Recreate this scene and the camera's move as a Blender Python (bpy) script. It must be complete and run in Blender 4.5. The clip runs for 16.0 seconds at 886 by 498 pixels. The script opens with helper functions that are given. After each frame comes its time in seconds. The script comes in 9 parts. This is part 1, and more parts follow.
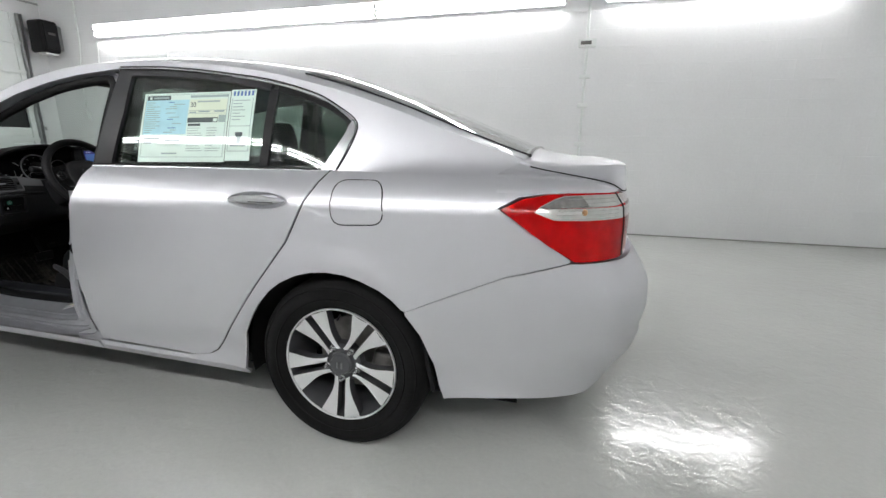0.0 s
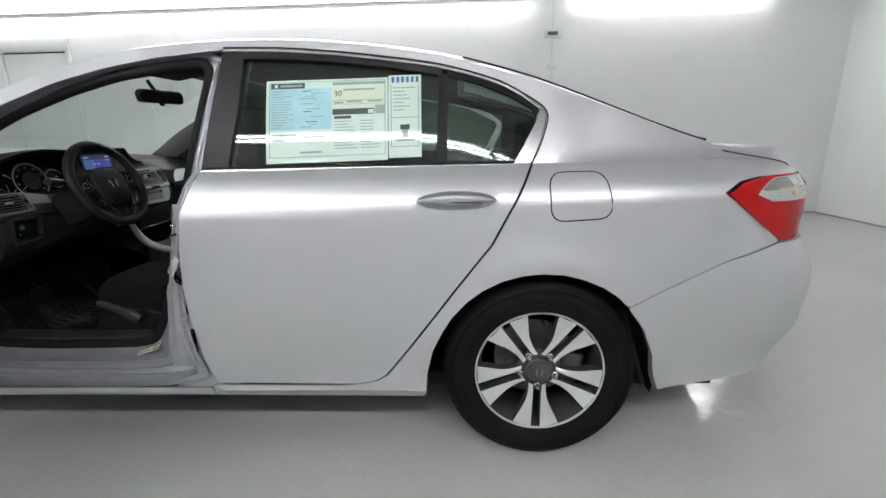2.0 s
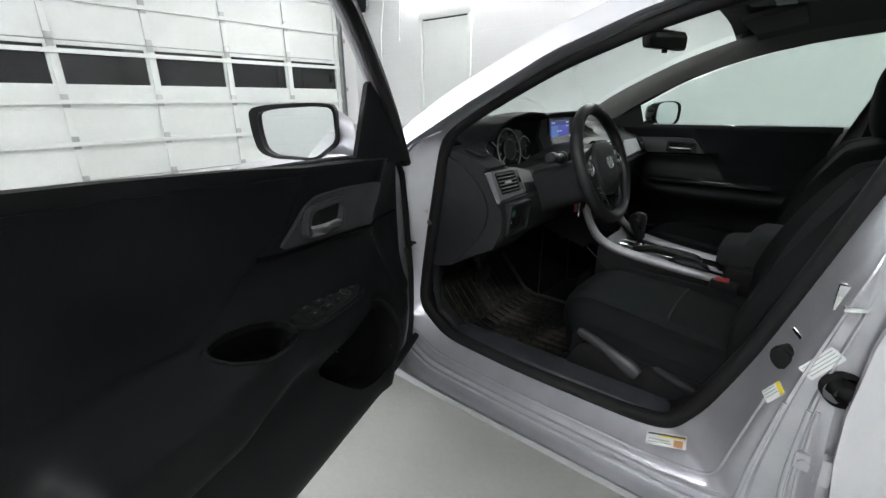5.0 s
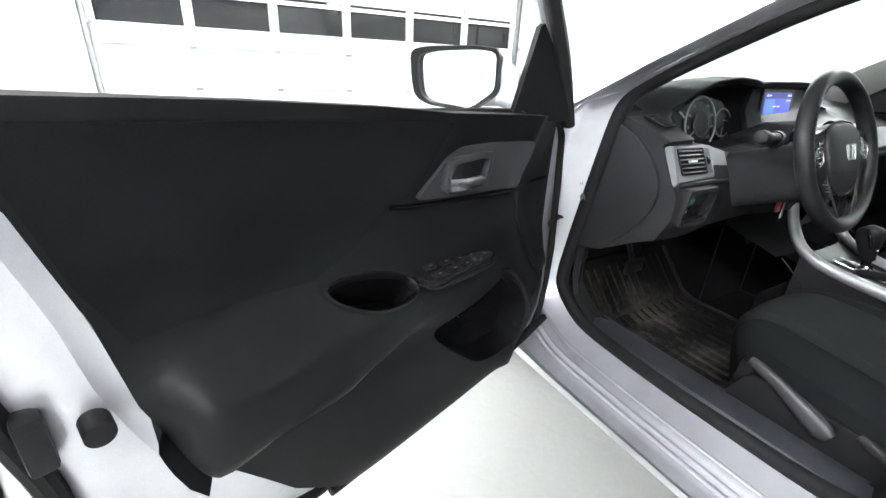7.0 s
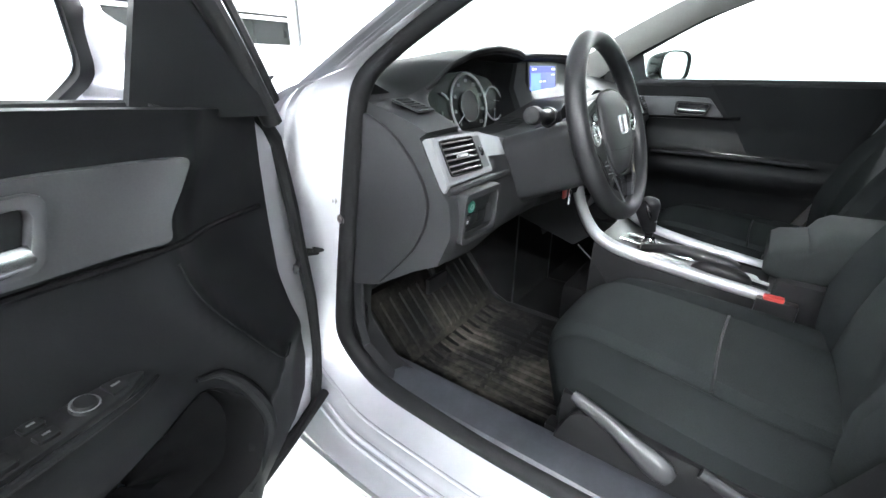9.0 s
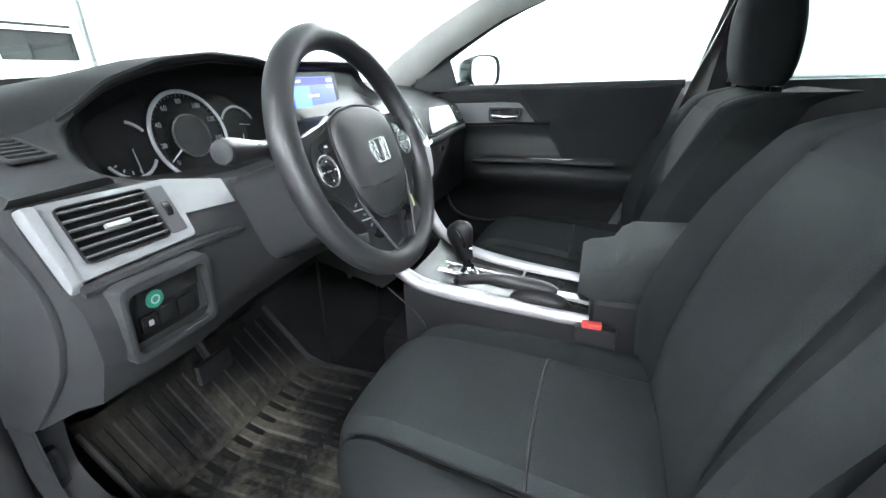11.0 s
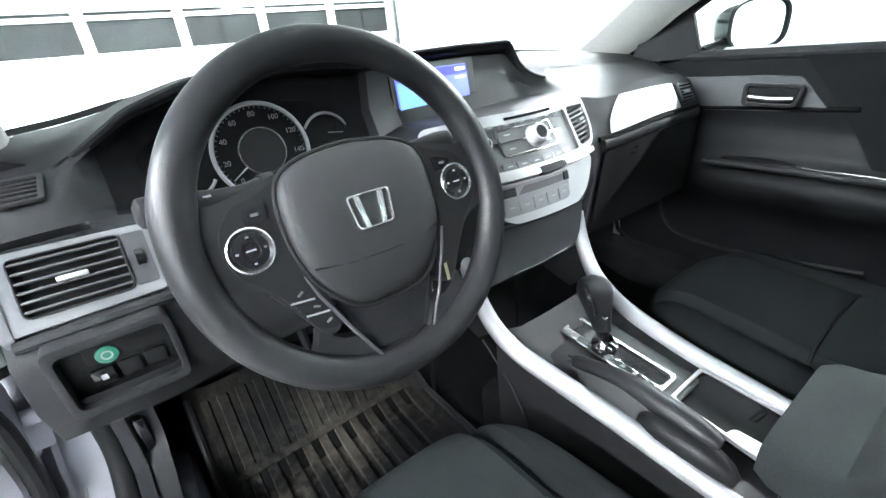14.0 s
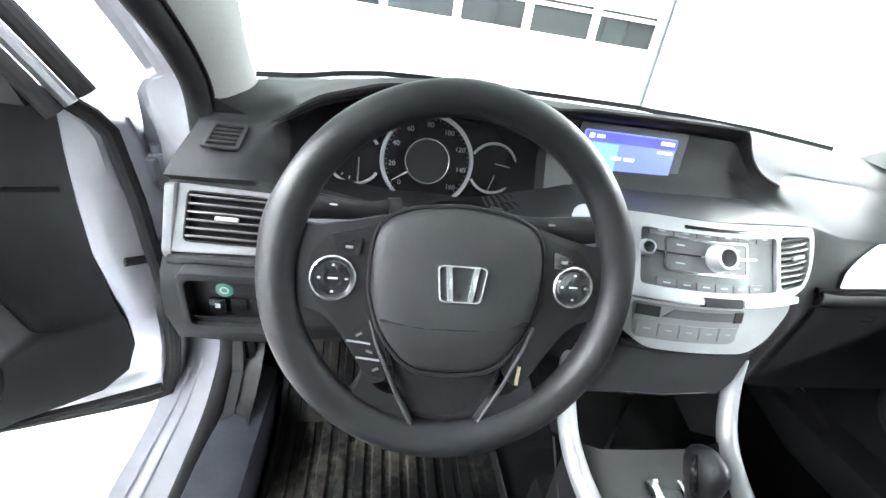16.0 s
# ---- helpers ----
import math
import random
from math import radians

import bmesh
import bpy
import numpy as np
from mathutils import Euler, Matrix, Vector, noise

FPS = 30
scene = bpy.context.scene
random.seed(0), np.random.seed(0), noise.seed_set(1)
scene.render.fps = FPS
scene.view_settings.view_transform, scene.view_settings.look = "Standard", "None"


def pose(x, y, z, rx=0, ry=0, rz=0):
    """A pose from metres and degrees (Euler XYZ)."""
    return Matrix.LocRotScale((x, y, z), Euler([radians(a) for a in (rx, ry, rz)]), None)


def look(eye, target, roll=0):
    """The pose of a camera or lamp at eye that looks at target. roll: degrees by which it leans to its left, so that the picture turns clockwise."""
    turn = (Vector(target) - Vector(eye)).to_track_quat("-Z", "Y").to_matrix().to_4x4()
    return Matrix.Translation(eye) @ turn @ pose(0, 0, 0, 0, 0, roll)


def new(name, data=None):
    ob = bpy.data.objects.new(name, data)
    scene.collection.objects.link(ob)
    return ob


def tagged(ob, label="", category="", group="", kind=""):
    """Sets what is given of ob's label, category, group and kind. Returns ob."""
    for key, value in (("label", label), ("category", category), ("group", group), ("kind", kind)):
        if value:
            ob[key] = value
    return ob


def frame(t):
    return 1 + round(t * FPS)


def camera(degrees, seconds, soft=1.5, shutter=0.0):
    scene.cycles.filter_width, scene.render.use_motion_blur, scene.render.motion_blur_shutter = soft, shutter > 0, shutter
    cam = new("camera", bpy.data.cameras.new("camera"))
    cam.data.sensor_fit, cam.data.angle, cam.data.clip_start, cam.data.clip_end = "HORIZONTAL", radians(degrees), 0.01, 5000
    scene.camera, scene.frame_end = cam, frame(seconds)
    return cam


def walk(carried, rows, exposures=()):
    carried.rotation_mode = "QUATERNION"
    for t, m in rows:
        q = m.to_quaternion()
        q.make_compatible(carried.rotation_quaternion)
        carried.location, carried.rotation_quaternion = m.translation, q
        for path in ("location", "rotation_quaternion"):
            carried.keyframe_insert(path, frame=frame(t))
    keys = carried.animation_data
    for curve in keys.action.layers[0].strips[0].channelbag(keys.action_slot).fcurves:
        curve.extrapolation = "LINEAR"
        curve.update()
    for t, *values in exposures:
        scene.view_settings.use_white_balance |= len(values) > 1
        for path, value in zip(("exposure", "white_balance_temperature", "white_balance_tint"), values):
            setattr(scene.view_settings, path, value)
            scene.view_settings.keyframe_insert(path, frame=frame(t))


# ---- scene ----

cam = camera(91.2, 16.0)
PATH = [
    (0, (0.714, -1.216, 1.091), (0.212, 0.661, 0.619), 0.5),
    (0.5, (0.465, -1.265, 1.088), (0.089, 0.639, 0.602), -0.8),
    (1, (0.23, -1.246, 1.084), (-0.05, 0.666, 0.569), -1.3),
    (1.5, (-0.005, -1.234, 1.09), (-0.229, 0.683, 0.567), -0.3),
    (2, (-0.259, -1.255, 1.09), (-0.336, 0.678, 0.582), -1.3),
    (2.5, (-0.48, -1.216, 1.097), (-0.537, 0.724, 0.614), -1.5),
    (3, (-0.697, -1.144, 1.108), (-0.871, 0.786, 0.615), -1.0),
    (3.5, (-0.926, -1.086, 1.11), (-1.193, 0.831, 0.606), -1.3),
    (4, (-1.104, -1.02, 1.105), (-1.622, 0.831, 0.551), -1.5),
    (4.5, (-1.214, -0.899, 1.107), (-2.115, 0.783, 0.508), -0.5),
    (5, (-1.268, -0.81, 1.109), (-2.472, 0.648, 0.458), -0.2),
    (5.2, (-1.28, -0.797, 1.106), (-2.55, 0.595, 0.437), -0.1),
    (7.3, (-1.351, -0.722, 1.064), (-2.929, 0.207, 0.259), 3.1),
    (7.5, (-1.369, -0.694, 1.056), (-2.918, 0.267, 0.233), 3.7),
    (8, (-1.449, -0.585, 1.047), (-2.827, 0.631, 0.259), 3.8),
    (8.5, (-1.49, -0.477, 1.025), (-2.678, 0.924, 0.236), 1.8),
    (9, (-1.492, -0.359, 1.028), (-2.581, 1.126, 0.249), 0.6),
    (9.5, (-1.483, -0.24, 1.02), (-2.543, 1.276, 0.258), 0.6),
    (10, (-1.454, -0.147, 1.022), (-2.375, 1.458, 0.264), 0.2),
    (10.2, (-1.444, -0.115, 1.023), (-2.262, 1.556, 0.289), 0.5),
    (12.3, (-1.399, 0.151, 1.071), (-1.953, 1.903, 0.28), -2.2),
    (12.5, (-1.388, 0.202, 1.08), (-2.078, 1.904, 0.288), -1.9),
    (13, (-1.357, 0.299, 1.08), (-2.392, 1.793, 0.245), -2.3),
    (13.5, (-1.334, 0.344, 1.074), (-2.63, 1.608, 0.224), -4.5),
    (14, (-1.348, 0.378, 1.071), (-2.838, 1.397, 0.21), -5.8),
    (14.5, (-1.375, 0.421, 1.08), (-3.027, 1.137, 0.208), -4.2),
    (15, (-1.395, 0.436, 1.091), (-3.103, 0.846, 0.134), 3.7),
    (15.5, (-1.406, 0.452, 1.103), (-3.141, 0.734, 0.148), 6.6),
    (16, (-1.39, 0.469, 1.135), (-3.146, 0.809, 0.24), 9.3),
]
EXPOSURES = [(0.0, 0.28, 6550, 12), (3.0, 0.15, 6500, 11), (4.0, 0.35, 6500, 11), (5.2, 0.9, 6500, 11), (6.2, 1.65, 6450, 11), (7.3, 2.3, 6400, 11), (8.5, 2.8, 6300, 10), (10.0, 3.45, 6200, 9), (12.3, 3.5, 6150, 8), (14.0, 3.55, 6150, 9), (16.0, 3.75, 6200, 9)]
walk(cam, [(t, look(eye, target, roll)) for t, eye, target, roll in PATH], EXPOSURES)

# ---- world and lamps: a closed garage at night, lit by its fluorescent strips ----
world = bpy.data.worlds.new("world")
scene.world = world
world.use_nodes = True
world.node_tree.nodes["Background"].inputs[0].default_value = (0.02, 0.025, 0.04, 1)
world.node_tree.nodes["Background"].inputs[1].default_value = 0.05
TUBE_GLOW = 41.0


# ---- materials ----
def material(name, colour, rough=0.5, metal=0.0, coat=0.0, grain=0.0, grain_size=200.0, stain=0.0, stain_size=3.0, bump=0.0, specular=0.5,
             sheen=0.0, coat_rough=0.03, stretch=(1, 1, 1), rough_var=0.0, flakes=0.0):
    m = bpy.data.materials.new(name)
    m.use_nodes = True
    n, l = m.node_tree.nodes, m.node_tree.links
    b = n["Principled BSDF"]
    b.inputs["Base Color"].default_value = (*colour[:3], 1)
    b.inputs["Roughness"].default_value = rough
    b.inputs["Metallic"].default_value = metal
    b.inputs["Coat Weight"].default_value = coat
    b.inputs["Coat Roughness"].default_value = coat_rough
    b.inputs["Specular IOR Level"].default_value = specular
    b.inputs["Sheen Weight"].default_value = sheen
    place = n.new("ShaderNodeTexCoord")
    scale = n.new("ShaderNodeMapping")
    scale.inputs["Scale"].default_value = stretch
    l.new(place.outputs["Object"], scale.inputs["Vector"])

    def texture(size, detail):
        t = n.new("ShaderNodeTexNoise")
        t.inputs["Scale"].default_value = size
        t.inputs["Detail"].default_value = detail
        l.new(scale.outputs["Vector"], t.inputs["Vector"])
        return t

    last = None
    for amount, size, detail in ((grain, grain_size, 3), (stain, stain_size, 5)):
        if amount <= 0:
            continue
        t = texture(size, detail)
        ramp = n.new("ShaderNodeMapRange")
        ramp.inputs["From Min"].default_value, ramp.inputs["From Max"].default_value = 0.3, 0.7
        ramp.inputs["To Min"].default_value, ramp.inputs["To Max"].default_value = 1 - amount, 1 + amount
        l.new(t.outputs["Fac"], ramp.inputs["Value"])
        mix = n.new("ShaderNodeVectorMath")
        mix.operation = "SCALE"
        if last is None:
            mix.inputs[0].default_value = colour[:3]
        else:
            l.new(last, mix.inputs[0])
        l.new(ramp.outputs["Result"], mix.inputs["Scale"])
        last = mix.outputs["Vector"]
    if last is not None:
        l.new(last, b.inputs["Base Color"])
    if rough_var > 0:
        t = texture(stain_size * 2.3, 6)
        ramp = n.new("ShaderNodeMapRange")
        ramp.inputs["From Min"].default_value, ramp.inputs["From Max"].default_value = 0.3, 0.7
        ramp.inputs["To Min"].default_value, ramp.inputs["To Max"].default_value = max(rough - rough_var, 0.02), rough + rough_var
        l.new(t.outputs["Fac"], ramp.inputs["Value"])
        l.new(ramp.outputs["Result"], b.inputs["Roughness"])
    if bump > 0:
        t = texture(grain_size, 4)
        bm_ = n.new("ShaderNodeBump")
        bm_.inputs["Strength"].default_value = bump
        bm_.inputs["Distance"].default_value = 0.3 / grain_size
        l.new(t.outputs["Fac"], bm_.inputs["Height"])
        l.new(bm_.outputs["Normal"], b.inputs["Normal"])
    return m


def glass_material(name, tint, gloss=1.0):
    """A thin pane: see-through with a tint, and mirror-like by Fresnel."""
    m = bpy.data.materials.new(name)
    m.use_nodes = True
    n, l = m.node_tree.nodes, m.node_tree.links
    n.remove(n["Principled BSDF"])
    clear, shine, mix, edge = n.new("ShaderNodeBsdfTransparent"), n.new("ShaderNodeBsdfGlossy"), n.new("ShaderNodeMixShader"), n.new("ShaderNodeLayerWeight")
    clear.inputs["Color"].default_value = (*tint, 1)
    shine.inputs["Roughness"].default_value = 0.0
    shine.inputs["Color"].default_value = (gloss, gloss, gloss, 1)
    edge.inputs["Blend"].default_value = 0.5
    power, scale = n.new("ShaderNodeMath"), n.new("ShaderNodeMath")
    power.operation, scale.operation = "POWER", "MULTIPLY_ADD"
    power.inputs[1].default_value = 5.0
    scale.inputs[1].default_value, scale.inputs[2].default_value = 0.96, 0.04
    l.new(edge.outputs["Facing"], power.inputs[0])
    l.new(power.outputs[0], scale.inputs[0])
    l.new(scale.outputs[0], mix.inputs["Fac"])
    l.new(clear.outputs["BSDF"], mix.inputs[1])
    l.new(shine.outputs["BSDF"], mix.inputs[2])
    l.new(mix.outputs["Shader"], n["Material Output"].inputs["Surface"])
    return m


def glow_material(name, colour, strength):
    m = bpy.data.materials.new(name)
    m.use_nodes = True
    b = m.node_tree.nodes["Principled BSDF"]
    b.inputs["Base Color"].default_value = (*colour[:3], 1)
    b.inputs["Emission Color"].default_value = (*colour[:3], 1)
    b.inputs["Emission Strength"].default_value = strength
    b.inputs["Roughness"].default_value = 0.3
    return m


def wall_material():
    """White painted concrete block: faint courses and joints under thick paint."""
    m = material("white_block_paint", (0.80, 0.81, 0.81), 0.42, stain=0.03, stain_size=0.8, grain=0.02, grain_size=40, bump=0.0)
    n, l = m.node_tree.nodes, m.node_tree.links
    geo, split, join, bricks, rough, add, bumpn = (n.new("ShaderNodeNewGeometry"), n.new("ShaderNodeSeparateXYZ"), n.new("ShaderNodeCombineXYZ"), n.new("ShaderNodeTexBrick"),
                                             n.new("ShaderNodeTexNoise"), n.new("ShaderNodeMath"), n.new("ShaderNodeBump"))
    along = n.new("ShaderNodeMath")
    l.new(geo.outputs["Position"], split.inputs[0])
    l.new(split.outputs["X"], along.inputs[0])
    l.new(split.outputs["Y"], along.inputs[1])
    l.new(along.outputs[0], join.inputs["X"])
    l.new(split.outputs["Z"], join.inputs["Y"])
    l.new(join.outputs[0], bricks.inputs["Vector"])
    bricks.inputs["Scale"].default_value = 1.0
    bricks.inputs["Brick Width"].default_value, bricks.inputs["Row Height"].default_value = 0.4, 0.2
    bricks.inputs["Mortar Size"].default_value, bricks.inputs["Mortar Smooth"].default_value = 0.008, 0.9
    rough.inputs["Scale"].default_value, rough.inputs["Detail"].default_value = 9.0, 6.0
    l.new(geo.outputs["Position"], rough.inputs["Vector"])
    add.operation = "MULTIPLY_ADD"
    l.new(bricks.outputs["Fac"], add.inputs[0])
    add.inputs[1].default_value = -0.5
    l.new(rough.outputs["Fac"], add.inputs[2])
    bumpn.inputs["Strength"].default_value, bumpn.inputs["Distance"].default_value = 0.22, 0.01
    l.new(add.outputs[0], bumpn.inputs["Height"])
    l.new(bumpn.outputs["Normal"], n["Principled BSDF"].inputs["Normal"])
    return m


def floor_material():
    """Pale grey glossy floor paint with scuffs, faint dirt and a slightly uneven coat."""
    m = material("grey_floor_paint", (0.47, 0.48, 0.455), 0.11, stain=0.05, stain_size=0.9, grain=0.025, grain_size=60, rough_var=0.05, bump=0.0, specular=0.4)
    n, l = m.node_tree.nodes, m.node_tree.links
    geo, uneven, bumpn = n.new("ShaderNodeNewGeometry"), n.new("ShaderNodeTexNoise"), n.new("ShaderNodeBump")
    uneven.inputs["Scale"].default_value, uneven.inputs["Detail"].default_value, uneven.inputs["Distortion"].default_value = 13.0, 4.0, 0.8
    l.new(geo.outputs["Position"], uneven.inputs["Vector"])
    bumpn.inputs["Strength"].default_value, bumpn.inputs["Distance"].default_value = 0.26, 0.01
    l.new(uneven.outputs["Fac"], bumpn.inputs["Height"])
    l.new(bumpn.outputs["Normal"], n["Principled BSDF"].inputs["Normal"])
    return m


def dusty_material():
    """Black ribbed rubber under patches of trodden-in grey-brown dust."""
    m = material("dusty_rubber_mat", (0.01, 0.01, 0.01), 0.75, bump=0.25, grain_size=70, specular=0.05)
    n, l = m.node_tree.nodes, m.node_tree.links
    geo, big, fine, add, ramp = n.new("ShaderNodeNewGeometry"), n.new("ShaderNodeTexNoise"), n.new("ShaderNodeTexNoise"), n.new("ShaderNodeMath"), n.new("ShaderNodeValToRGB")
    big.inputs["Scale"].default_value, big.inputs["Detail"].default_value = 6.0, 7.0
    fine.inputs["Scale"].default_value, fine.inputs["Detail"].default_value = 60.0, 5.0
    for t in (big, fine):
        l.new(geo.outputs["Position"], t.inputs["Vector"])
    add.operation = "MULTIPLY_ADD"
    l.new(fine.outputs["Fac"], add.inputs[0])
    add.inputs[1].default_value = 0.45
    l.new(big.outputs["Fac"], add.inputs[2])
    ramp.color_ramp.elements[0].position, ramp.color_ramp.elements[0].color = 0.66, (0.0035, 0.0035, 0.0034, 1)
    ramp.color_ramp.elements[1].position, ramp.color_ramp.elements[1].color = 0.95, (0.034, 0.031, 0.026, 1)
    l.new(add.outputs[0], ramp.inputs["Fac"])
    heel, near, mix = n.new("ShaderNodeVectorMath"), n.new("ShaderNodeMapRange"), n.new("ShaderNodeMix")
    heel.operation = "DISTANCE"
    heel.inputs[1].default_value = (-1.93, 0.50, 0.29)
    l.new(geo.outputs["Position"], heel.inputs[0])
    near.inputs["From Min"].default_value, near.inputs["From Max"].default_value = 0.08, 0.34
    near.inputs["To Min"].default_value, near.inputs["To Max"].default_value = 1.8, 0.6
    l.new(heel.outputs["Value"], near.inputs["Value"])
    mix.data_type, mix.blend_type = "RGBA", "MULTIPLY"
    mix.inputs[0].default_value = 1.0
    l.new(ramp.outputs["Color"], mix.inputs[6])
    l.new(near.outputs["Result"], mix.inputs[7])
    l.new(mix.outputs[2], n["Principled BSDF"].inputs["Base Color"])
    return m


WALL, FLOOR = wall_material(), floor_material()
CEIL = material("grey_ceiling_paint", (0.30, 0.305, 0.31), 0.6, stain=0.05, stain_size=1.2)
DOOR_WHITE = material("white_steel_door", (0.74, 0.77, 0.75), 0.4, stain=0.04, stain_size=1.5, grain=0.015, grain_size=25)
GALV = material("galvanised_steel", (0.45, 0.46, 0.46), 0.4, metal=0.85, stain=0.12, stain_size=8, grain=0.06, grain_size=90)
PAINT = material("silver_metallic_paint", (0.615, 0.617, 0.645), 0.42, metal=0.70, coat=0.4, grain=0.05, grain_size=900, stain=0.012, stain_size=4, coat_rough=0.04)
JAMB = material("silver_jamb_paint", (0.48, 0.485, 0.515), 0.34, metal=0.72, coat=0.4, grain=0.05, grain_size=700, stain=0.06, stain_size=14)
DECK = material("dull_grey_console_deck", (0.024, 0.0245, 0.026), 0.42, grain=0.08, grain_size=400, bump=0.1, specular=0.2)
CHROME = material("bright_chrome", (0.82, 0.83, 0.84), 0.10, metal=1.0)
BADGE = material("polished_badge_metal", (0.62, 0.63, 0.64), 0.24, metal=0.8)
LEVER = material("dull_chrome_lever", (0.26, 0.265, 0.27), 0.26, metal=0.85)
WINDOW_TRIM = material("satin_window_trim", (0.26, 0.263, 0.27), 0.26, metal=0.9, grain=0.03, grain_size=400)
RING = material("satin_dial_ring", (0.17, 0.175, 0.18), 0.4, metal=0.2)
PANEL_PALE = material("pale_satin_accent", (0.035, 0.036, 0.038), 0.5, specular=0.25)
RADIO_PALE = material("silver_grey_radio_keys", (0.075, 0.077, 0.08), 0.42, metal=0.1, grain=0.05, grain_size=400, specular=0.3)
PAD = material("grained_horn_pad", (0.0165, 0.0167, 0.0175), 0.55, grain=0.12, grain_size=600, bump=0.25, specular=0.25)
YELLOW_PALE = material("pale_yellow_mark", (0.22, 0.20, 0.12), 0.5)
DIAL = material("grey_dial_marking", (0.10, 0.105, 0.108), 0.45)
DOOR_SATIN = material("dark_satin_door_panel", (0.075, 0.077, 0.08), 0.36, metal=0.3, grain=0.05, grain_size=420, specular=0.25)
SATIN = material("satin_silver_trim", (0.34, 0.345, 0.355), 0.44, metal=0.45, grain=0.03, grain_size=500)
# shaded copy of the satin silver, dimmed in colour for the driver's side
SHADED_SILVER = material("shaded_satin_silver", (0.115, 0.117, 0.122), 0.5, specular=0.25, grain=0.03, grain_size=500)
PILLAR = material("satin_black_pillar_cover", (0.017, 0.0172, 0.019), 0.42, specular=0.22, grain=0.05, grain_size=300)
BLACK_GLOSS = material("black_gloss_trim", (0.012, 0.012, 0.013), 0.12)
# dial face: black of its own, made darker still for the hood's shade
CLUSTER = material("shaded_black_dial_face", (0.004, 0.004, 0.0042), 0.25, specular=0.12)
# lining under the hood, with its shade put into the black
COWL_SHADE = material("shaded_cowl_lining", (0.0055, 0.0056, 0.006), 0.7, grain=0.12, grain_size=380, bump=0.2, specular=0.05)
# near-black for hollows and grooves: their shade is put into the colour
HOLLOW_SHADE = material("shade_black_hollow", (0.003, 0.003, 0.0032), 0.7, grain=0.1, grain_size=300, specular=0.05)
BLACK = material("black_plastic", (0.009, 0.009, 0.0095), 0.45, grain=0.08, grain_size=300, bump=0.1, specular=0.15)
RUBBER = material("black_rubber_seal", (0.009, 0.009, 0.0095), 0.6, grain=0.1, grain_size=120, bump=0.1, specular=0.12)
TYRE = material("tyre_rubber", (0.006, 0.006, 0.006), 0.72, grain=0.14, grain_size=90, stain=0.18, stain_size=9, bump=0.15, specular=0.12)
ALLOY = material("machined_alloy", (0.80, 0.81, 0.815), 0.28, grain=0.04, grain_size=350, specular=0.5, metal=0.75)
ALLOY_DARK = material("dark_grey_alloy", (0.085, 0.087, 0.092), 0.4, metal=0.6, grain=0.06, grain_size=200)
BRAKE = material("brake_steel", (0.22, 0.21, 0.2), 0.45, metal=0.8, stain=0.25, stain_size=25)
DASH = material("charcoal_dash_plastic", (0.0185, 0.0188, 0.0200), 0.55, grain=0.12, grain_size=420, bump=0.22, stain=0.08, stain_size=6, specular=0.10)
TRIM = material("black_door_moulding", (0.0066, 0.0069, 0.0074), 0.48, grain=0.10, grain_size=420, bump=0.2, stain=0.08, stain_size=6, specular=0.11)
DOOR_CLOTH = material("black_door_cloth", (0.0074, 0.0079, 0.0084), 0.85, grain=0.2, grain_size=520, bump=0.3, stain=0.08, stain_size=6, specular=0.04)
PANEL_GREY = material("grey_satin_panel", (0.036, 0.037, 0.039), 0.42, grain=0.06, grain_size=420, bump=0.1, specular=0.2)
RADIO = material("dark_silver_radio", (0.058, 0.060, 0.062), 0.45, metal=0.1, grain=0.05, grain_size=400, specular=0.3)
DASH_SOFT = material("soft_black_dash_top", (0.0165, 0.0168, 0.0178), 0.62, grain=0.14, grain_size=380, bump=0.3, stain=0.08, stain_size=5, specular=0.05)
GREY_TRIM = material("grey_pillar_trim", (0.125, 0.125, 0.12), 0.7, grain=0.06, grain_size=260, bump=0.15, stain=0.04, stain_size=5, specular=0.2)
HEADLINER = material("grey_headliner_cloth", (0.055, 0.055, 0.053), 0.9, grain=0.12, grain_size=420, bump=0.25, stain=0.05, stain_size=5)
FABRIC = material("charcoal_seat_cloth", (0.0082, 0.0092, 0.0094), 0.9, grain=0.28, grain_size=520, bump=0.35, stain=0.10, stain_size=7, stretch=(1, 1, 1.6), specular=0.04)
FABRIC_LIGHT = material("grey_seat_insert_cloth", (0.0118, 0.0134, 0.0135), 0.9, grain=0.3, grain_size=420, bump=0.4, stain=0.10, stain_size=8, specular=0.04)
CARPET = material("black_carpet", (0.005, 0.005, 0.005), 0.95, grain=0.4, grain_size=500, bump=0.6, stain=0.25, stain_size=9, specular=0.05)
MAT_RUBBER = dusty_material()
LEATHER = material("black_wheel_grip", (0.0105, 0.0106, 0.0115), 0.45, grain=0.1, grain_size=700, bump=0.2, specular=0.24)
RED = material("red_lens", (0.34, 0.0015, 0.002), 0.16, coat=0.12, specular=0.16, stain=0.15, stain_size=30)
CLEAR_LENS = material("clear_lens", (0.50, 0.50, 0.485), 0.14, metal=0.4, coat=1.0, grain=0.06, grain_size=60)
LENS_GREY = material("grey_lamp_reflector", (0.27, 0.265, 0.255), 0.2, metal=0.5, coat=0.6, stain=0.2, stain_size=50)
AMBER = material("amber_bulb", (0.42, 0.22, 0.10), 0.3)
RED_PLASTIC = material("red_plastic", (0.33, 0.028, 0.025), 0.45)
WHITE_PLASTIC = material("white_plastic", (0.6, 0.6, 0.6), 0.4)
PAPER = material("pale_green_paper", (0.58, 0.72, 0.64), 0.55, stain=0.03, stain_size=12, coat=1.0, coat_rough=0.01)
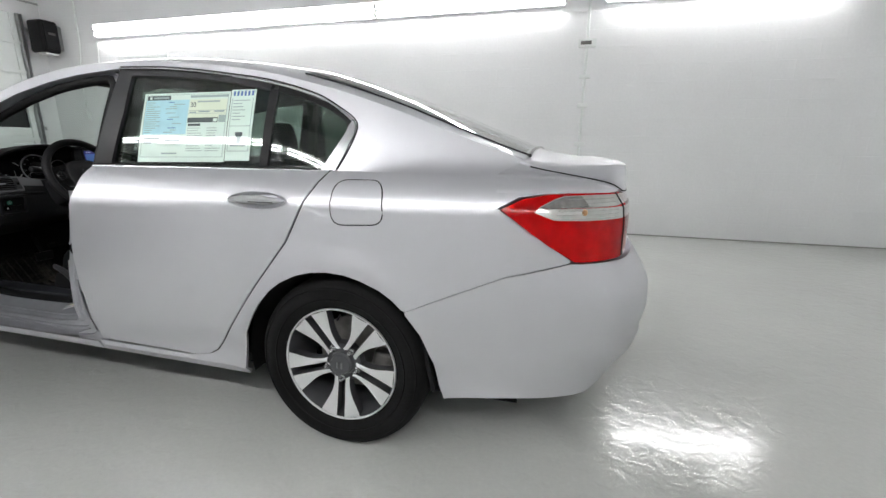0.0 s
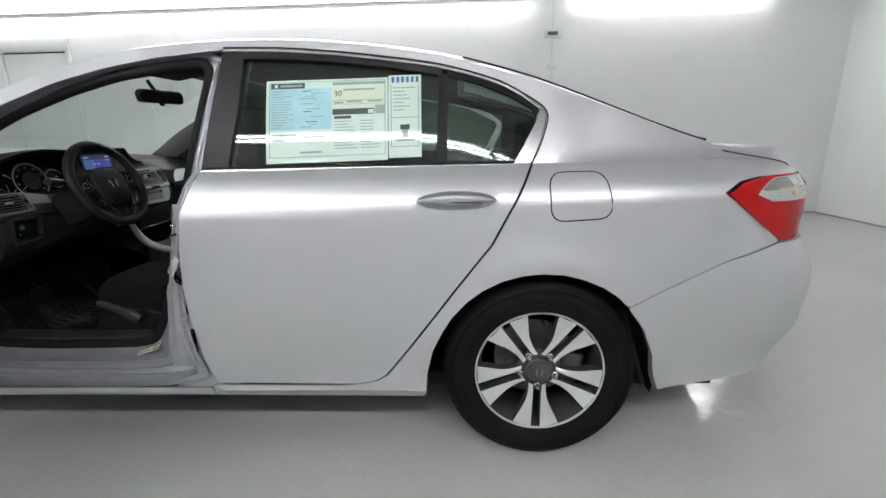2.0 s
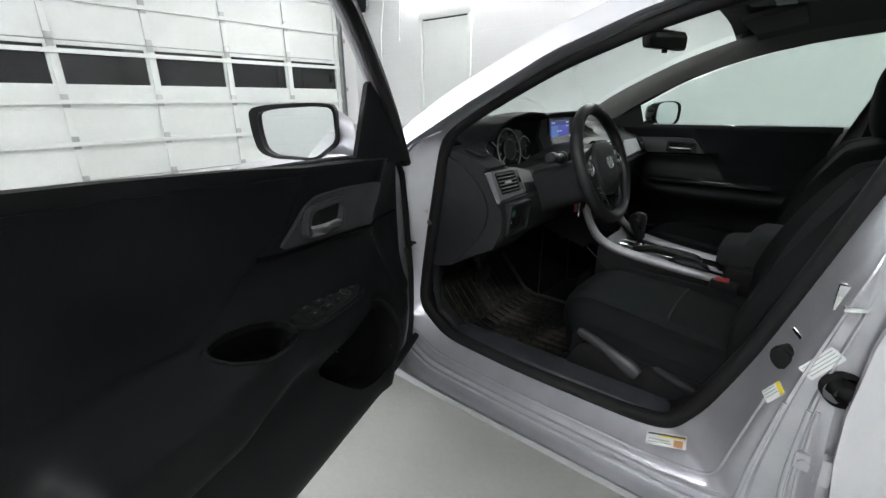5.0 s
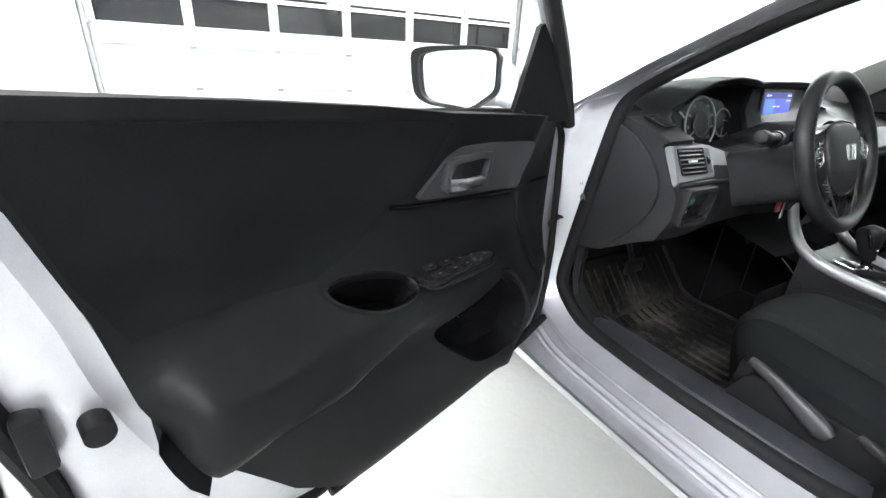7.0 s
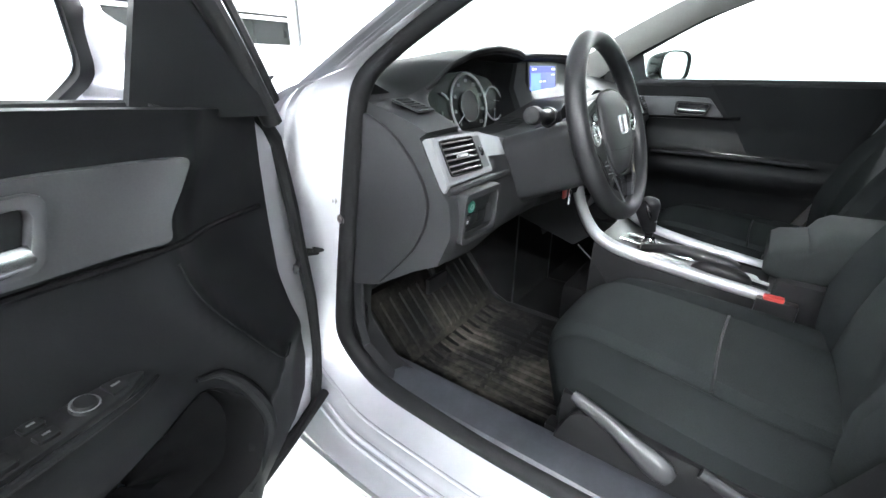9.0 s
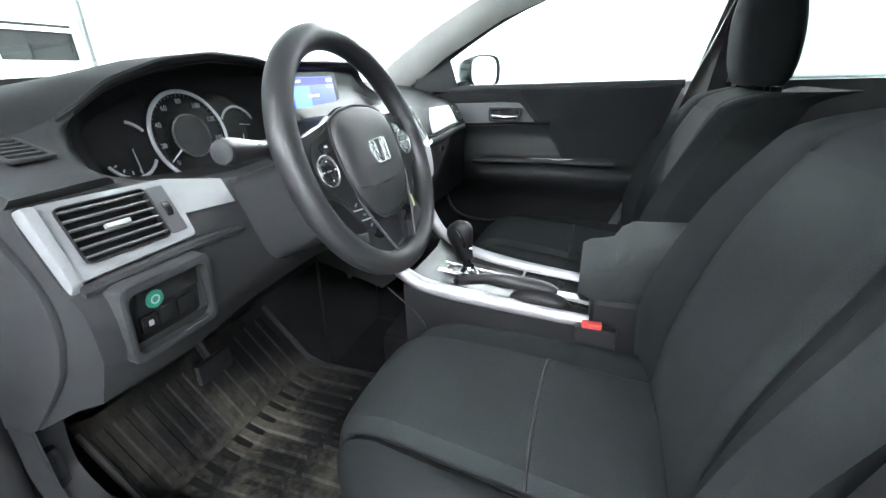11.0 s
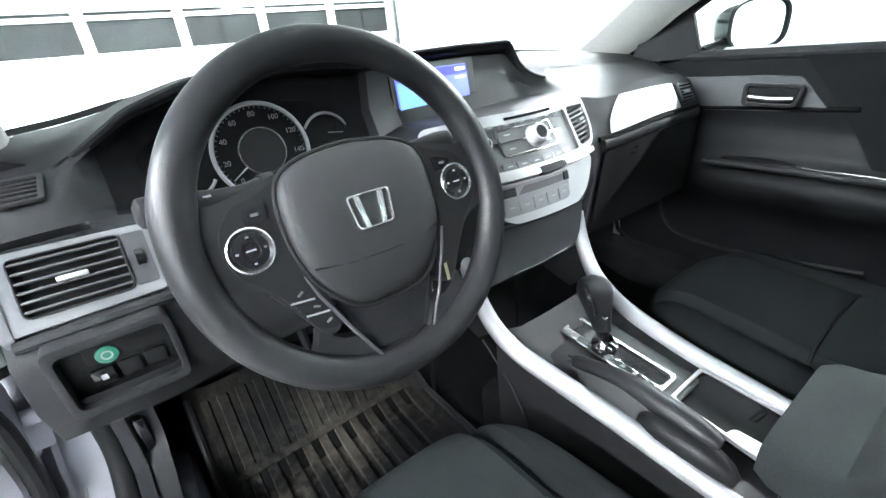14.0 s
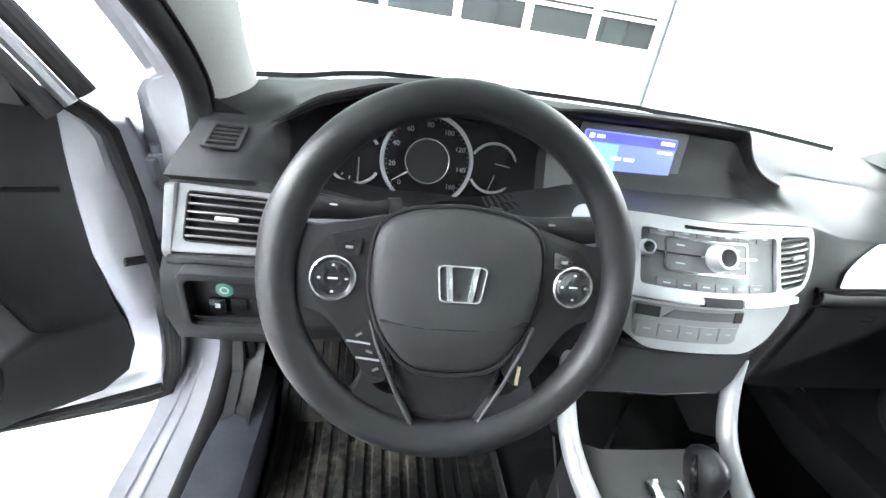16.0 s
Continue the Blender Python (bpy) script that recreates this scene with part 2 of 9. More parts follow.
PAPER_BLUE = material("pale_blue_print", (0.34, 0.60, 0.66), 0.55, stain=0.08, stain_size=18, coat=1.0, coat_rough=0.01)
PAPER_CREAM = material("cream_print", (0.62, 0.70, 0.55), 0.55, coat=1.0, coat_rough=0.01)
INK = material("dark_print", (0.03, 0.05, 0.05), 0.5)
INK_GREY = material("grey_print", (0.25, 0.33, 0.31), 0.5)
INK_BLUE = material("blue_print", (0.05, 0.12, 0.30), 0.5)
YELLOW = material("yellow_print", (0.65, 0.50, 0.03), 0.5)
GREEN = glow_material("green_button", (0.012, 0.10, 0.065), 0.03)
MARKING = material("white_dial_marking", (0.26, 0.27, 0.28), 0.4)
GLASS = glass_material("clear_car_glass", (0.80, 0.87, 0.84))
GLASS_REAR = glass_material("tinted_car_glass", (0.53, 0.595, 0.555))
NIGHT_GLASS = material("dark_window_glass", (0.012, 0.013, 0.014), 0.06)
MIRROR = material("mirror_silver", (0.86, 0.9, 0.9), 0.01, metal=1.0)
TUBE = glow_material("fluorescent_tube", (0.985, 0.99, 1.0), TUBE_GLOW)
SCREEN = glow_material("blue_display", (0.09, 0.11, 0.60), 0.16)
SCREEN_DEEP = glow_material("deep_blue_display_bar", (0.05, 0.05, 0.30), 0.12)
SCREEN_PALE = glow_material("pale_blue_display_block", (0.12, 0.25, 0.62), 0.15)
SCREEN_TEXT = glow_material("white_display_text", (0.6, 0.65, 0.9), 0.22)


# ---- mesh helpers ----
def part(name, bm, mat, parent=None, label="", smooth=True, sharp=35):
    """Links a bmesh as one mesh object under a thing or a part."""
    bmesh.ops.recalc_face_normals(bm, faces=bm.faces) if bm.faces else None
    for f in bm.faces:
        f.smooth = smooth
    for e in bm.edges:
        if len(e.link_faces) == 2 and e.calc_face_angle(0) > radians(sharp):
            e.smooth = False
    me = bpy.data.meshes.new(name)
    bm.to_mesh(me)
    bm.free()
    return link(name, me, mat, parent, label)


def link(name, me, mat, parent=None, label=""):
    ob = new(name, me)
    for x in (mat if isinstance(mat, (list, tuple)) else (mat,)):
        if x is not None and len(me.materials) < (len(mat) if isinstance(mat, (list, tuple)) else 1):
            me.materials.append(x)
    if parent is not None:
        ob.parent = parent
        if parent.type == "EMPTY":
            ob.matrix_parent_inverse = parent.matrix_basis.inverted()
    if label:
        ob["label"] = label
    return ob


def thing(name, at, label, category, group="", kind=""):
    ob = new(name)
    ob.empty_display_size = 0.1
    ob.matrix_basis = Matrix.Translation(at)
    return tagged(ob, label, category, group, kind)


def B():
    return bmesh.new()


def join(*bms):
    out = bms[0]
    for b in bms[1:]:
        me = bpy.data.meshes.new("tmp")
        b.to_mesh(me)
        out.from_mesh(me)
        b.free()
        bpy.data.meshes.remove(me)
    return out


def box(x0, x1, y0, y1, z0, z1, bevel=0.0, segments=2, m=None):
    bm = B()
    bmesh.ops.create_cube(bm, size=1)
    bmesh.ops.transform(bm, matrix=Matrix.Translation(((x0 + x1) / 2, (y0 + y1) / 2, (z0 + z1) / 2)) @ Matrix.Diagonal((abs(x1 - x0), abs(y1 - y0), abs(z1 - z0), 1)), verts=bm.verts)
    if bevel:
        bmesh.ops.bevel(bm, geom=bm.edges[:], offset=bevel, segments=segments, profile=0.6, affect="EDGES", clamp_overlap=True)
    if m is not None:
        bm.transform(m)
    return bm


def cyl(a, b, r, r2=None, n=20, bevel=0.0):
    a, b = Vector(a), Vector(b)
    bm = B()
    bmesh.ops.create_cone(bm, cap_ends=True, segments=n, radius1=r, radius2=r if r2 is None else r2, depth=(b - a).length)
    if bevel:
        bmesh.ops.bevel(bm, geom=[e for e in bm.edges if not all(len(f.verts) == 4 for f in e.link_faces)], offset=bevel, segments=2, profile=0.6, affect="EDGES")
    bm.transform(Matrix.Translation((a + b) / 2) @ (b - a).to_track_quat("Z", "Y").to_matrix().to_4x4())
    return bm


def curve(points, n, closed=False):
    """n points on a smooth curve through the points, evenly spaced."""
    p = [Vector(q) for q in points]
    k = len(p)
    dense = []
    for i in range(k if closed else k - 1):
        a, b = p[i], p[(i + 1) % k]
        z, c = (p[i - 1] if closed or i else a * 2 - b), (p[(i + 2) % k] if closed or i + 2 < k else b * 2 - a)
        d1 = (b - z) * ((b - a).length / max((a - z).length + (b - a).length, 1e-9))
        d2 = (c - a) * ((b - a).length / max((b - a).length + (c - b).length, 1e-9))
        for j in range(16):
            t = j / 16
            dense.append((2 * t**3 - 3 * t**2 + 1) * a + (t**3 - 2 * t**2 + t) * d1 + (3 * t**2 - 2 * t**3) * b + (t**3 - t**2) * d2)
    dense.append(p[0] if closed else p[-1])
    run = np.r_[0, np.cumsum([(b - a).length for a, b in zip(dense, dense[1:])])]
    at = np.linspace(0, run[-1], n + 1)[:-1] if closed else np.linspace(0, run[-1], n)
    arr = np.array([list(v) for v in dense])
    return [Vector([np.interp(s, run, arr[:, c]) for c in range(arr.shape[1])]) for s in at]


def skin(rows, closed_u=False, closed_v=False, caps=False):
    """A sheet through rows of points."""
    bm = B()
    grid = [[bm.verts.new(p) for p in row] for row in rows]
    nu, nv = len(grid), len(grid[0])
    for i in range(nu if closed_u else nu - 1):
        for j in range(nv if closed_v else nv - 1):
            q = [grid[i][j], grid[(i + 1) % nu][j], grid[(i + 1) % nu][(j + 1) % nv], grid[i][(j + 1) % nv]]
            bm.faces.new(q)
    if caps:
        bm.faces.new(grid[0])
        bm.faces.new(grid[-1][::-1])
    return bm


def sweep(points, r, n=10, closed=False, flat=1.0, up=(0, 0, 1)):
    """A rod of radius r (a number, or one for each point) along a line of points."""
    p = [Vector(q) for q in points]
    rows = []
    for i, q in enumerate(p):
        a, b = p[i - 1] if (closed or i) else q, p[(i + 1) % len(p)] if (closed or i + 1 < len(p)) else q
        d = (b - a).normalized()
        side = d.cross(Vector(up))
        side = side.normalized() if side.length > 1e-3 else d.orthogonal().normalized()
        top = side.cross(d)
        rad = r[i] if isinstance(r, (list, tuple)) else r
        rows.append([q + rad * (math.cos(2 * math.pi * k / n) * side + flat * math.sin(2 * math.pi * k / n) * top) for k in range(n)])
    return skin(rows, closed_u=closed, closed_v=True, caps=not closed)


def lathe(profile, n=48, m=None):
    """Turns a line of (radius, height) about z."""
    rows = [[(r * math.cos(2 * math.pi * k / n), r * math.sin(2 * math.pi * k / n), h) for k in range(n)] for r, h in profile]
    bm = skin(rows, closed_v=True)
    bmesh.ops.remove_doubles(bm, verts=bm.verts, dist=1e-6)
    if m is not None:
        bm.transform(m)
    return bm


def rounded(points, r, n=5):
    """A closed outline with its corners rounded by r."""
    out = []
    k = len(points)
    for i in range(k):
        a, b, c = Vector(points[i - 1]), Vector(points[i]), Vector(points[(i + 1) % k])
        u, v = (a - b), (c - b)
        d = min(r, u.length * 0.49, v.length * 0.49)
        p, q = b + u.normalized() * d, b + v.normalized() * d
        for j in range(n + 1):
            t = j / n
            out.append((1 - t) ** 2 * p + 2 * t * (1 - t) * b + t * t * q)
    return out


def slab(outline, depth, m, bevel=0.0, hole=None):
    """A flat plate from an outline in its own xy plane, from z = 0 to depth, placed by m; with a hole of as many points if given."""
    bm = B()
    if hole is None:
        f = bm.faces.new([bm.verts.new((p[0], p[1], 0)) for p in outline])
        bm.normal_update()
        if f.normal.z > 0:
            f.normal_flip()
        ext = bmesh.ops.extrude_face_region(bm, geom=[f])
        bmesh.ops.translate(bm, vec=(0, 0, depth), verts=[v for v in ext["geom"] if isinstance(v, bmesh.types.BMVert)])
    else:
        rows = []
        for h in (0, depth):
            rows += [[(p[0], p[1], h) for p in outline], [(p[0], p[1], h) for p in hole]]
        rows = [rows[0], rows[2], rows[3], rows[1]]
        bm.free()
        bm = skin(rows, closed_u=True, closed_v=True)
    if bevel:
        bmesh.ops.recalc_face_normals(bm, faces=bm.faces)
        es = [e for e in bm.edges if len(e.link_faces) == 2 and e.calc_face_angle(0) > 1.0]
        bmesh.ops.bevel(bm, geom=es, offset=bevel, segments=2, profile=0.6, affect="EDGES", clamp_overlap=True)
    bm.transform(m)
    return bm


def frame_matrix(origin, right, up):
    """A matrix whose x is right, y is up and z their normal."""
    x = Vector(right).normalized()
    z = x.cross(Vector(up)).normalized()
    y = z.cross(x)
    m = Matrix((x, y, z)).transposed().to_4x4()
    m.translation = origin
    return m


def ramp(v, a, b):
    t = max(0.0, min(1.0, (v - a) / (b - a)))
    return t * t * (3 - 2 * t)


def inside(p, poly):
    hit = False
    for i in range(len(poly)):
        a, b = poly[i - 1], poly[i]
        if (a[1] > p[1]) != (b[1] > p[1]) and p[0] < (b[0] - a[0]) * (p[1] - a[1]) / (b[1] - a[1]) + a[0]:
            hit = not hit
    return hit


def densify(poly, step):
    out = []
    for i in range(len(poly)):
        a, b = Vector(poly[i]), Vector(poly[(i + 1) % len(poly)])
        k = max(1, int((b - a).length / step))
        out += [a.lerp(b, j / k) for j in range(k)]
    return out


def panel(poly, where, step=0.03, thick=0.006, fold=0.012, double=False, hole=None):
    """A curved sheet: an outline in two numbers, laid on a surface by where(a, b), with its rim folded inwards (or a back face if double)."""
    from mathutils.geometry import delaunay_2d_cdt
    rim = densify([Vector(p[:2]) for p in poly], step)
    arr = np.array([tuple(p) for p in rim])
    pts = list(rim)
    holes = ([hole] if hole and not isinstance(hole[0][0], (tuple, list, Vector)) else hole) or []
    rings, links = [], []
    for h_ in holes:
        cut = densify([Vector(p[:2]) for p in h_], step * 0.6)
        rings.append(np.array([tuple(p) for p in cut]))
        links += [(len(pts) + i, len(pts) + (i + 1) % len(cut)) for i in range(len(cut))]
        pts += cut
    lo, hi = arr.min(0), arr.max(0)
    a = lo[0] + step * 0.5
    nxt = np.roll(arr, -1, 0)
    seg = nxt - arr
    seg2 = np.maximum((seg**2).sum(1), 1e-12)
    while a < hi[0]:
        b = lo[1] + step * 0.5
        while b < hi[1]:
            if inside((a, b), arr):
                t = np.clip(((np.array((a, b)) - arr) * seg).sum(1) / seg2, 0, 1)
                if np.min(((arr + t[:, None] * seg - (a, b)) ** 2).sum(1)) > (0.45 * step) ** 2 and not any(inside((a, b), ring) or np.min(((ring - (a, b)) ** 2).sum(1)) < (0.45 * step) ** 2 for ring in rings):
                    pts.append(Vector((a, b)))
            b += step
        a += step
    n = len(rim)
    vs, es, fs, *_ = delaunay_2d_cdt(pts, links, [list(range(n))], 1, 1e-7)
    bm = B()
    front = [bm.verts.new(where(*v)) for v in vs]
    for f in fs:
        if any(inside(tuple(sum((vs[i] for i in f), Vector((0, 0))) / len(f)), ring) for ring in rings):
            continue
        try:
            bm.faces.new([front[i] for i in f])
        except ValueError:
            pass
    h = 1e-3

    def inward(p):
        o = where(*p)
        d = (where(p[0] + h, p[1]) - o).cross(where(p[0], p[1] + h) - o)
        d = d.normalized()
        return d if d.dot(Vector((-1.0, CENTRE, 0.55)) - o) > 0 else -d

    edges = [e for e in bm.edges if len(e.link_faces) == 1]
    place = {v: vs[i] for i, v in enumerate(front)}
    if double:
        back = {v: bm.verts.new(v.co + thick * inward(place[v])) for v in front}
        for f in [f for f in bm.faces]:
            bm.faces.new([back[v] for v in reversed(f.verts)])
    else:
        rimv = {v for e in edges for v in e.verts}
        back = {v: bm.verts.new(v.co + fold * inward(place[v])) for v in rimv}
    for e in edges:
        bm.faces.new((e.verts[0], e.verts[1], back[e.verts[1]], back[e.verts[0]]))
    return bm


def mirrored(bm):
    """The same piece on the car's other side."""
    out = bm.copy()
    out.transform(Matrix.Translation((0, 2 * CENTRE, 0)) @ Matrix.Diagonal((1, -1, 1, 1)))
    bmesh.ops.reverse_faces(out, faces=out.faces)
    return out


def lettering(text, size, m, mat, parent, name="marking"):
    c = bpy.data.curves.new(name, "FONT")
    c.body, c.size, c.align_x, c.align_y, c.extrude = text, size, "CENTER", "CENTER", 0.0002
    ob = bpy.data.objects.new(name, c)
    me = bpy.data.meshes.new_from_object(ob)
    me.name = name
    bpy.data.objects.remove(ob)
    bpy.data.curves.remove(c)
    me.transform(m)
    return link(name, me, mat, parent)


CENTRE = 0.935


# ---- the garage ----
X0, X1, Y0, Y1, TOP = -7.65, 4.42, -2.6, 4.55, 3.45
DOOR_Y0, DOOR_Y1, DOOR_TOP = -1.44, 4.17, 3.0


def structure(name, bm, mat, label, category):
    return tagged(part(name, bm, mat), label, category, kind="structure")


structure("floor", box(X0 - 0.2, X1 + 0.2, Y0 - 0.2, Y1 + 0.2, -0.12, 0), FLOOR, "pale grey glossy painted concrete garage floor", "floor")
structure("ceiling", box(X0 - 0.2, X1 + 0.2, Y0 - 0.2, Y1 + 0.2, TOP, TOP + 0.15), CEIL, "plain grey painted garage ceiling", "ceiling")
structure("wall_right", box(X0 - 0.2, X1 + 0.2, Y1, Y1 + 0.2, 0, TOP), WALL, "white painted concrete block wall with strip lights", "wall")
structure("wall_left", box(X0 - 0.2, X1 + 0.2, Y0 - 0.2, Y0, 0, TOP), WALL, "white painted concrete block wall beside the car", "wall")
structure("wall_rear", box(X1, X1 + 0.2, Y0, Y1, 0, TOP), WALL, "white painted wall behind the car", "wall")
structure("wall_front", join(box(X0 - 0.2, X0, Y0, DOOR_Y0, 0, TOP), box(X0 - 0.2, X0, DOOR_Y1, Y1, 0, TOP), box(X0 - 0.2, X0, DOOR_Y0, DOOR_Y1, DOOR_TOP, TOP)), WALL,
          "white painted wall round the wide garage door", "wall")
# a thin dark line where the paint meets the wall's foot
structure("baseboard", join(box(X0, X1, Y1 - 0.004, Y1, 0.0, 0.012), box(X1 - 0.004, X1, Y0, Y1 - 0.004, 0.0, 0.012)), material("grey_wall_joint", (0.26, 0.26, 0.25), 0.6, grain=0.1, grain_size=30), "thin dark grey joint along the foot of the wall", "trim")


def garage_door():
    door = thing("garage_door", (X0, (DOOR_Y0 + DOOR_Y1) / 2, 0), "wide white sectional garage door with a dark window row", "garage door")
    cols = 6
    pitch = (DOOR_Y1 - DOOR_Y0) / cols
    levels = [0.01, 0.22, 0.66, 1.11, 1.73, 2.15, 2.58, DOOR_TOP]
    for k, (a, b) in enumerate(zip(levels, levels[1:])):
        if k == 3:
            bm = join(box(X0 - 0.06, X0 - 0.012, DOOR_Y0, DOOR_Y1, a + 0.004, 1.285), box(X0 - 0.06, X0 - 0.012, DOOR_Y0, DOOR_Y1, 1.68, b - 0.004))
            for c in range(cols + 1):
                y = DOOR_Y0 + c * pitch
                y0, y1 = max(y - 0.055, DOOR_Y0), min(y + 0.055, DOOR_Y1)
                join(bm, box(X0 - 0.06, X0 - 0.012, y0, y1, 1.285, 1.68))
            part("section", bm, DOOR_WHITE, door, smooth=False)
            for c in range(cols):
                y = DOOR_Y0 + c * pitch
                part("pane", box(X0 - 0.05, X0 - 0.04, y + 0.055, y + pitch - 0.055, 1.285, 1.68), NIGHT_GLASS, door, "dark glass pane with night behind", smooth=False)
        else:
            part("section", box(X0 - 0.06, X0 - 0.012, DOOR_Y0, DOOR_Y1, a + 0.004, b - 0.004, 0.004), DOOR_WHITE, door, smooth=False)
        for c in range(cols + 1):
            y = min(max(DOOR_Y0 + c * pitch, DOOR_Y0 + 0.03), DOOR_Y1 - 0.03)
            part("stile", box(X0 - 0.012, X0 + 0.012, y - 0.03, y + 0.03, a + 0.01, b - 0.01, 0.004), DOOR_WHITE, door, smooth=False)
        if k:
            for c in range(1, cols):
                y = DOOR_Y0 + c * pitch
                part("hinge", join(box(X0 + 0.012, X0 + 0.02, y - 0.035, y + 0.035, a - 0.07, a + 0.07, 0.003), cyl((X0 + 0.022, y - 0.04, a), (X0 + 0.022, y + 0.04, a), 0.009, n=10)), GALV, door)
    for z in (0.645, 1.095, 1.615, 2.135, 2.565):
        part("strut", join(box(X0 + 0.012, X0 + 0.05, DOOR_Y0, DOOR_Y1, z - 0.02, z - 0.014), box(X0 + 0.046, X0 + 0.05, DOOR_Y0, DOOR_Y1, z - 0.014, z + 0.02), box(X0 + 0.012, X0 + 0.05, DOOR_Y0, DOOR_Y1, z + 0.02, z + 0.026)), DOOR_WHITE, door, "folded white steel stiffening strut", smooth=False)
    for y in (DOOR_Y0 - 0.045, DOOR_Y1 + 0.045):
        part("track", join(box(X0 + 0.01, X0 + 0.075, y - 0.028, y - 0.022, 0, DOOR_TOP), box(X0 + 0.01, X0 + 0.075, y + 0.022, y + 0.028, 0, DOOR_TOP), box(X0 + 0.004, X0 + 0.01, y - 0.028, y + 0.028, 0, DOOR_TOP)), GALV, door, "galvanised steel side track", smooth=False)
        for z in (0.5, 1.25, 2.0, 2.75):
            part("bracket", box(X0, X0 + 0.08, y + 0.03, y + 0.07, z, z + 0.06, 0.004), GALV, door)
    part("spring_shaft", cyl((X0 + 0.14, DOOR_Y0 - 0.1, DOOR_TOP + 0.18), (X0 + 0.14, Y1 - 0.1, DOOR_TOP + 0.18), 0.014), GALV, door)
    return door


garage_door()


def door_opener():
    ob = thing("door_opener", (X0 + 0.25, 4.36, 2.45), "black wall-mounted garage door opener motor", "opener")
    part("housing", box(X0 + 0.12, X0 + 0.42, 4.24, 4.5, 2.44, 2.92, 0.05, 4), BLACK, ob)
    part("cover", box(X0 + 0.42, X0 + 0.45, 4.27, 4.47, 2.50, 2.86, 0.012), DASH, ob)
    part("maker_plate", box(X0 + 0.45, X0 + 0.453, 4.32, 4.42, 2.70, 2.735), GREY_TRIM, ob, "plain grey plate")
    part("lamp_lens", box(X0 + 0.2, X0 + 0.4, 4.27, 4.47, 2.415, 2.44, 0.008), WHITE_PLASTIC, ob)
    part("wall_plate", box(X0 + 0.14, X0 + 0.4, 4.5, Y1, 2.5, 2.86), GALV, ob)


door_opener()


def side_door():
    d = thing("door_1", (-5.64, Y1, 0), "flush white painted side door in its frame", "door", kind="structure")
    for x0, x1, z0, z1 in ((-6.12, -6.06, 0, 2.222), (-5.22, -5.16, 0, 2.222), (-6.12, -5.16, 2.222, 2.37)):
        part("frame", box(x0, x1, Y1 - 0.035, Y1 - 0.002, z0, z1, 0.006), DOOR_WHITE, d)
    part("leaf", box(-6.05, -5.23, Y1 - 0.018, Y1 - 0.002, 0.02, 2.204, 0.004), DOOR_WHITE, d)
    part("gap", box(-6.05, -5.23, Y1 - 0.008, Y1 - 0.002, 2.204, 2.221), RUBBER, d, "dark gap over the door leaf")


side_door()


def strip_light(x, y, z, side):
    """A two-tube strip, 2.38 m long, fixed to a wall that lies on the given side."""
    lamp = thing("strip_light", (x + 1.19, y, z), "white wall-mounted fluorescent strip light, switched on", "lamp", "fluorescent strips along the walls")
    back = y + 0.06 * side
    part("housing", box(x + 0.01, x + 2.37, min(back, back - 0.045 * side), max(back, back - 0.045 * side), z - 0.088, z + 0.084, 0.006), DOOR_WHITE, lamp)
    # plate added to keep the tubes' light off the wall above
    part("top_plate", box(x + 0.005, x + 2.375, min(back, back - 0.105 * side), max(back, back - 0.105 * side), z + 0.084, z + 0.090, 0.002), DOOR_WHITE, lamp, "white plate added over the tubes to shade the wall")
    for h in (-0.045, 0.045):
        part("tube", cyl((x + 0.03, y - 0.012 * side, z + h), (x + 2.35, y - 0.012 * side, z + h), 0.019, n=14, bevel=0.004), TUBE, lamp)
        for e in (x + 0.014, x + 2.366):
            part("socket", box(e - 0.012, e + 0.012, y - 0.03, y + 0.03, z + h - 0.024, z + h + 0.024, 0.004), WHITE_PLASTIC, lamp)
    return lamp


for x in (-6.48, -4.12, -1.74, 1.06):
    strip_light(x, Y1 - 0.06, 2.745, 1)
for x in (-6.7, -4.31, -1.92, 0.47):
    strip_light(x, Y0 + 0.06, 2.745, -1)


def conduit(points, label, r=0.012):
    c = thing("conduit", points[-1], label, "conduit")
    part("pipe", sweep(curve([Vector(p) for p in points], 30), r, 10), DOOR_WHITE, c)
    return c


c = conduit([(-6.87, Y1 - 0.02, TOP), (-6.88, Y1 - 0.02, 2.6), (-6.96, Y1 - 0.02, 2.1), (-6.97, Y1 - 0.02, 1.5)], "white painted conduit running down to a switch box")
part("switch_box", box(-7.01, -6.93, Y1 - 0.05, Y1, 1.42, 1.53, 0.008), DOOR_WHITE, c)
c = conduit([(-6.5, Y1 - 0.015, 2.72), (-6.53, Y1 - 0.015, 2.4), (-6.56, Y1 - 0.015, 2.03)], "thin white lamp cord hanging on the wall", 0.006)
part("plug", cyl((-6.56, Y1 - 0.018, 2.05), (-6.56, Y1 - 0.018, 1.98), 0.014), DOOR_WHITE, c)
c = conduit([(0.9, Y1 - 0.025, TOP), (0.9, Y1 - 0.025, 2.8), (0.9, Y1 - 0.025, 2.0), (0.9, Y1 - 0.025, 0.4)], "white painted vertical conduit with boxes on the wall", 0.016)
part("junction_box", box(0.80, 1.00, Y1 - 0.06, Y1, 2.20, 2.29, 0.008), DOOR_WHITE, c)
part("box_cover", box(0.83, 0.95, Y1 - 0.066, Y1 - 0.06, 2.225, 2.265, 0.002), GREY_TRIM, c)
for z in (1.88, 1.55, 1.1):
    part("clip", box(0.84, 0.96, Y1 - 0.045, Y1, z - 0.025, z + 0.025, 0.008), DOOR_WHITE, c)


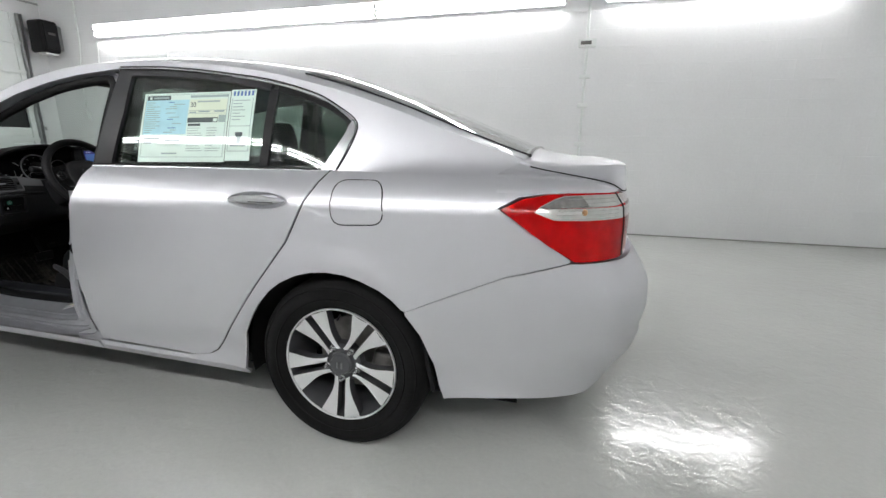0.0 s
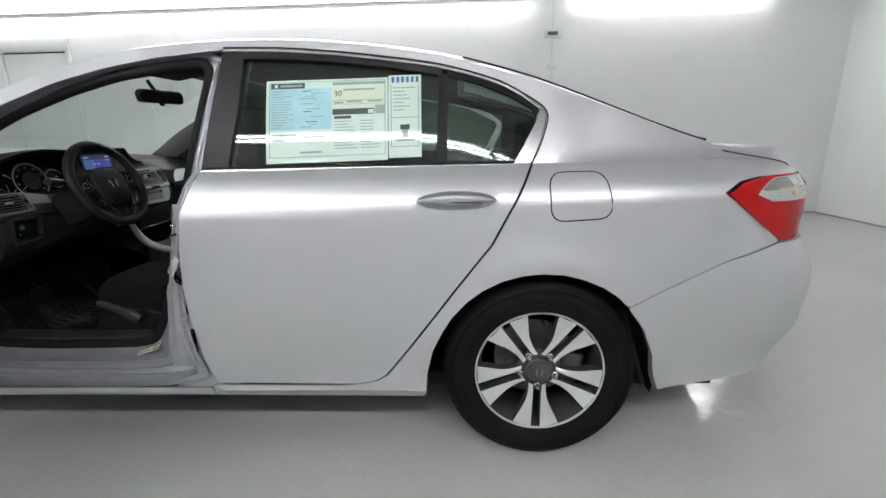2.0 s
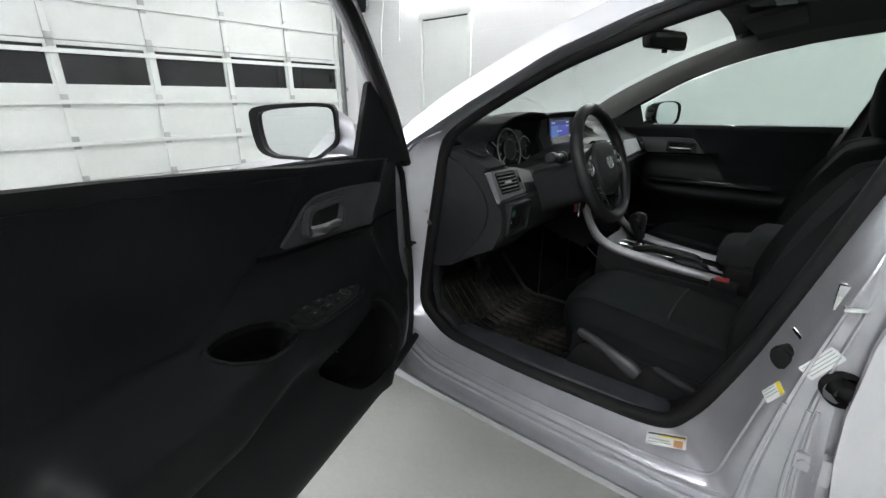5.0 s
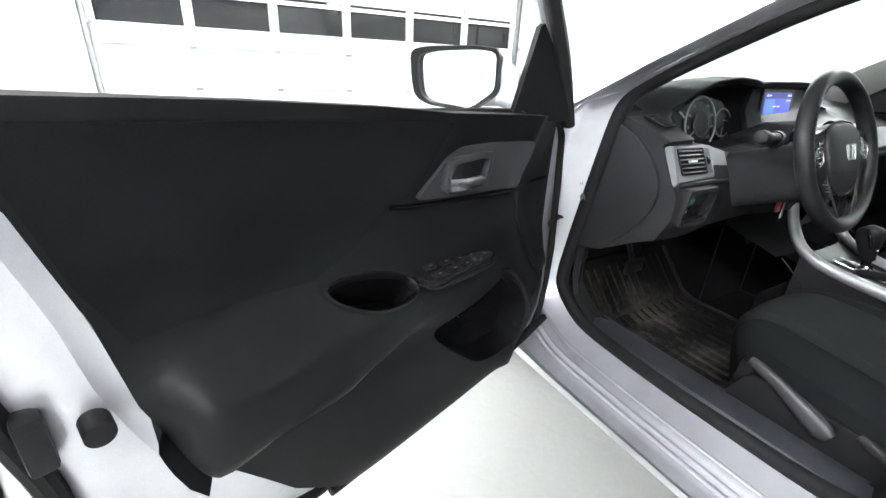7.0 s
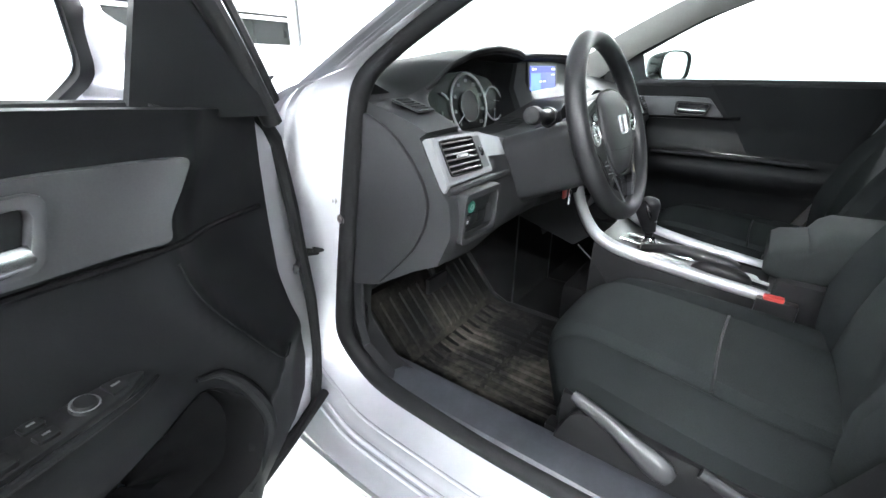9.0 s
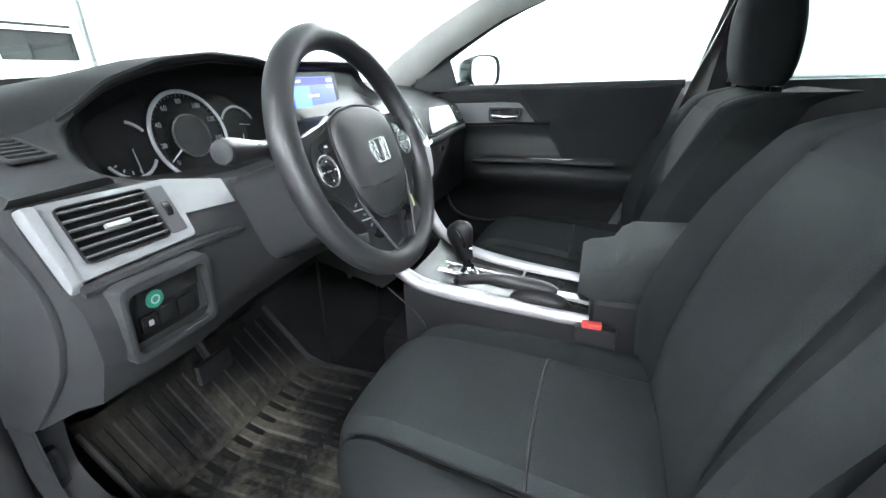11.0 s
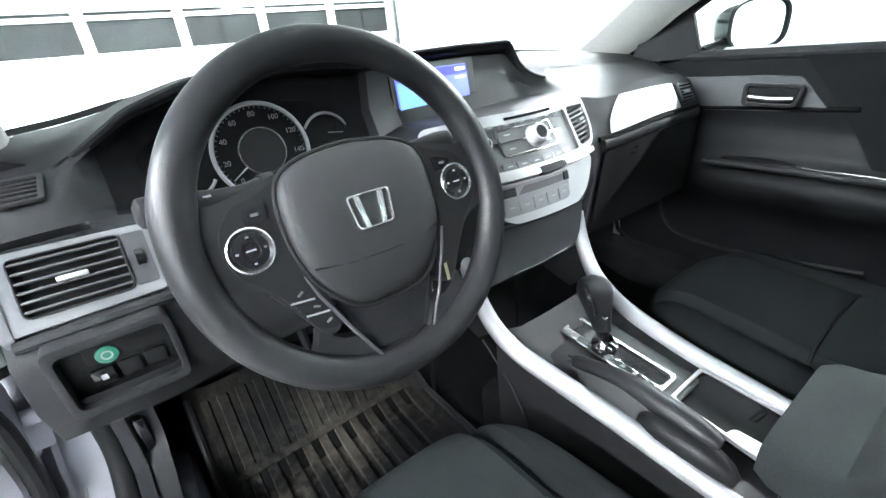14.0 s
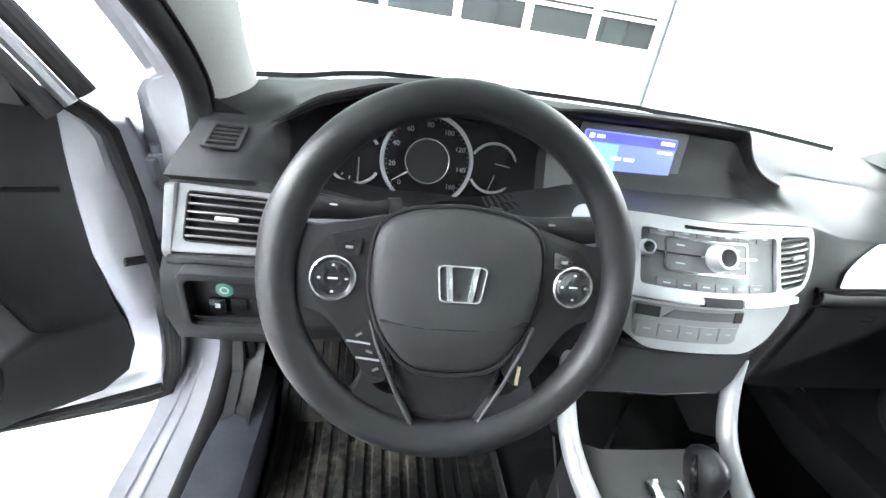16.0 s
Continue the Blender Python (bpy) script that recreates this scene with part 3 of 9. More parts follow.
# ---- the car: surfaces ----
def table(pairs, sigma=0.0):
    """A smooth function through pairs of numbers."""
    a = np.array(pairs, float)
    xs = np.linspace(a[0, 0], a[-1, 0], 1600)
    ys = np.interp(xs, a[:, 0], a[:, 1])
    if sigma:
        k = max(1, int(3 * sigma / (xs[1] - xs[0])))
        w = np.exp(-0.5 * (np.arange(-k, k + 1) * (xs[1] - xs[0]) / sigma) ** 2)
        padded = np.r_[2 * ys[0] - ys[k:0:-1], ys, 2 * ys[-1] - ys[-2 : -k - 2 : -1]]
        ys = np.convolve(padded, w / w.sum(), "valid")
    return lambda x: float(np.interp(x, xs, ys))


# plan of the left side: nose, flank, tail
PLAN = curve([(-3.72, CENTRE), (-3.68, 0.55), (-3.55, 0.30), (-3.3, 0.10), (-2.9, 0.012), (-2.3, 0.0), (-1.4, 0.0), (-0.4, 0.0), (0.25, 0.0), (0.58, 0.055), (0.75, 0.11), (0.86, 0.175),
              (0.925, 0.25), (0.96, 0.36), (0.985, 0.55), (1.0, CENTRE)], 700)
_px = np.array([tuple(p) for p in PLAN])
_run = np.r_[0, np.cumsum(np.hypot(*np.diff(_px, axis=0).T))]
_run = _run - np.interp(-1.0, _px[:560, 0][np.argsort(_px[:560, 0])], _run[:560][np.argsort(_px[:560, 0])]) - 1.0
_tan = np.gradient(_px, _run, axis=0)
profile = table([(0.20, 0.075), (0.235, 0.047), (0.262, 0.022), (0.285, 0.030), (0.33, 0.034), (0.372, 0.028), (0.42, 0.017), (0.55, 0.013), (0.70, 0.015), (0.83, 0.021), (0.878, 0.0225), (0.888, 0.024),
                 (0.90, 0.033), (0.93, 0.046), (0.96, 0.064), (0.985, 0.092), (1.0, 0.115), (1.05, 0.14)], 0.0065)
crease = table([(-3.8, 0.80), (-2.2, 0.84), (-1.115, 0.866), (-0.65, 0.885), (-0.388, 0.898), (-0.166, 0.909), (0.2, 0.916), (0.5, 0.916), (1.9, 0.905)], 0.05)


low_crease = table([(0.25, 0.030), (0.262, 0.022), (0.284, 0.029), (0.302, 0.034), (0.384, 0.0185), (0.40, 0.0172), (0.44, 0.0163), (0.50, 0.0145)], 0.003)


def along(x):
    """Way along the plan line at a place x of the flank."""
    i = 120 + int(np.argmin(np.abs(_px[120:640, 0] - x)))
    return float(_run[i])


def flank(s, z):
    x, y = np.interp(s, _run, _px[:, 0]), np.interp(s, _run, _px[:, 1])
    tx, ty = np.interp(s, _run, _tan[:, 0]), np.interp(s, _run, _tan[:, 1])
    k = (min(z, 0.885) - 0.5) / 0.385
    zz = z - (crease(x) - 0.885) * (max(k, 0) if z < 0.885 else max(0, 1 - (z - 0.885) / 0.09))
    d = profile(zz)
    if 0.27 < z < 0.44:      # the doors' lower crease
        d += (low_crease(z) - profile(z)) * max(0.0, min(1.0, (-0.50 - x) / 0.30))
    if 0.26 < z < 0.75:  # the wheel-arch lip swells a little
        for cx in (0.0, -2.775):
            r = math.hypot(x - cx, z - 0.322)
            d -= 0.010 * math.exp(-((r - 0.375) / 0.045) ** 2)
    return Vector((x - ty * d, y + tx * d, z))


def side_point(x, z):
    return flank(along(x) if x > 0.25 or x < -2.7 else x, z)


rail = table([(-2.6, 0.80), (-2.35, 0.93), (-2.274, 0.977), (-2.104, 1.105), (-1.88, 1.222), (-1.777, 1.268), (-1.583, 1.334), (-1.403, 1.372), (-1.233, 1.392), (-1.014, 1.400), (-0.763, 1.392),
              (-0.5, 1.365), (-0.27, 1.325), (-0.06, 1.272), (0.147, 1.205), (0.363, 1.122), (0.50, 1.072), (0.60, 1.040), (0.67, 1.022), (0.76, 1.008), (1.1, 0.99)], 0.05)
ridge = table([(-2.75, 0.96), (-2.6, 1.00), (-2.3, 1.125), (-1.98, 1.262), (-1.75, 1.352), (-1.53, 1.420), (-1.31, 1.456), (-1.1, 1.466), (-0.89, 1.464), (-0.68, 1.451), (-0.48, 1.428), (-0.27, 1.394),
               (-0.064, 1.334), (0.147, 1.260), (0.363, 1.170), (0.50, 1.115), (0.582, 1.083), (0.67, 1.046), (0.76, 1.031), (0.9, 1.022), (1.0, 1.018), (1.1, 1.0)], 0.045)
belt_y = table([(-2.6, 0.17), (-2.2, 0.125), (-1.6, 0.112), (-0.9, 0.112), (-0.3, 0.125), (0.0, 0.140), (0.3, 0.165), (0.6, 0.215), (0.8, 0.27), (0.95, 0.33), (1.1, 0.42)], 0.06)


def cabin(x, z):
    """The side of the cabin above the belt."""
    h = z - 0.99
    lean = 0.24 + 0.28 * max(0.0, min(1.0, (x + 0.4) / 0.9)) ** 1.2 + 0.12 * max(0.0, min(1.0, (-1.3 - x) / 0.9))
    fillet = 0.025 * max(0.0, min(1.0, (x - 0.03) / 0.15)) * (1 - math.exp(-max(h, 0.0) / 0.025))
    return Vector((x, belt_y(x) + lean * h + 0.22 * h * h + fillet, z))


def roof(x, v):
    """From the roof rail (v = 0) over to the middle of the car (v = 1)."""
    zr, zt = rail(x), ridge(x)
    a = cabin(x, zr)
    y = a.y + (CENTRE - a.y) * v
    u = 1 - v
    return Vector((x, y, zr + (zt - zr) * (1 - u ** 3.2)))


car = thing("car", (-1.3, CENTRE, 0), "silver metallic four-door sedan with its front door wide open", "car")

# rear quarter, sill and pillars are one welded shell
ARCH = [(-0.379, 0.238), (-0.371, 0.33), (-0.350, 0.418), (-0.318, 0.485), (-0.286, 0.535), (-0.240, 0.586), (-0.190, 0.624), (-0.130, 0.654), (-0.070, 0.671), (-0.010, 0.677), (0.055, 0.673), (0.115, 0.657), (0.175, 0.632), (0.220, 0.602), (0.250, 0.572)]
REAR_CUT = [(-0.035, 1.0), (-0.055, 0.965), (-0.087, 0.905), (-0.161, 0.767), (-0.285, 0.612), (-0.379, 0.487), (-0.478, 0.354), (-0.508, 0.318), (-0.545, 0.297), (-0.60, 0.288)]
BUMPER_LINE = [(0.262, 0.568), (0.416, 0.630), (0.576, 0.693), (0.758, 0.735)]


CORNER = along(0.915)


def S(points):
    return [(along(x) if x > 0.25 else x, z) for x, z in points]


GAP = 0.004
quarter = S([(x + GAP, z) for x, z in REAR_CUT] + [(-0.65, 0.282), (-1.10, 0.284), (-1.108, 0.236), (-0.9, 0.232), (-0.6, 0.228), (-0.39, 0.224)] + ARCH + BUMPER_LINE + [(0.77, 0.741), (0.69, 0.798), (0.61, 0.858), (0.545, 0.904), (0.61, 0.936), (0.733, 0.951), (0.86, 0.953)]) + [(CORNER + 0.02, 0.952), (CORNER + 0.25, 0.945), (CORNER + 0.25, 0.956)] + S([(0.86, 0.960), (0.68, 0.963), (0.60, 0.998), (0.3, 1.0), (0.1, 1.0)])
FUEL = rounded([(0.008, 0.974), (0.178, 0.976), (0.194, 0.843), (0.012, 0.834)], 0.045, 6)
shell = panel(quarter, flank, 0.028)
# C-pillar, from the side window round to the boot
QUARTER_EDGE = [(-1.02, 1.374), (-0.82, 1.369), (-0.651, 1.354), (-0.47, 1.331), (-0.308, 1.305), (-0.135, 1.256), (-0.045, 1.208), (0.010, 1.170), (0.024, 1.150), (0.020, 1.115), (-0.005, 1.05), (-0.03, 0.997)]


def upper(x, q):
    """The cabin's side with height given as a share from 0.99 to the rail."""
    return cabin(x, 0.99 + q * (rail(x) - 0.99))


def share(x, z):
    return (x, (z - 0.99) / max(rail(x) - 0.99, 0.02))


pillar = [share(x, z) for x, z in QUARTER_EDGE] + [(0.1, 0), (0.3, 0), (0.5, 0), (0.588, 0), (0.588, 1), (0.5, 1), (0.3, 1), (0.1, 1), (-0.1, 1), (-0.3, 1), (-0.5, 1), (-0.75, 1), (-1.02, 1)]
shell = join(shell, panel(pillar, upper, 0.035))
# front roof rail and A-pillar
DOOR_TOP_LINE = [(-2.216, 0.961), (-1.989, 1.096), (-1.774, 1.211), (-1.58, 1.282), (-1.4, 1.325), (-1.231, 1.351), (-1.06, 1.366), (-1.02, 1.368)]
rows = []
for i in range(41):
    x = -2.30 + i * (1.28 / 40)
    low = float(np.interp(x, [p[0] for p in DOOR_TOP_LINE], [p[1] for p in DOOR_TOP_LINE])) if x > -2.216 else 0.961 - (-2.216 - x) * 0.6
    high = max(rail(x), low + 0.006)
    rows.append([cabin(x, low + 0.002) + Vector((0, 0.02, -0.004)), cabin(x, low + 0.002), cabin(x, (low + high) / 2), cabin(x, high), roof(x, 0.03), roof(x, 0.06), roof(x, 0.09), roof(x, 0.095) + Vector((0, 0.01, -0.03))])
shell = join(shell, skin(rows))
# roof skin
rows = []
for i in range(40):
    x = -1.56 + i * (1.34 / 39)
    rows.append([roof(x + 0.10 * (1 - v) ** 2 * (1 if i == 0 else 0) , v) for v in (0.0, 0.02, 0.04, 0.07, 0.11, 0.16, 0.23, 0.32, 0.44, 0.58, 0.72, 0.86, 1.0)])
left_roof = skin(rows)
rear_sides = skin([[roof(x, v) for v in (0.0, 0.02, 0.05, 0.08, 0.11, 0.135)] for x in [-0.22 + i * 0.048 for i in range(18)]])
shell = join(shell, left_roof, rear_sides)
# front wing and the inner wheel wells
WING = [(-2.325, 0.30), (-2.345, 0.60), (-2.325, 0.80), (-2.27, 0.93), (-2.32, 0.955), (-2.7, 0.915), (-3.1, 0.86), (-3.35, 0.80), (-3.3, 0.66), (-3.18, 0.55), (-3.08, 0.57), (-2.99, 0.638), (-2.88, 0.667), (-2.77, 0.671), (-2.66, 0.655), (-2.56, 0.61),
        (-2.47, 0.53), (-2.42, 0.42), (-2.405, 0.26)]
wing = panel([(along(x), z) for x, z in WING], flank, 0.035)
shell = join(shell, wing)
shell_right = mirrored(shell)
# right flank doors as closed panels
RIGHT_DOOR = [(-2.315, 0.30), (-2.335, 0.60), (-2.315, 0.80), (-2.26, 0.93), (-2.2, 0.96), (-2.0, 0.985), (-1.6, 0.99), (-1.12, 0.995), (-1.14, 0.87), (-1.155, 0.6), (-1.13, 0.30), (-1.3, 0.29), (-2.0, 0.292)]
REAR_DOOR = [(-1.074, 0.995), (-1.114, 0.875), (-1.131, 0.76), (-1.137, 0.64), (-1.132, 0.55), (-1.121, 0.47), (-1.106, 0.36), (-1.085, 0.292), (-0.65, 0.288)] + [(x - GAP, z) for x, z in REAR_CUT[::-1]]
shell_right = join(shell_right, mirrored(panel(REAR_DOOR, flank, 0.04)), mirrored(panel(RIGHT_DOOR, flank, 0.04)),
                   mirrored(panel([(-2.36, 0.31), (-2.0, 0.286), (-1.1, 0.282), (-1.1, 0.236), (-2.0, 0.236), (-2.40, 0.24)], flank, 0.05)))
shell = join(shell, panel([(-2.36, 0.31), (-2.28, 0.29), (-2.0, 0.2755), (-1.11, 0.2755), (-1.11, 0.236), (-2.0, 0.236), (-2.40, 0.24)], flank, 0.04))
part("body", join(shell, shell_right), PAINT, car, "silver metallic painted steel body shell")
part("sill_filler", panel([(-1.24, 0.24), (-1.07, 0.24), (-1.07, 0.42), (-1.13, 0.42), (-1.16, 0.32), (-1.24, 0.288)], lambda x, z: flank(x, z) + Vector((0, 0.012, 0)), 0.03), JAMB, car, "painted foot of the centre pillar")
part("pillar_backing", skin([[Vector((x, 0.052, z)) for z in (0.24, 0.36, 0.50, 0.70, 0.90)] for x in (-1.15, -1.10, -1.02)]), JAMB, car)
part("right_pillar_cover", mirrored(panel([(-1.14, 0.985), (-1.06, 1.362), (-0.95, 1.352), (-0.985, 0.985)], lambda x, z: cabin(x, z), 0.05)), PILLAR, car, "black pillar cover between the side windows")
part("fuel_flap", panel(FUEL, lambda a, b: flank(a, b) + Vector((0, -0.0012, 0)), 0.02, fold=0.004), PAINT, car, "rounded square fuel filler flap")
seam = [flank(p[0], p[1]) + Vector((0, -0.0004, 0)) for p in densify(FUEL, 0.008)]
part("flap_joint", sweep(seam, 0.0022, 6, closed=True), RUBBER, car)

# rear door: skin, frame, glass, chrome
HANDLE_CUP = [(-0.268 + 0.118 * math.cos(a), 0.9005 + 0.0275 * math.copysign(abs(math.sin(a)) ** 1.15, math.sin(a))) for a in np.linspace(0, 2 * math.pi, 41)[:-1]]
rear_door = part("rear_door", panel(REAR_DOOR, flank, 0.026, fold=0.02, hole=HANDLE_CUP), PAINT, car, "closed silver rear door with a flush lower crease")
part("door_seam", sweep([flank(a, b) + Vector((0, 0.010, 0)) for a, b in densify([(x - 0.002, z) for x, z in REAR_CUT], 0.02)[:-3]], 0.0042, 6), RUBBER, rear_door)
GLASS_LINE = [(-0.945, 1.341), (-0.80, 1.336), (-0.647, 1.324), (-0.47, 1.303), (-0.318, 1.275)]


def inset(depth):
    return lambda x, z: cabin(x, z) + Vector((0, depth, -0.0))


rear_glass = panel([(-0.99, 1.0), (-0.955, 1.20), (-0.945, 1.341)] + GLASS_LINE[1:] + [(-0.328, 1.0)], inset(0.012), 0.06, 0.004, double=True)
pane = part("window", rear_glass, GLASS_REAR, rear_door, "lightly tinted door glass")
pane.visible_shadow = False
quarter_glass = panel([(-0.298, 1.0), (-0.287, 1.272), (-0.19, 1.246), (-0.09, 1.207), (-0.02, 1.164), (-0.010, 1.14), (-0.045, 1.06), (-0.085, 1.0)], inset(0.010), 0.05, 0.004, double=True)
pane = part("quarter_window", quarter_glass, GLASS_REAR, rear_door, "small triangular fixed rear glass")
pane.visible_shadow = False
black_frame = panel([(-1.078, 0.992), (-1.012, 1.364), (-0.82, 1.357), (-0.651, 1.342), (-0.47, 1.319), (-0.308, 1.293), (-0.318, 1.275)] + GLASS_LINE[-2::-1] + [(-0.955, 1.20), (-0.99, 1.0), (-0.99, 0.992)], inset(0.0), 0.03, fold=0.014)
part("window_frame", black_frame, PILLAR, rear_door, "black pillar cover and window surround")
part("window_divider", panel([(-0.33, 0.995), (-0.319, 1.278), (-0.286, 1.274), (-0.297, 0.995)], inset(0.004), 0.03, fold=0.01), BLACK, rear_door)
part("quarter_seal", panel([(-0.288, 1.292), (-0.19, 1.262), (-0.09, 1.224), (-0.03, 1.188), (0.0, 1.165), (0.006, 1.145), (-0.03, 1.05), (-0.06, 0.995), (-0.085, 0.996), (-0.045, 1.06), (-0.010, 1.14), (-0.02, 1.164), (-0.09, 1.207), (-0.19, 1.246), (-0.287, 1.272)], inset(0.004), 0.03, fold=0.01), RUBBER, rear_door)
top_chrome = [(-1.012, 1.369), (-0.82, 1.363), (-0.651, 1.348), (-0.47, 1.325), (-0.308, 1.299), (-0.135, 1.250), (-0.045, 1.203), (0.004, 1.166)]
part("chrome_strip", sweep(curve([cabin(x, z) + Vector((0, -0.001, 0)) for x, z in top_chrome], 50), 0.0055, 8), CHROME, rear_door, "thin chrome strip over the windows")
part("pillar_trim", panel([(0.006, 1.168), (0.020, 1.148), (0.016, 1.115), (-0.008, 1.05), (-0.033, 0.998), (-0.088, 0.998), (-0.055, 1.05), (-0.012, 1.125), (-0.006, 1.148)], inset(-0.003), 0.02, fold=0.008), WINDOW_TRIM, rear_door, "satin chrome corner of the window line")
part("trim_joint", sweep(curve([cabin(x, z) + Vector((0, -0.0015, 0)) for x, z in [(x, z + 0.0085) for x, z in top_chrome[:-1]] + [(0.014, 1.172), (0.027, 1.148), (0.022, 1.112), (-0.002, 1.05), (-0.028, 1.0)]], 70), 0.0024, 6), RUBBER, rear_door, "dark joint line round the window trim")
part("belt_chrome", sweep([cabin(x, 0.994) + Vector((0, -0.004, 0)) for x in np.linspace(-1.074, -0.04, 40)], 0.0058, 8, flat=1.25), WINDOW_TRIM, rear_door, "chrome belt strip below the glass")
part("belt_seal", sweep([cabin(x, 1.003) + Vector((0, 0.002, 0)) for x in np.linspace(-1.07, -0.06, 40)], 0.0045, 8), RUBBER, rear_door)
# outer handle: a shallow cup and a spindle-shaped grip
def cup_row(k, depth):
    return [flank(-0.268 + (a + 0.268) * k, 0.9005 + (b - 0.9005) * k) + Vector((0, depth, 0)) for a, b in HANDLE_CUP]


part("handle_cup", skin([cup_row(1.03, -0.0012), cup_row(1.0, 0.0), cup_row(0.96, 0.006), cup_row(0.85, 0.018), cup_row(0.65, 0.028), cup_row(0.3, 0.033), cup_row(0.02, 0.034)], closed_v=True), PAINT, rear_door, "recessed cup behind the handle")
rows = []
for x in np.linspace(-0.380, -0.156, 29):
    t = (x + 0.380) / 0.224
    half = 0.0025 + 0.0135 * math.sin(math.pi * t) ** 0.75
    out_ = 0.004 + 0.013 * math.sin(math.pi * t) ** 0.6
    mid_ = flank(x, 0.902 + 0.003 * math.sin(math.pi * t)) + Vector((0, -out_, 0))
    rows.append([mid_ + Vector((0, -0.008 * math.sin(a) * (0.3 + 0.7 * math.sin(math.pi * t)), half * math.cos(a))) for a in np.linspace(0, 2 * math.pi, 17)[:-1]])
part("handle", skin(rows, closed_v=True, caps=True), SATIN, rear_door, "silver spindle-shaped pull handle")
part("handle_line", sweep([flank(x, 0.8985) + Vector((0, -0.0225 + 1.1 * (x + 0.235) ** 2, 0)) for x in np.linspace(-0.285, -0.19, 9)], 0.0016, 6), BLACK, rear_door)

# boot lid, rear glass and bumper
SEAM = curve([(0.575, 0.251, 1.030), (0.65, 0.250, 1.013), (0.74, 0.262, 0.997), (0.83, 0.286, 0.980), (0.88, 0.315, 0.966), (0.915, 0.352, 0.944), (0.935, 0.42, 0.938), (0.95, 0.56, 0.938), (0.957, CENTRE, 0.938)], 48)
LID_TOP = curve([(0.578, 0.256, 1.036), (0.65, 0.280, 1.030), (0.74, 0.310, 1.024), (0.83, 0.345, 1.024), (0.89, 0.395, 1.026), (0.925, 0.455, 1.024), (0.943, 0.56, 1.022), (0.953, 0.75, 1.023), (0.956, CENTRE, 1.024)], 48)
lid_rows = []
for i, (p, q) in enumerate(zip(SEAM, LID_TOP)):
    c = Vector((0.585 + 0.33 * i / 47, CENTRE, 0))
    c.z = ridge(c.x) + 0.003
    row = [p + Vector((0, 0.002, -0.004)), p + Vector((0, 0, 0.003)), p.lerp(q, 0.35) + Vector((0.002, -0.003, 0.004)), p.lerp(q, 0.7) + Vector((0.003, -0.003, 0.004)), p.lerp(q, 0.93), q]
    lid_rows.append(row + [q.lerp(c, v) + Vector((0, 0, (c.z - q.z) * (v ** 0.6 - v) - 0.012 * math.sin(math.pi * min(1.0, v * 1.6)) * (i / 47) * (1 if v < 0.62 else 0))) for v in (0.06, 0.12, 0.2, 0.32, 0.48, 0.64, 0.82, 1.0)])
deck = skin(lid_rows)
rear_face = panel([(CORNER + 0.2, 0.742), (CORNER + 0.2, 0.945), (float(_run[-1]) - 0.001, 0.945), (float(_run[-1]) - 0.001, 0.742)], flank, 0.04)
deck = join(deck, rear_face)
part("boot_lid", join(deck, mirrored(deck)), PAINT, car, "silver boot lid with a lipped spoiler edge")
part("boot_seam", sweep([p + Vector((0, -0.001, 0.0)) for p in SEAM[2:36]], 0.0024, 6), RUBBER, car)


def corner_piece():
    """The quarter's top edge, carried round the corner up to the boot lid."""
    n = 48
    low = [flank(sv, 0.953) for sv in np.linspace(along(0.54), CORNER + 0.25, n)]
    high = curve(SEAM[:36], n)
    rows = []
    for i, (p, q) in enumerate(zip(low, high)):
        out = Vector((p.x - 0.6, p.y - CENTRE, 0)).normalized()
        k = 1 - 0.75 * max(0.0, (i - 34) / 13)
        b = max(0.0, 1 - i / 26) ** 1.2
        sv = along(0.54) + (CORNER + 0.25 - along(0.54)) * i / (n - 1)
        top = flank(sv, 0.995)
        shelf = cabin(min(top.x, 0.64), 0.999)
        row = [flank(sv, 0.945) - out * 0.002, flank(sv, 0.9535)]
        for v in (0.1, 0.2, 0.3, 0.4, 0.5, 0.6, 0.7, 0.8, 0.9):
            straight = p.lerp(q, v) + (out * 0.006 + Vector((0, 0, 0.007))) * math.sin(math.pi * v) * k
            follow = flank(sv, 0.953 + 0.042 * v / 0.55) if v < 0.55 else top.lerp(shelf, (v - 0.55) / 0.2) if v < 0.75 else shelf.lerp(q, (v - 0.75) / 0.25)
            row.append(straight.lerp(follow + out * 0.002 * v, b))
        rows.append(row + [q, q + Vector((0, 0.01, -0.012))])
    return skin(rows)


piece = corner_piece()
part("rear_shoulder", mirrored(piece.copy()), PAINT, car)
part("rear_shoulder", piece, PAINT, car)
back = skin([[roof(x, v) + Vector((0, 0, 0.003)) for v in (0.13, 0.2, 0.3, 0.45, 0.6, 0.8, 1.0)] for x in np.linspace(-0.24, 0.60, 18)])
back_edge = sweep([roof(x, 0.128) + Vector((0, 0, 0.002)) for x in np.linspace(-0.24, 0.61, 24)], 0.004, 8)
pane = part("rear_window", join(back, mirrored(back)), GLASS_REAR, car, "raked heated rear window")
pane.visible_shadow = False
part("rear_window_edge", mirrored(back_edge), PILLAR, car, "dark edge of the rear window")
part("rear_window_edge", back_edge, PILLAR, car, "dark edge of the rear window")
part("rear_window_seal", join(sweep([roof(0.605, v) + Vector((0, 0, 0.002)) for v in np.linspace(0.12, 1, 12)] + [Vector((p.x, 2 * CENTRE - p.y, p.z)) for p in [roof(0.605, v) + Vector((0, 0, 0.002)) for v in np.linspace(0.98, 0.12, 12)]], 0.007, 8)), BLACK_GLOSS, car)
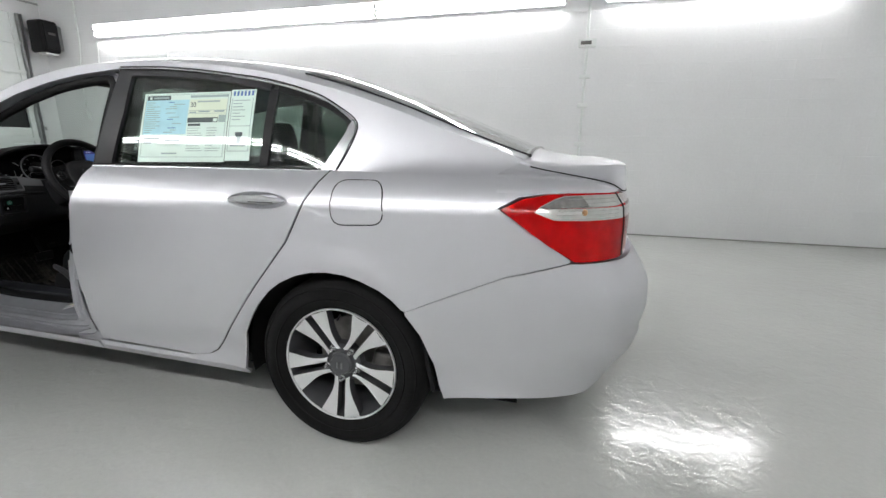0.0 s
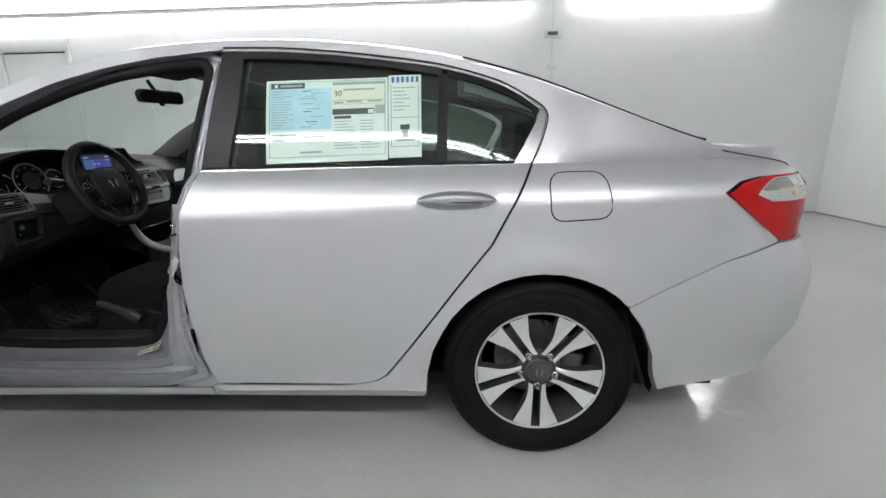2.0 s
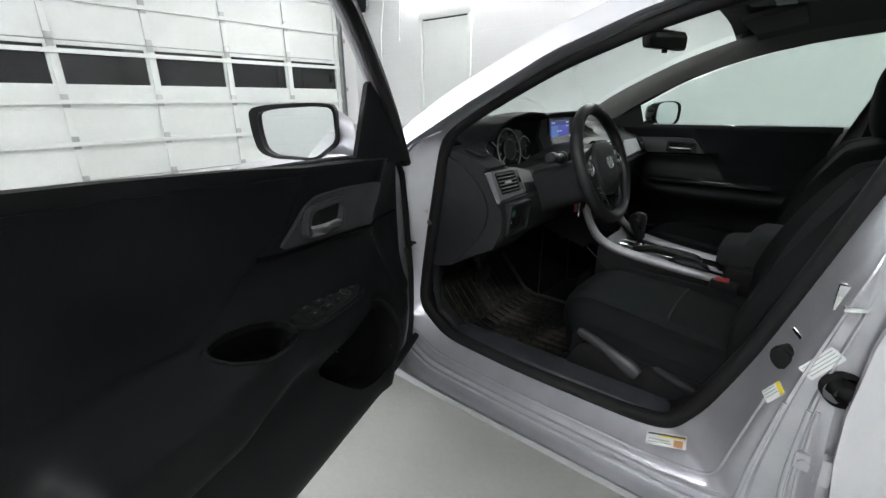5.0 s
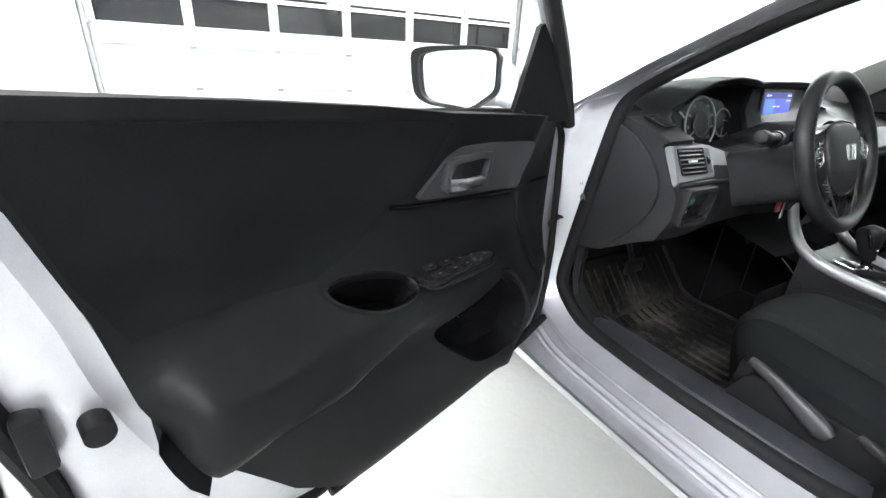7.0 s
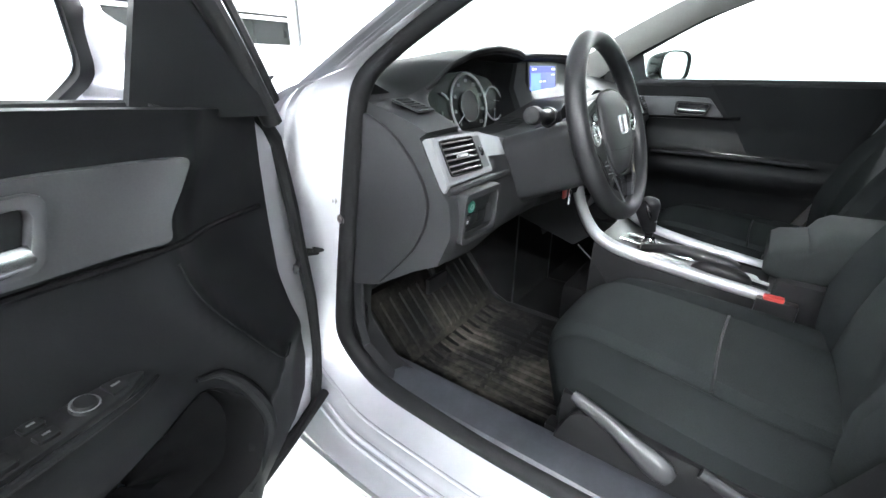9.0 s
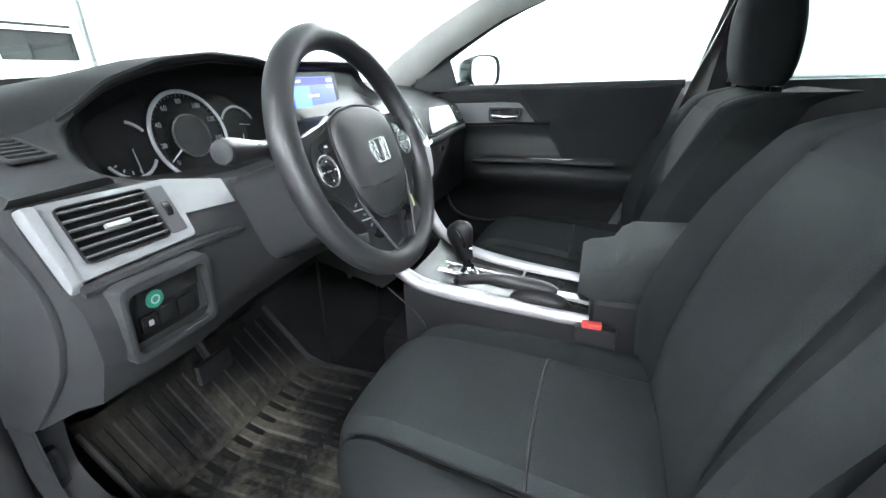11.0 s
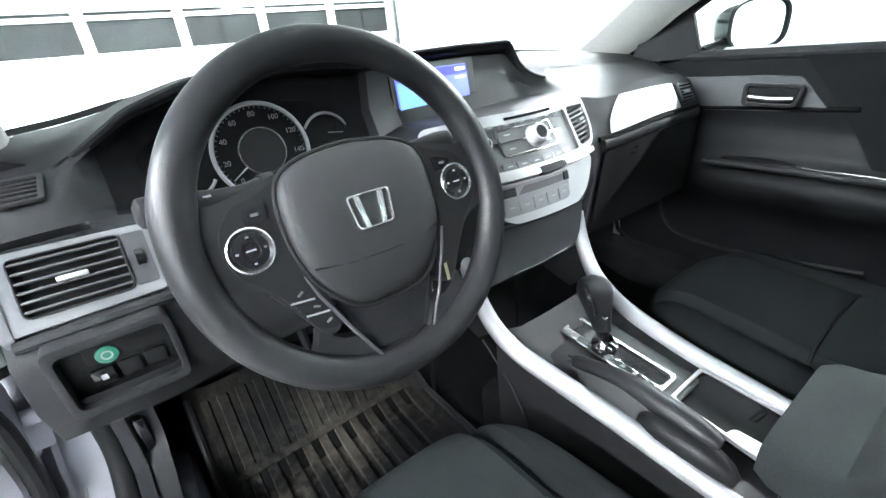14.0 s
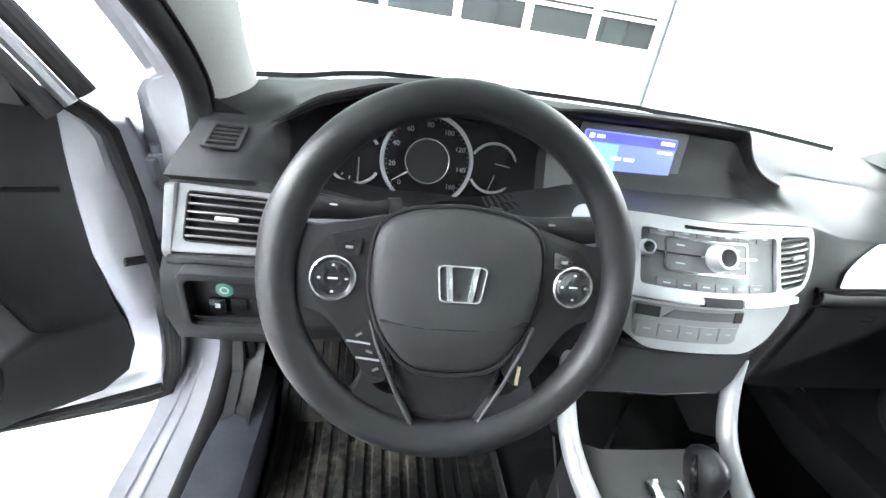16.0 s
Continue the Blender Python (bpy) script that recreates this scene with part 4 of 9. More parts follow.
BUMPER = [(x + 0.0008, z - 0.0022) for x, z in BUMPER_LINE] + [(0.80, 0.731), (0.90, 0.731)]
sb = S(BUMPER)
end = float(_run[-1]) - 0.001
bumper_poly = sb + [(CORNER + 0.12, 0.731), (end, 0.731), (end, 0.24), (CORNER, 0.25), (along(0.8), 0.262), (along(0.6), 0.268), (along(0.39), 0.264), (along(0.372), 0.31), (along(0.355), 0.39), (along(0.31), 0.488), (along(0.262), 0.556)]


def tail(s, z):
    p = flank(s, z)
    t = max(0.0, min(1.0, (s - 0.55) / 0.6))
    bulge = 0.088 * t * (math.exp(-((z - 0.60) / 0.10) ** 2) if z > 0.60 else math.exp(-((0.60 - z) / 0.29) ** 4))
    bulge -= 0.010 * t * math.exp(-((z - 0.47) / 0.03) ** 2)
    tuck = 0.06 * t * max(0.0, (0.42 - z) / 0.2) ** 1.6
    out = Vector((0.6 + t, -(1.2 - t) * 0.6, 0)).normalized()
    return p + out * (bulge - tuck)


bum = panel(bumper_poly, tail, 0.03, fold=0.03)
part("rear_bumper", join(bum, mirrored(bum)), PAINT, car, "silver rear bumper with a rounded corner")


def lamp_face(depth):
    def at(s, z):
        p = flank(s, z)
        bow = 0.012 * math.exp(-((z - 0.85) / 0.07) ** 2)
        return p + Vector((0.3, -0.95, 0)) * (bow + depth)
    return at


lens_red = S([(0.552, 0.902), (0.617, 0.930), (0.690, 0.943), (0.75, 0.947), (0.85, 0.947)]) + [(CORNER + 0.21, 0.940), (CORNER + 0.21, 0.77), (CORNER + 0.19, 0.737), (along(0.80), 0.735), (along(0.775), 0.739), (along(0.70), 0.79), (along(0.62), 0.85)]
lens_clear = S([(0.715, 0.931), (0.745, 0.940), (0.85, 0.942)]) + [(CORNER + 0.21, 0.936), (CORNER + 0.22, 0.868)] + S([(0.80, 0.868), (0.705, 0.871), (0.645, 0.894), (0.668, 0.910)])
for side in (0, 1):
    for src, mat_, nm, lab in ((lens_red, RED, "tail_lamp", "red tail lamp lens wrapping the rear corner"), (lens_clear, CLEAR_LENS, "lens", "clear upper indicator lens")):
        bm = panel(src, lamp_face(0.002 if nm == "lens" else 0.0), 0.02, fold=0.02)
        bm = mirrored(bm) if side else bm
        if nm == "tail_lamp":
            holder = part(nm, bm, mat_, car, lab)
        else:
            part(nm, bm, mat_, holder, lab)
    shade_ = panel(S([(0.668, 0.909), (0.715, 0.9295), (0.745, 0.938), (0.80, 0.940), (0.815, 0.912), (0.70, 0.906)]), lamp_face(0.0045), 0.02, fold=0.004)
    part("reflector", mirrored(shade_) if side else shade_, LENS_GREY, holder, "grey upper part of the clear lens")
    lid_gap = sweep([lamp_face(0.004)(CORNER + 0.025 + 0.02 * v, 0.945 - 0.205 * v) for v in np.linspace(0, 1, 12)], 0.0022, 6)
    part("lamp_joint", mirrored(lid_gap) if side else lid_gap, RUBBER, holder, "dark gap between the two halves of the lamp")
    bulb = B()
    bmesh.ops.create_uvsphere(bulb, u_segments=14, v_segments=10, radius=0.008)
    bulb.transform(Matrix.Translation(flank(along(0.80), 0.893) + Vector((0.002, -0.012, 0))) @ Matrix.Diagonal((1.1, 0.7, 1.3, 1)))
    part("bulb", mirrored(bulb) if side else bulb, AMBER, holder, "amber bulb behind the lens")
    ribs = B()
    for k in range(6):
        z = 0.876 + k * 0.011
        join(ribs, sweep([lamp_face(0.004)(along(x), z) for x in np.linspace(0.70 + 0.01 * k, 0.91, 12)], 0.0012, 5))
    part("reflector_rib", mirrored(ribs) if side else ribs, CLEAR_LENS, holder)

# nose: bonnet, grille and lamps, closed off simply
bonnet = skin([[Vector((x, y, z + 0.0)) for y, z in ((side_point(max(x, -3.3), 0.86).y + (0 if x > -3.3 else (-3.3 - x) * 0.9), zc - 0.08), (0.28, zc - 0.03), (0.45, zc - 0.005), (0.7, zc + 0.01), (CENTRE, zc + 0.015))]
               for x, zc in ((-2.42, 0.985), (-2.6, 0.965), (-2.8, 0.945), (-3.0, 0.92), (-3.2, 0.885), (-3.4, 0.83), (-3.52, 0.775))])
part("bonnet", join(bonnet, mirrored(bonnet)), PAINT, car, "silver bonnet")
front = panel([(along(-3.19), 0.54), (along(-3.32), 0.655), (along(-3.36), 0.70), (float(_run[0]) + 0.001, 0.72), (float(_run[0]) + 0.001, 0.24), (along(-3.2), 0.25), (along(-3.14), 0.28), (along(-3.15), 0.45)], flank, 0.04)
part("front_bumper", join(front, mirrored(front)), PAINT, car)
hl = panel([(along(-3.12), 0.80), (along(-3.3), 0.72), (along(-3.45), 0.71), (along(-3.45), 0.77), (along(-3.3), 0.82)], lambda s, z: flank(s, z) + Vector((-0.003, -0.006, 0)), 0.03)
part("headlamp", hl.copy(), CLEAR_LENS, car)
part("headlamp", mirrored(hl), CLEAR_LENS, car)
hl.free()
front_edge = [(0.16, 0.695), (0.28, 0.745), (0.45, 0.770), (0.70, 0.785), (CENTRE, 0.790)]
nose_rows = []
for y, z in front_edge:
    a, b = Vector((-3.52, y, z)), Vector((float(np.interp(-y, [-p for p in _px[:120, 1]], _px[:120, 0])) + 0.016, y, 0.700))
    nose_rows.append([a, a.lerp(b, 0.35) + Vector((0, 0, 0.018)), a.lerp(b, 0.7) + Vector((-0.004, 0, 0.022)), b])
nose = skin(nose_rows)
part("nose_panel", join(nose, mirrored(nose)), PAINT, car, "silver panel between the bonnet and the front bumper")
part("grille", box(-3.714, -3.64, CENTRE - 0.30, CENTRE + 0.30, 0.56, 0.69, 0.015), BLACK_GLOSS, car, "dark grille in the front bumper")
part("underbody", join(box(-3.3, 0.62, 0.14, 2 * CENTRE - 0.14, 0.22, 0.262), box(0.62, 0.84, 0.36, 2 * CENTRE - 0.36, 0.27, 0.30), box(-3.36, -2.32, 0.32, 2 * CENTRE - 0.32, 0.24, 0.76)), BLACK, car, "black underside and engine bay block")


# ---- wheels ----
def wheel_meshes():
    n = 96
    R = 0.322
    prof = [(0.205, 0.012), (0.212, 0.004), (0.222, 0.0), (0.24, -0.010), (0.265, -0.017), (0.285, -0.016), (0.30, -0.008), (0.312, 0.004), (0.318, 0.020), (0.3215, 0.042), (R, 0.07), (R, 0.15), (0.318, 0.195), (0.30, 0.22), (0.25, 0.225), (0.205, 0.20)]
    tyre = lathe(prof, n)
    ringed = join(tyre, lathe([(0.246, -0.0135), (0.249, -0.0165), (0.252, -0.0145)], n), lathe([(0.288, -0.0165), (0.291, -0.0185), (0.294, -0.0135)], n))
    lip = lathe([(0.213, 0.006), (0.2145, -0.002), (0.2125, -0.0055), (0.2095, -0.005), (0.207, 0.000)], n)
    barrel = lathe([(0.213, 0.007), (0.208, 0.001), (0.204, 0.010), (0.198, 0.03), (0.19, 0.05), (0.186, 0.12), (0.19, 0.19)], n)
    disc = lathe([(0.0, 0.115), (0.14, 0.115), (0.14, 0.135), (0.0, 0.135)], 48)
    caliper = box(0.085, 0.165, -0.06, 0.06, 0.08, 0.15, 0.02, 3, Matrix.Rotation(radians(12), 4, "Z"))
    spokes_face, spokes_side = B(), B()
    # five pairs of blades that widen outwards, with a slot between each pair
    for k in range(5):
        base = radians(90 + 72 * k)
        for sgn in (-1, 1):
            def edge(r, off):
                a = base + off
                return r * math.cos(a), r * math.sin(a)
            inner, outer = [], []
            rs = np.linspace(0.058, 0.207, 13)
            for r in rs:
                t = (r - 0.052) / 0.154
                lo = sgn * math.asin((0.0125 + 0.0030 * t + 0.0025 * math.exp(-((r - 0.062) / 0.012) ** 2)) / r)
                hi = sgn * math.asin(float(np.interp(r, (0.05, 0.07, 0.09, 0.11, 0.13, 0.15, 0.17, 0.19, 0.206), (0.030, 0.029, 0.0305, 0.0345, 0.041, 0.0500, 0.060, 0.0695, 0.077))) / r)
                inner.append(edge(r, lo))
                outer.append(edge(r, hi))
            top = lambda r: 0.010 - 0.016 * ((r - 0.05) / 0.156) ** 1.2 + 0.006
            ri = [[Vector((*inner[i], top(rs[i]))) for i in range(13)], [Vector((*outer[i], top(rs[i]) + 0.002)) for i in range(13)]]
            join(spokes_face, skin([[p + Vector((0, 0, -0.0006)) for p in ri[0]], [a.lerp(b, 0.5) + Vector((0, 0, -0.004)) for a, b in zip(*ri)], [p + Vector((0, 0, -0.0006)) for p in ri[1]]]))
            low = [[p + Vector((0, 0, 0.035)) for p in ri[0]], [p + Vector((0, 0, 0.035)) for p in ri[1]]]
            join(spokes_side, skin([low[0], ri[0]]), skin([ri[1], low[1]]), skin([low[1], low[0]]))
    hub = lathe([(0.0, 0.006), (0.040, 0.006), (0.044, 0.009), (0.046, 0.020), (0.072, 0.024), (0.078, 0.05)], 40)
    cap = lathe([(0.0, -0.003), (0.026, -0.002), (0.035, 0.0), (0.039, 0.007)], 36)
    emblem = join(box(-0.011, -0.006, -0.011, 0.011, -0.0062, -0.003), box(0.006, 0.011, -0.011, 0.011, -0.0062, -0.003))
    nuts = []
    for k in range(5):
        a = radians(90 + 72 * k)
        m = Matrix.Translation((0.060 * math.cos(a), 0.060 * math.sin(a), 0.002))
        nuts.append((join(lathe([(0.0, -0.0085), (0.004, -0.0075), (0.0068, -0.004), (0.0078, 0.002), (0.0085, 0.014)], 12, m), lathe([(0.0085, 0.012), (0.0115, 0.014), (0.012, 0.022)], 16, m))))
    valve = cyl((0.0, -0.188, 0.01), (0.0, -0.178, -0.012), 0.004, n=8)
    return dict(tyre=ringed, rim=barrel, rim_lip=lip, spoke_face=spokes_face, spoke_side=spokes_side, brake_disc=disc, caliper=caliper, hub=hub, centre_cap=cap, emblem=emblem, valve=valve), nuts


WHEEL_PARTS, WHEEL_NUTS = wheel_meshes()
WHEEL_MATS = dict(tyre=TYRE, rim=ALLOY_DARK, rim_lip=ALLOY, spoke_face=ALLOY, spoke_side=ALLOY_DARK, brake_disc=BRAKE, caliper=BRAKE, hub=ALLOY_DARK, centre_cap=ALLOY_DARK, emblem=RING, valve=BLACK)
WHEEL_LABEL = dict(tyre="black road tyre with a lined sidewall", rim="dark grey alloy barrel of the rim", rim_lip="thin machined rim lip", spoke_face="bright machined spoke faces", spoke_side="dark grey painted spoke sides")
_made = {}


def wheel(hub_at, right):
    # wheel axis: its own z points into the car
    turn = Matrix.Rotation(radians(-90), 4, "X") if not right else Matrix.Rotation(radians(90), 4, "X")
    m = Matrix.Translation(hub_at) @ turn @ Matrix.Rotation(radians(2 if not right else 30), 4, "Z")
    head = None
    for nm in ("tyre", "rim", "rim_lip", "spoke_face", "spoke_side", "brake_disc", "caliper", "hub", "centre_cap", "emblem", "valve"):
        if nm not in _made:
            ob = part(nm, WHEEL_PARTS[nm], WHEEL_MATS[nm], None, WHEEL_LABEL.get(nm, ""), sharp=40)
            _made[nm] = ob.data
            bpy.data.objects.remove(ob)
        if nm == "tyre":
            head = new("wheel", _made[nm])
            head.parent = car
            head.matrix_parent_inverse = car.matrix_basis.inverted()
            head.matrix_basis = m
            head["label"] = "black tyre on a two-tone split-spoke alloy wheel"
            continue
        ob = new(nm, _made[nm])
        ob.parent = head
        if nm in WHEEL_LABEL:
            ob["label"] = WHEEL_LABEL[nm]
    for k, b in enumerate(WHEEL_NUTS):
        key = "nut%d" % k
        if key not in _made:
            ob = part("wheel_nut", b, BADGE, None)
            _made[key] = ob.data
            bpy.data.objects.remove(ob)
        ob = new("wheel_nut", _made[key])
        ob.parent = head


for x in (0.0, -2.775):
    wheel((x, 0.045, 0.321), False)
    wheel((x, 2 * CENTRE - 0.045, 0.321), True)
def arch_row(cx, y, a0, a1):
    return [Vector((cx + 0.385 * math.cos(a), y, 0.31 + 0.375 * math.sin(a))) for a in np.linspace(radians(a0), radians(a1), 30)]


for cx in (0.0, -2.775):
    for outer_y, inner_y in ((0.065, 0.36), (2 * CENTRE - 0.065, 2 * CENTRE - 0.36)):
        low = 20 if cx == 0.0 else -12          # behind the rear wheels the liner is only a narrow strip
        well = skin([arch_row(cx, outer_y, low, 192), arch_row(cx, inner_y, low, 192)])
        wall = [*arch_row(cx, inner_y, low, 192)] + [Vector((cx + dx, inner_y, z)) for dx, z in ((-0.2, 0.10), (0.18, 0.10), (0.25, 0.30))]
        well.faces.new([well.verts.new(p) for p in wall])
        if low > 0:
            join(well, skin([arch_row(cx, outer_y, -12, low), arch_row(cx, outer_y + (0.09 if outer_y < 1 else -0.09), -12, low)]))
        part("wheel_well", well, BLACK, car, "black wheel arch liner")
flap = slab(rounded([(-0.03, 0.0), (0.05, 0.0), (0.10, 0.20), (0.03, 0.28)], 0.02), 0.012, frame_matrix((0.335, 0.075, 0.262), (-0.3, 1, 0), (-0.25, 0, 1)))
part("arch_liner_edge", flap, BLACK, car)


# ---- front door opening: painted jamb, rubber seal, sill ----
OUTER = [(-2.216, 0.955), (-1.989, 1.092), (-1.774, 1.207), (-1.58, 1.278), (-1.4, 1.321), (-1.231, 1.347), (-1.06, 1.362), (-1.014, 1.350), (-1.045, 1.18), (-1.08, 0.99), (-1.122, 0.872), (-1.150, 0.64), (-1.139, 0.45),
         (-1.105, 0.30), (-1.30, 0.278), (-1.783, 0.280), (-2.08, 0.286), (-2.27, 0.345), (-2.335, 0.60), (-2.30, 0.80)]
INNER = [(-2.093, 1.010), (-1.986, 1.081), (-1.772, 1.192), (-1.572, 1.262), (-1.392, 1.306), (-1.225, 1.327), (-1.098, 1.338), (-1.067, 1.312), (-1.105, 1.17), (-1.160, 0.98), (-1.19, 0.88), (-1.27, 0.624), (-1.336, 0.463),
         (-1.391, 0.377), (-1.472, 0.362), (-1.783, 0.357), (-2.065, 0.371), (-2.180, 0.452), (-2.160, 0.605), (-2.127, 0.803)]
INNER_Y = [0.210, 0.225, 0.246, 0.255, 0.256, 0.254, 0.262, 0.255, 0.22, 0.19, 0.185, 0.185, 0.185, 0.185, 0.185, 0.185, 0.185, 0.19, 0.195, 0.20]
# how the jamb steps inwards at each of those places: depth of the middle ledge
LEDGE = [0.03, 0.02, 0.02, 0.02, 0.02, 0.02, 0.02, 0.02, 0.03, 0.03, 0.03, 0.03, 0.03, 0.03, 0.045, 0.05, 0.05, 0.07, 0.10, 0.09]


def outer_point(x, z):
    return cabin(x, z) if z > 0.99 else flank(x, z)


def jamb():
    inn_y = INNER_Y
    # the inner line follows the outer one place by place
    dense_o, dense_i = [], []
    for a in range(len(OUTER)):
        b = (a + 1) % len(OUTER)
        for j in range(8):
            t = j / 8
            dense_o.append(Vector(OUTER[a]).lerp(Vector(OUTER[b]), t))
            dense_i.append((Vector(INNER[a]).lerp(Vector(INNER[b]), t), inn_y[a] + (inn_y[b] - inn_y[a]) * t, LEDGE[a] + (LEDGE[b] - LEDGE[a]) * t))

    def soften(pts, times=3):
        for _ in range(times):
            pts = [pts[i - 1] * 0.25 + pts[i] * 0.5 + pts[(i + 1) % len(pts)] * 0.25 for i in range(len(pts))]
        return pts

    lo = soften(dense_o, 4)
    li = soften([Vector((p.x, p.y, y)) for p, y, d in dense_i], 6)
    ld = soften([Vector((d, 0)) for p, y, d in dense_i], 6)
    STEPS = ((0.0, 0.0, 0.0), (0.07, 0.5, 0.0), (0.13, 0.95, 0.0), (0.17, 1.0, 0.0), (0.19, 1.0, -0.006), (0.22, 1.0, -0.006), (0.24, 1.0, 0.002), (0.40, 1.0, 0.006), (0.43, 1.0, -0.002), (0.47, 1.0, -0.001), (0.50, 1.0, 0.010), (0.54, 1.0, 0.012))
    rows = [[] for _ in range(len(STEPS) + 3)]
    seal = []
    for p, q, d in zip(lo, li, ld):
        a = outer_point(p.x, p.y)
        b = Vector((q.x, q.z, q.y))
        step = d.x
        behind = ramp(p.x, -1.20, -1.165) * (1 - ramp(p.y, 0.93, 0.985)) * ramp(p.y, 0.52, 0.66)      # the pillar starts recessed behind the rear door
        for row, (k, share_, bead) in zip(rows, STEPS):
            m_ = a.lerp(b, k)
            share_ = max(share_, 1.1 * behind)
            row.append(Vector((m_.x, a.y + 0.002 + step * share_ + bead, m_.z)))
        m4 = a.lerp(b, 0.62)
        rows[-3].append(Vector((m4.x, a.y + step + 0.3 * (b.y - a.y - step), m4.z)))
        m5 = a.lerp(b, 0.92)
        rows[-2].append(Vector((m5.x, b.y - 0.012, m5.z)))
        rows[-1].append(Vector((b.x, b.y - 0.002, b.z)))
        seal.append(b)
    bm = skin(rows, closed_v=True)
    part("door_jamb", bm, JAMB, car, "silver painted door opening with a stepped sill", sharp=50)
    for r_, rad in ((2, 0.0035), (5, 0.0045), (9, 0.004), (12, 0.004)):
        line_ = rows[r_]
        low_ = [i for i, p in enumerate(line_) if p.z < 0.62 and p.x > -2.2]
        part("sill_bead", sweep([line_[i] for i in low_], rad, 8, up=(0, 1, 0)), JAMB, car, "pressed bead along the sill")
    part("door_seal", sweep(seal, 0.019, 12, closed=True, up=(0, 1, 0)), RUBBER, car, "black rubber door seal")
    # inner trim behind the seal
    trim = skin([[p + Vector((0, 0.004, 0)) for p in seal], [p + Vector((0, 0.016, 0)) for p in seal], [p + Vector((0, 0.075 if p.z < 0.98 else 0.024, 0)) + (Vector((-1.63, p.y, 0.85)) - p) * (0.02 if p.z < 0.98 else 0.004) for p in seal]], closed_v=True)
    part("opening_trim", trim, BLACK, car)


jamb()
for z, x in ((0.897, -2.152), (0.780, -2.160), (0.743, -2.142)):
    part("jamb_bolt", join(cyl((x, 0.176, z), (x, 0.20, z), 0.006, n=6), cyl((x, 0.180, z), (x, 0.20, z), 0.010, n=18)), BRAKE, car, "dark bolt in the painted pillar")
for x, y, z, r in ((-1.174, 0.055, 0.363, 0.013), (-1.155, 0.058, 0.487, 0.009)):
    part("jamb_plug", cyl((x, y, z), (x, y + 0.03, z), r, n=18, bevel=0.003), JAMB, car)
part("pillar_grommet", join(cyl((-1.2285, 0.094, 0.666), (-1.20, 0.14, 0.666), 0.018, n=20), cyl((-1.226, 0.098, 0.666), (-1.20, 0.14, 0.666), 0.024, n=22, bevel=0.003)), BLACK, car, "black rubber grommet in the pillar")
part("latch_striker", join(box(-1.185, -1.135, 0.075, 0.095, 0.785, 0.83, 0.004), sweep([(-1.17, 0.085, 0.80), (-1.17, 0.05, 0.80), (-1.15, 0.045, 0.808), (-1.15, 0.085, 0.81)], 0.005, 8)), CHROME, car, "bright steel latch striker")
part("pillar_hinge", join(box(-1.178, -1.125, 0.032, 0.046, 0.500, 0.535, 0.006), box(-1.150, -1.125, 0.022, 0.046, 0.492, 0.545, 0.006), cyl((-1.164, 0.034, 0.517), (-1.164, 0.026, 0.517), 0.009, n=10)), JAMB, car, "painted lower hinge of the rear door")


def sticker(name, m, w, h, base, bars, label):
    p = part(name, slab(rounded([(-w / 2, -h / 2), (w / 2, -h / 2), (w / 2, h / 2), (-w / 2, h / 2)], 0.003), 0.0008, m), base, car, label)
    for mat_, x0, x1, y0, y1 in bars:
        part("print_bar", slab([(x0 * w, y0 * h), (x1 * w, y0 * h), (x1 * w, y1 * h), (x0 * w, y1 * h)], 0.0004, m @ Matrix.Translation((0, 0, 0.0009))), mat_, p)
    return p


sticker("sill_label", frame_matrix((-1.383, 0.132, 0.3665), (0.093, 0.002, 0.030), (0, 0.9, 0.42)), 0.085, 0.034, WHITE_PLASTIC, [(INK, -0.47, 0.47, 0.28, 0.42), (YELLOW, -0.2, 0.47, 0.18, 0.27), (INK_GREY, -0.44, 0.1, -0.1, -0.02), (INK_GREY, -0.44, 0.15, -0.3, -0.22), (AMBER, 0.2, 0.42, -0.42, 0.08)], "small white warning label with a yellow band")
sticker("pillar_label", frame_matrix((-1.179, 0.0492, 0.7005), (0.50, -0.05, 0.86), (-0.85, 0.23, 0.47)), 0.064, 0.025, WHITE_PLASTIC, [(INK_GREY, -0.44, 0.44, 0.30 - 0.2 * k, 0.36 - 0.2 * k) for k in range(4)], "white certification label with grey lines")
sticker("pillar_label", frame_matrix((-1.2265, 0.0675, 0.612), (0.44, -0.22, 0.87), (-0.46, 0.69, 0.55)), 0.044, 0.024, WHITE_PLASTIC, [(YELLOW, 0.26, 0.48, -0.48, 0.48)] + [(INK_GREY, -0.44, 0.2, 0.30 - 0.22 * k, 0.37 - 0.22 * k) for k in range(3)], "white tyre label with a yellow end band")
part("jamb_clip", box(-0.012, 0.012, -0.003, 0.003, -0.002, 0.004, 0.001, m=frame_matrix((-1.214, 0.110, 0.716), (0.6, -0.5, -0.5), (0.4, 0, 0.9))), CHROME, car, "bright clip in the pillar")
part("cable_boot", join(lathe([(0.028, 0.012), (0.030, -0.006), (0.024, -0.010), (0.018, -0.004), (0.016, 0.02)], 28, frame_matrix((-1.146, 0.046, 0.668), (0.9, 0.2, 0.2), (0, 0, 1))), cyl((-1.146, 0.05, 0.668), (-1.120, 0.04, 0.668), 0.018, n=20)), RUBBER, car, "black rubber cable boot in the rear door gap")


# ---- the open front door, built closed and then swung out ----
HINGE, SWING = Vector((-2.25, 0.07, 0)), 72.0
DM = Matrix.Translation(HINGE) @ Matrix.Rotation(radians(-SWING), 4, "Z")
MM = Matrix.Translation((-2.160, -0.241, 0)) @ Matrix.Rotation(radians(-51), 4, "Z")   # the folding mirror has its own pivot


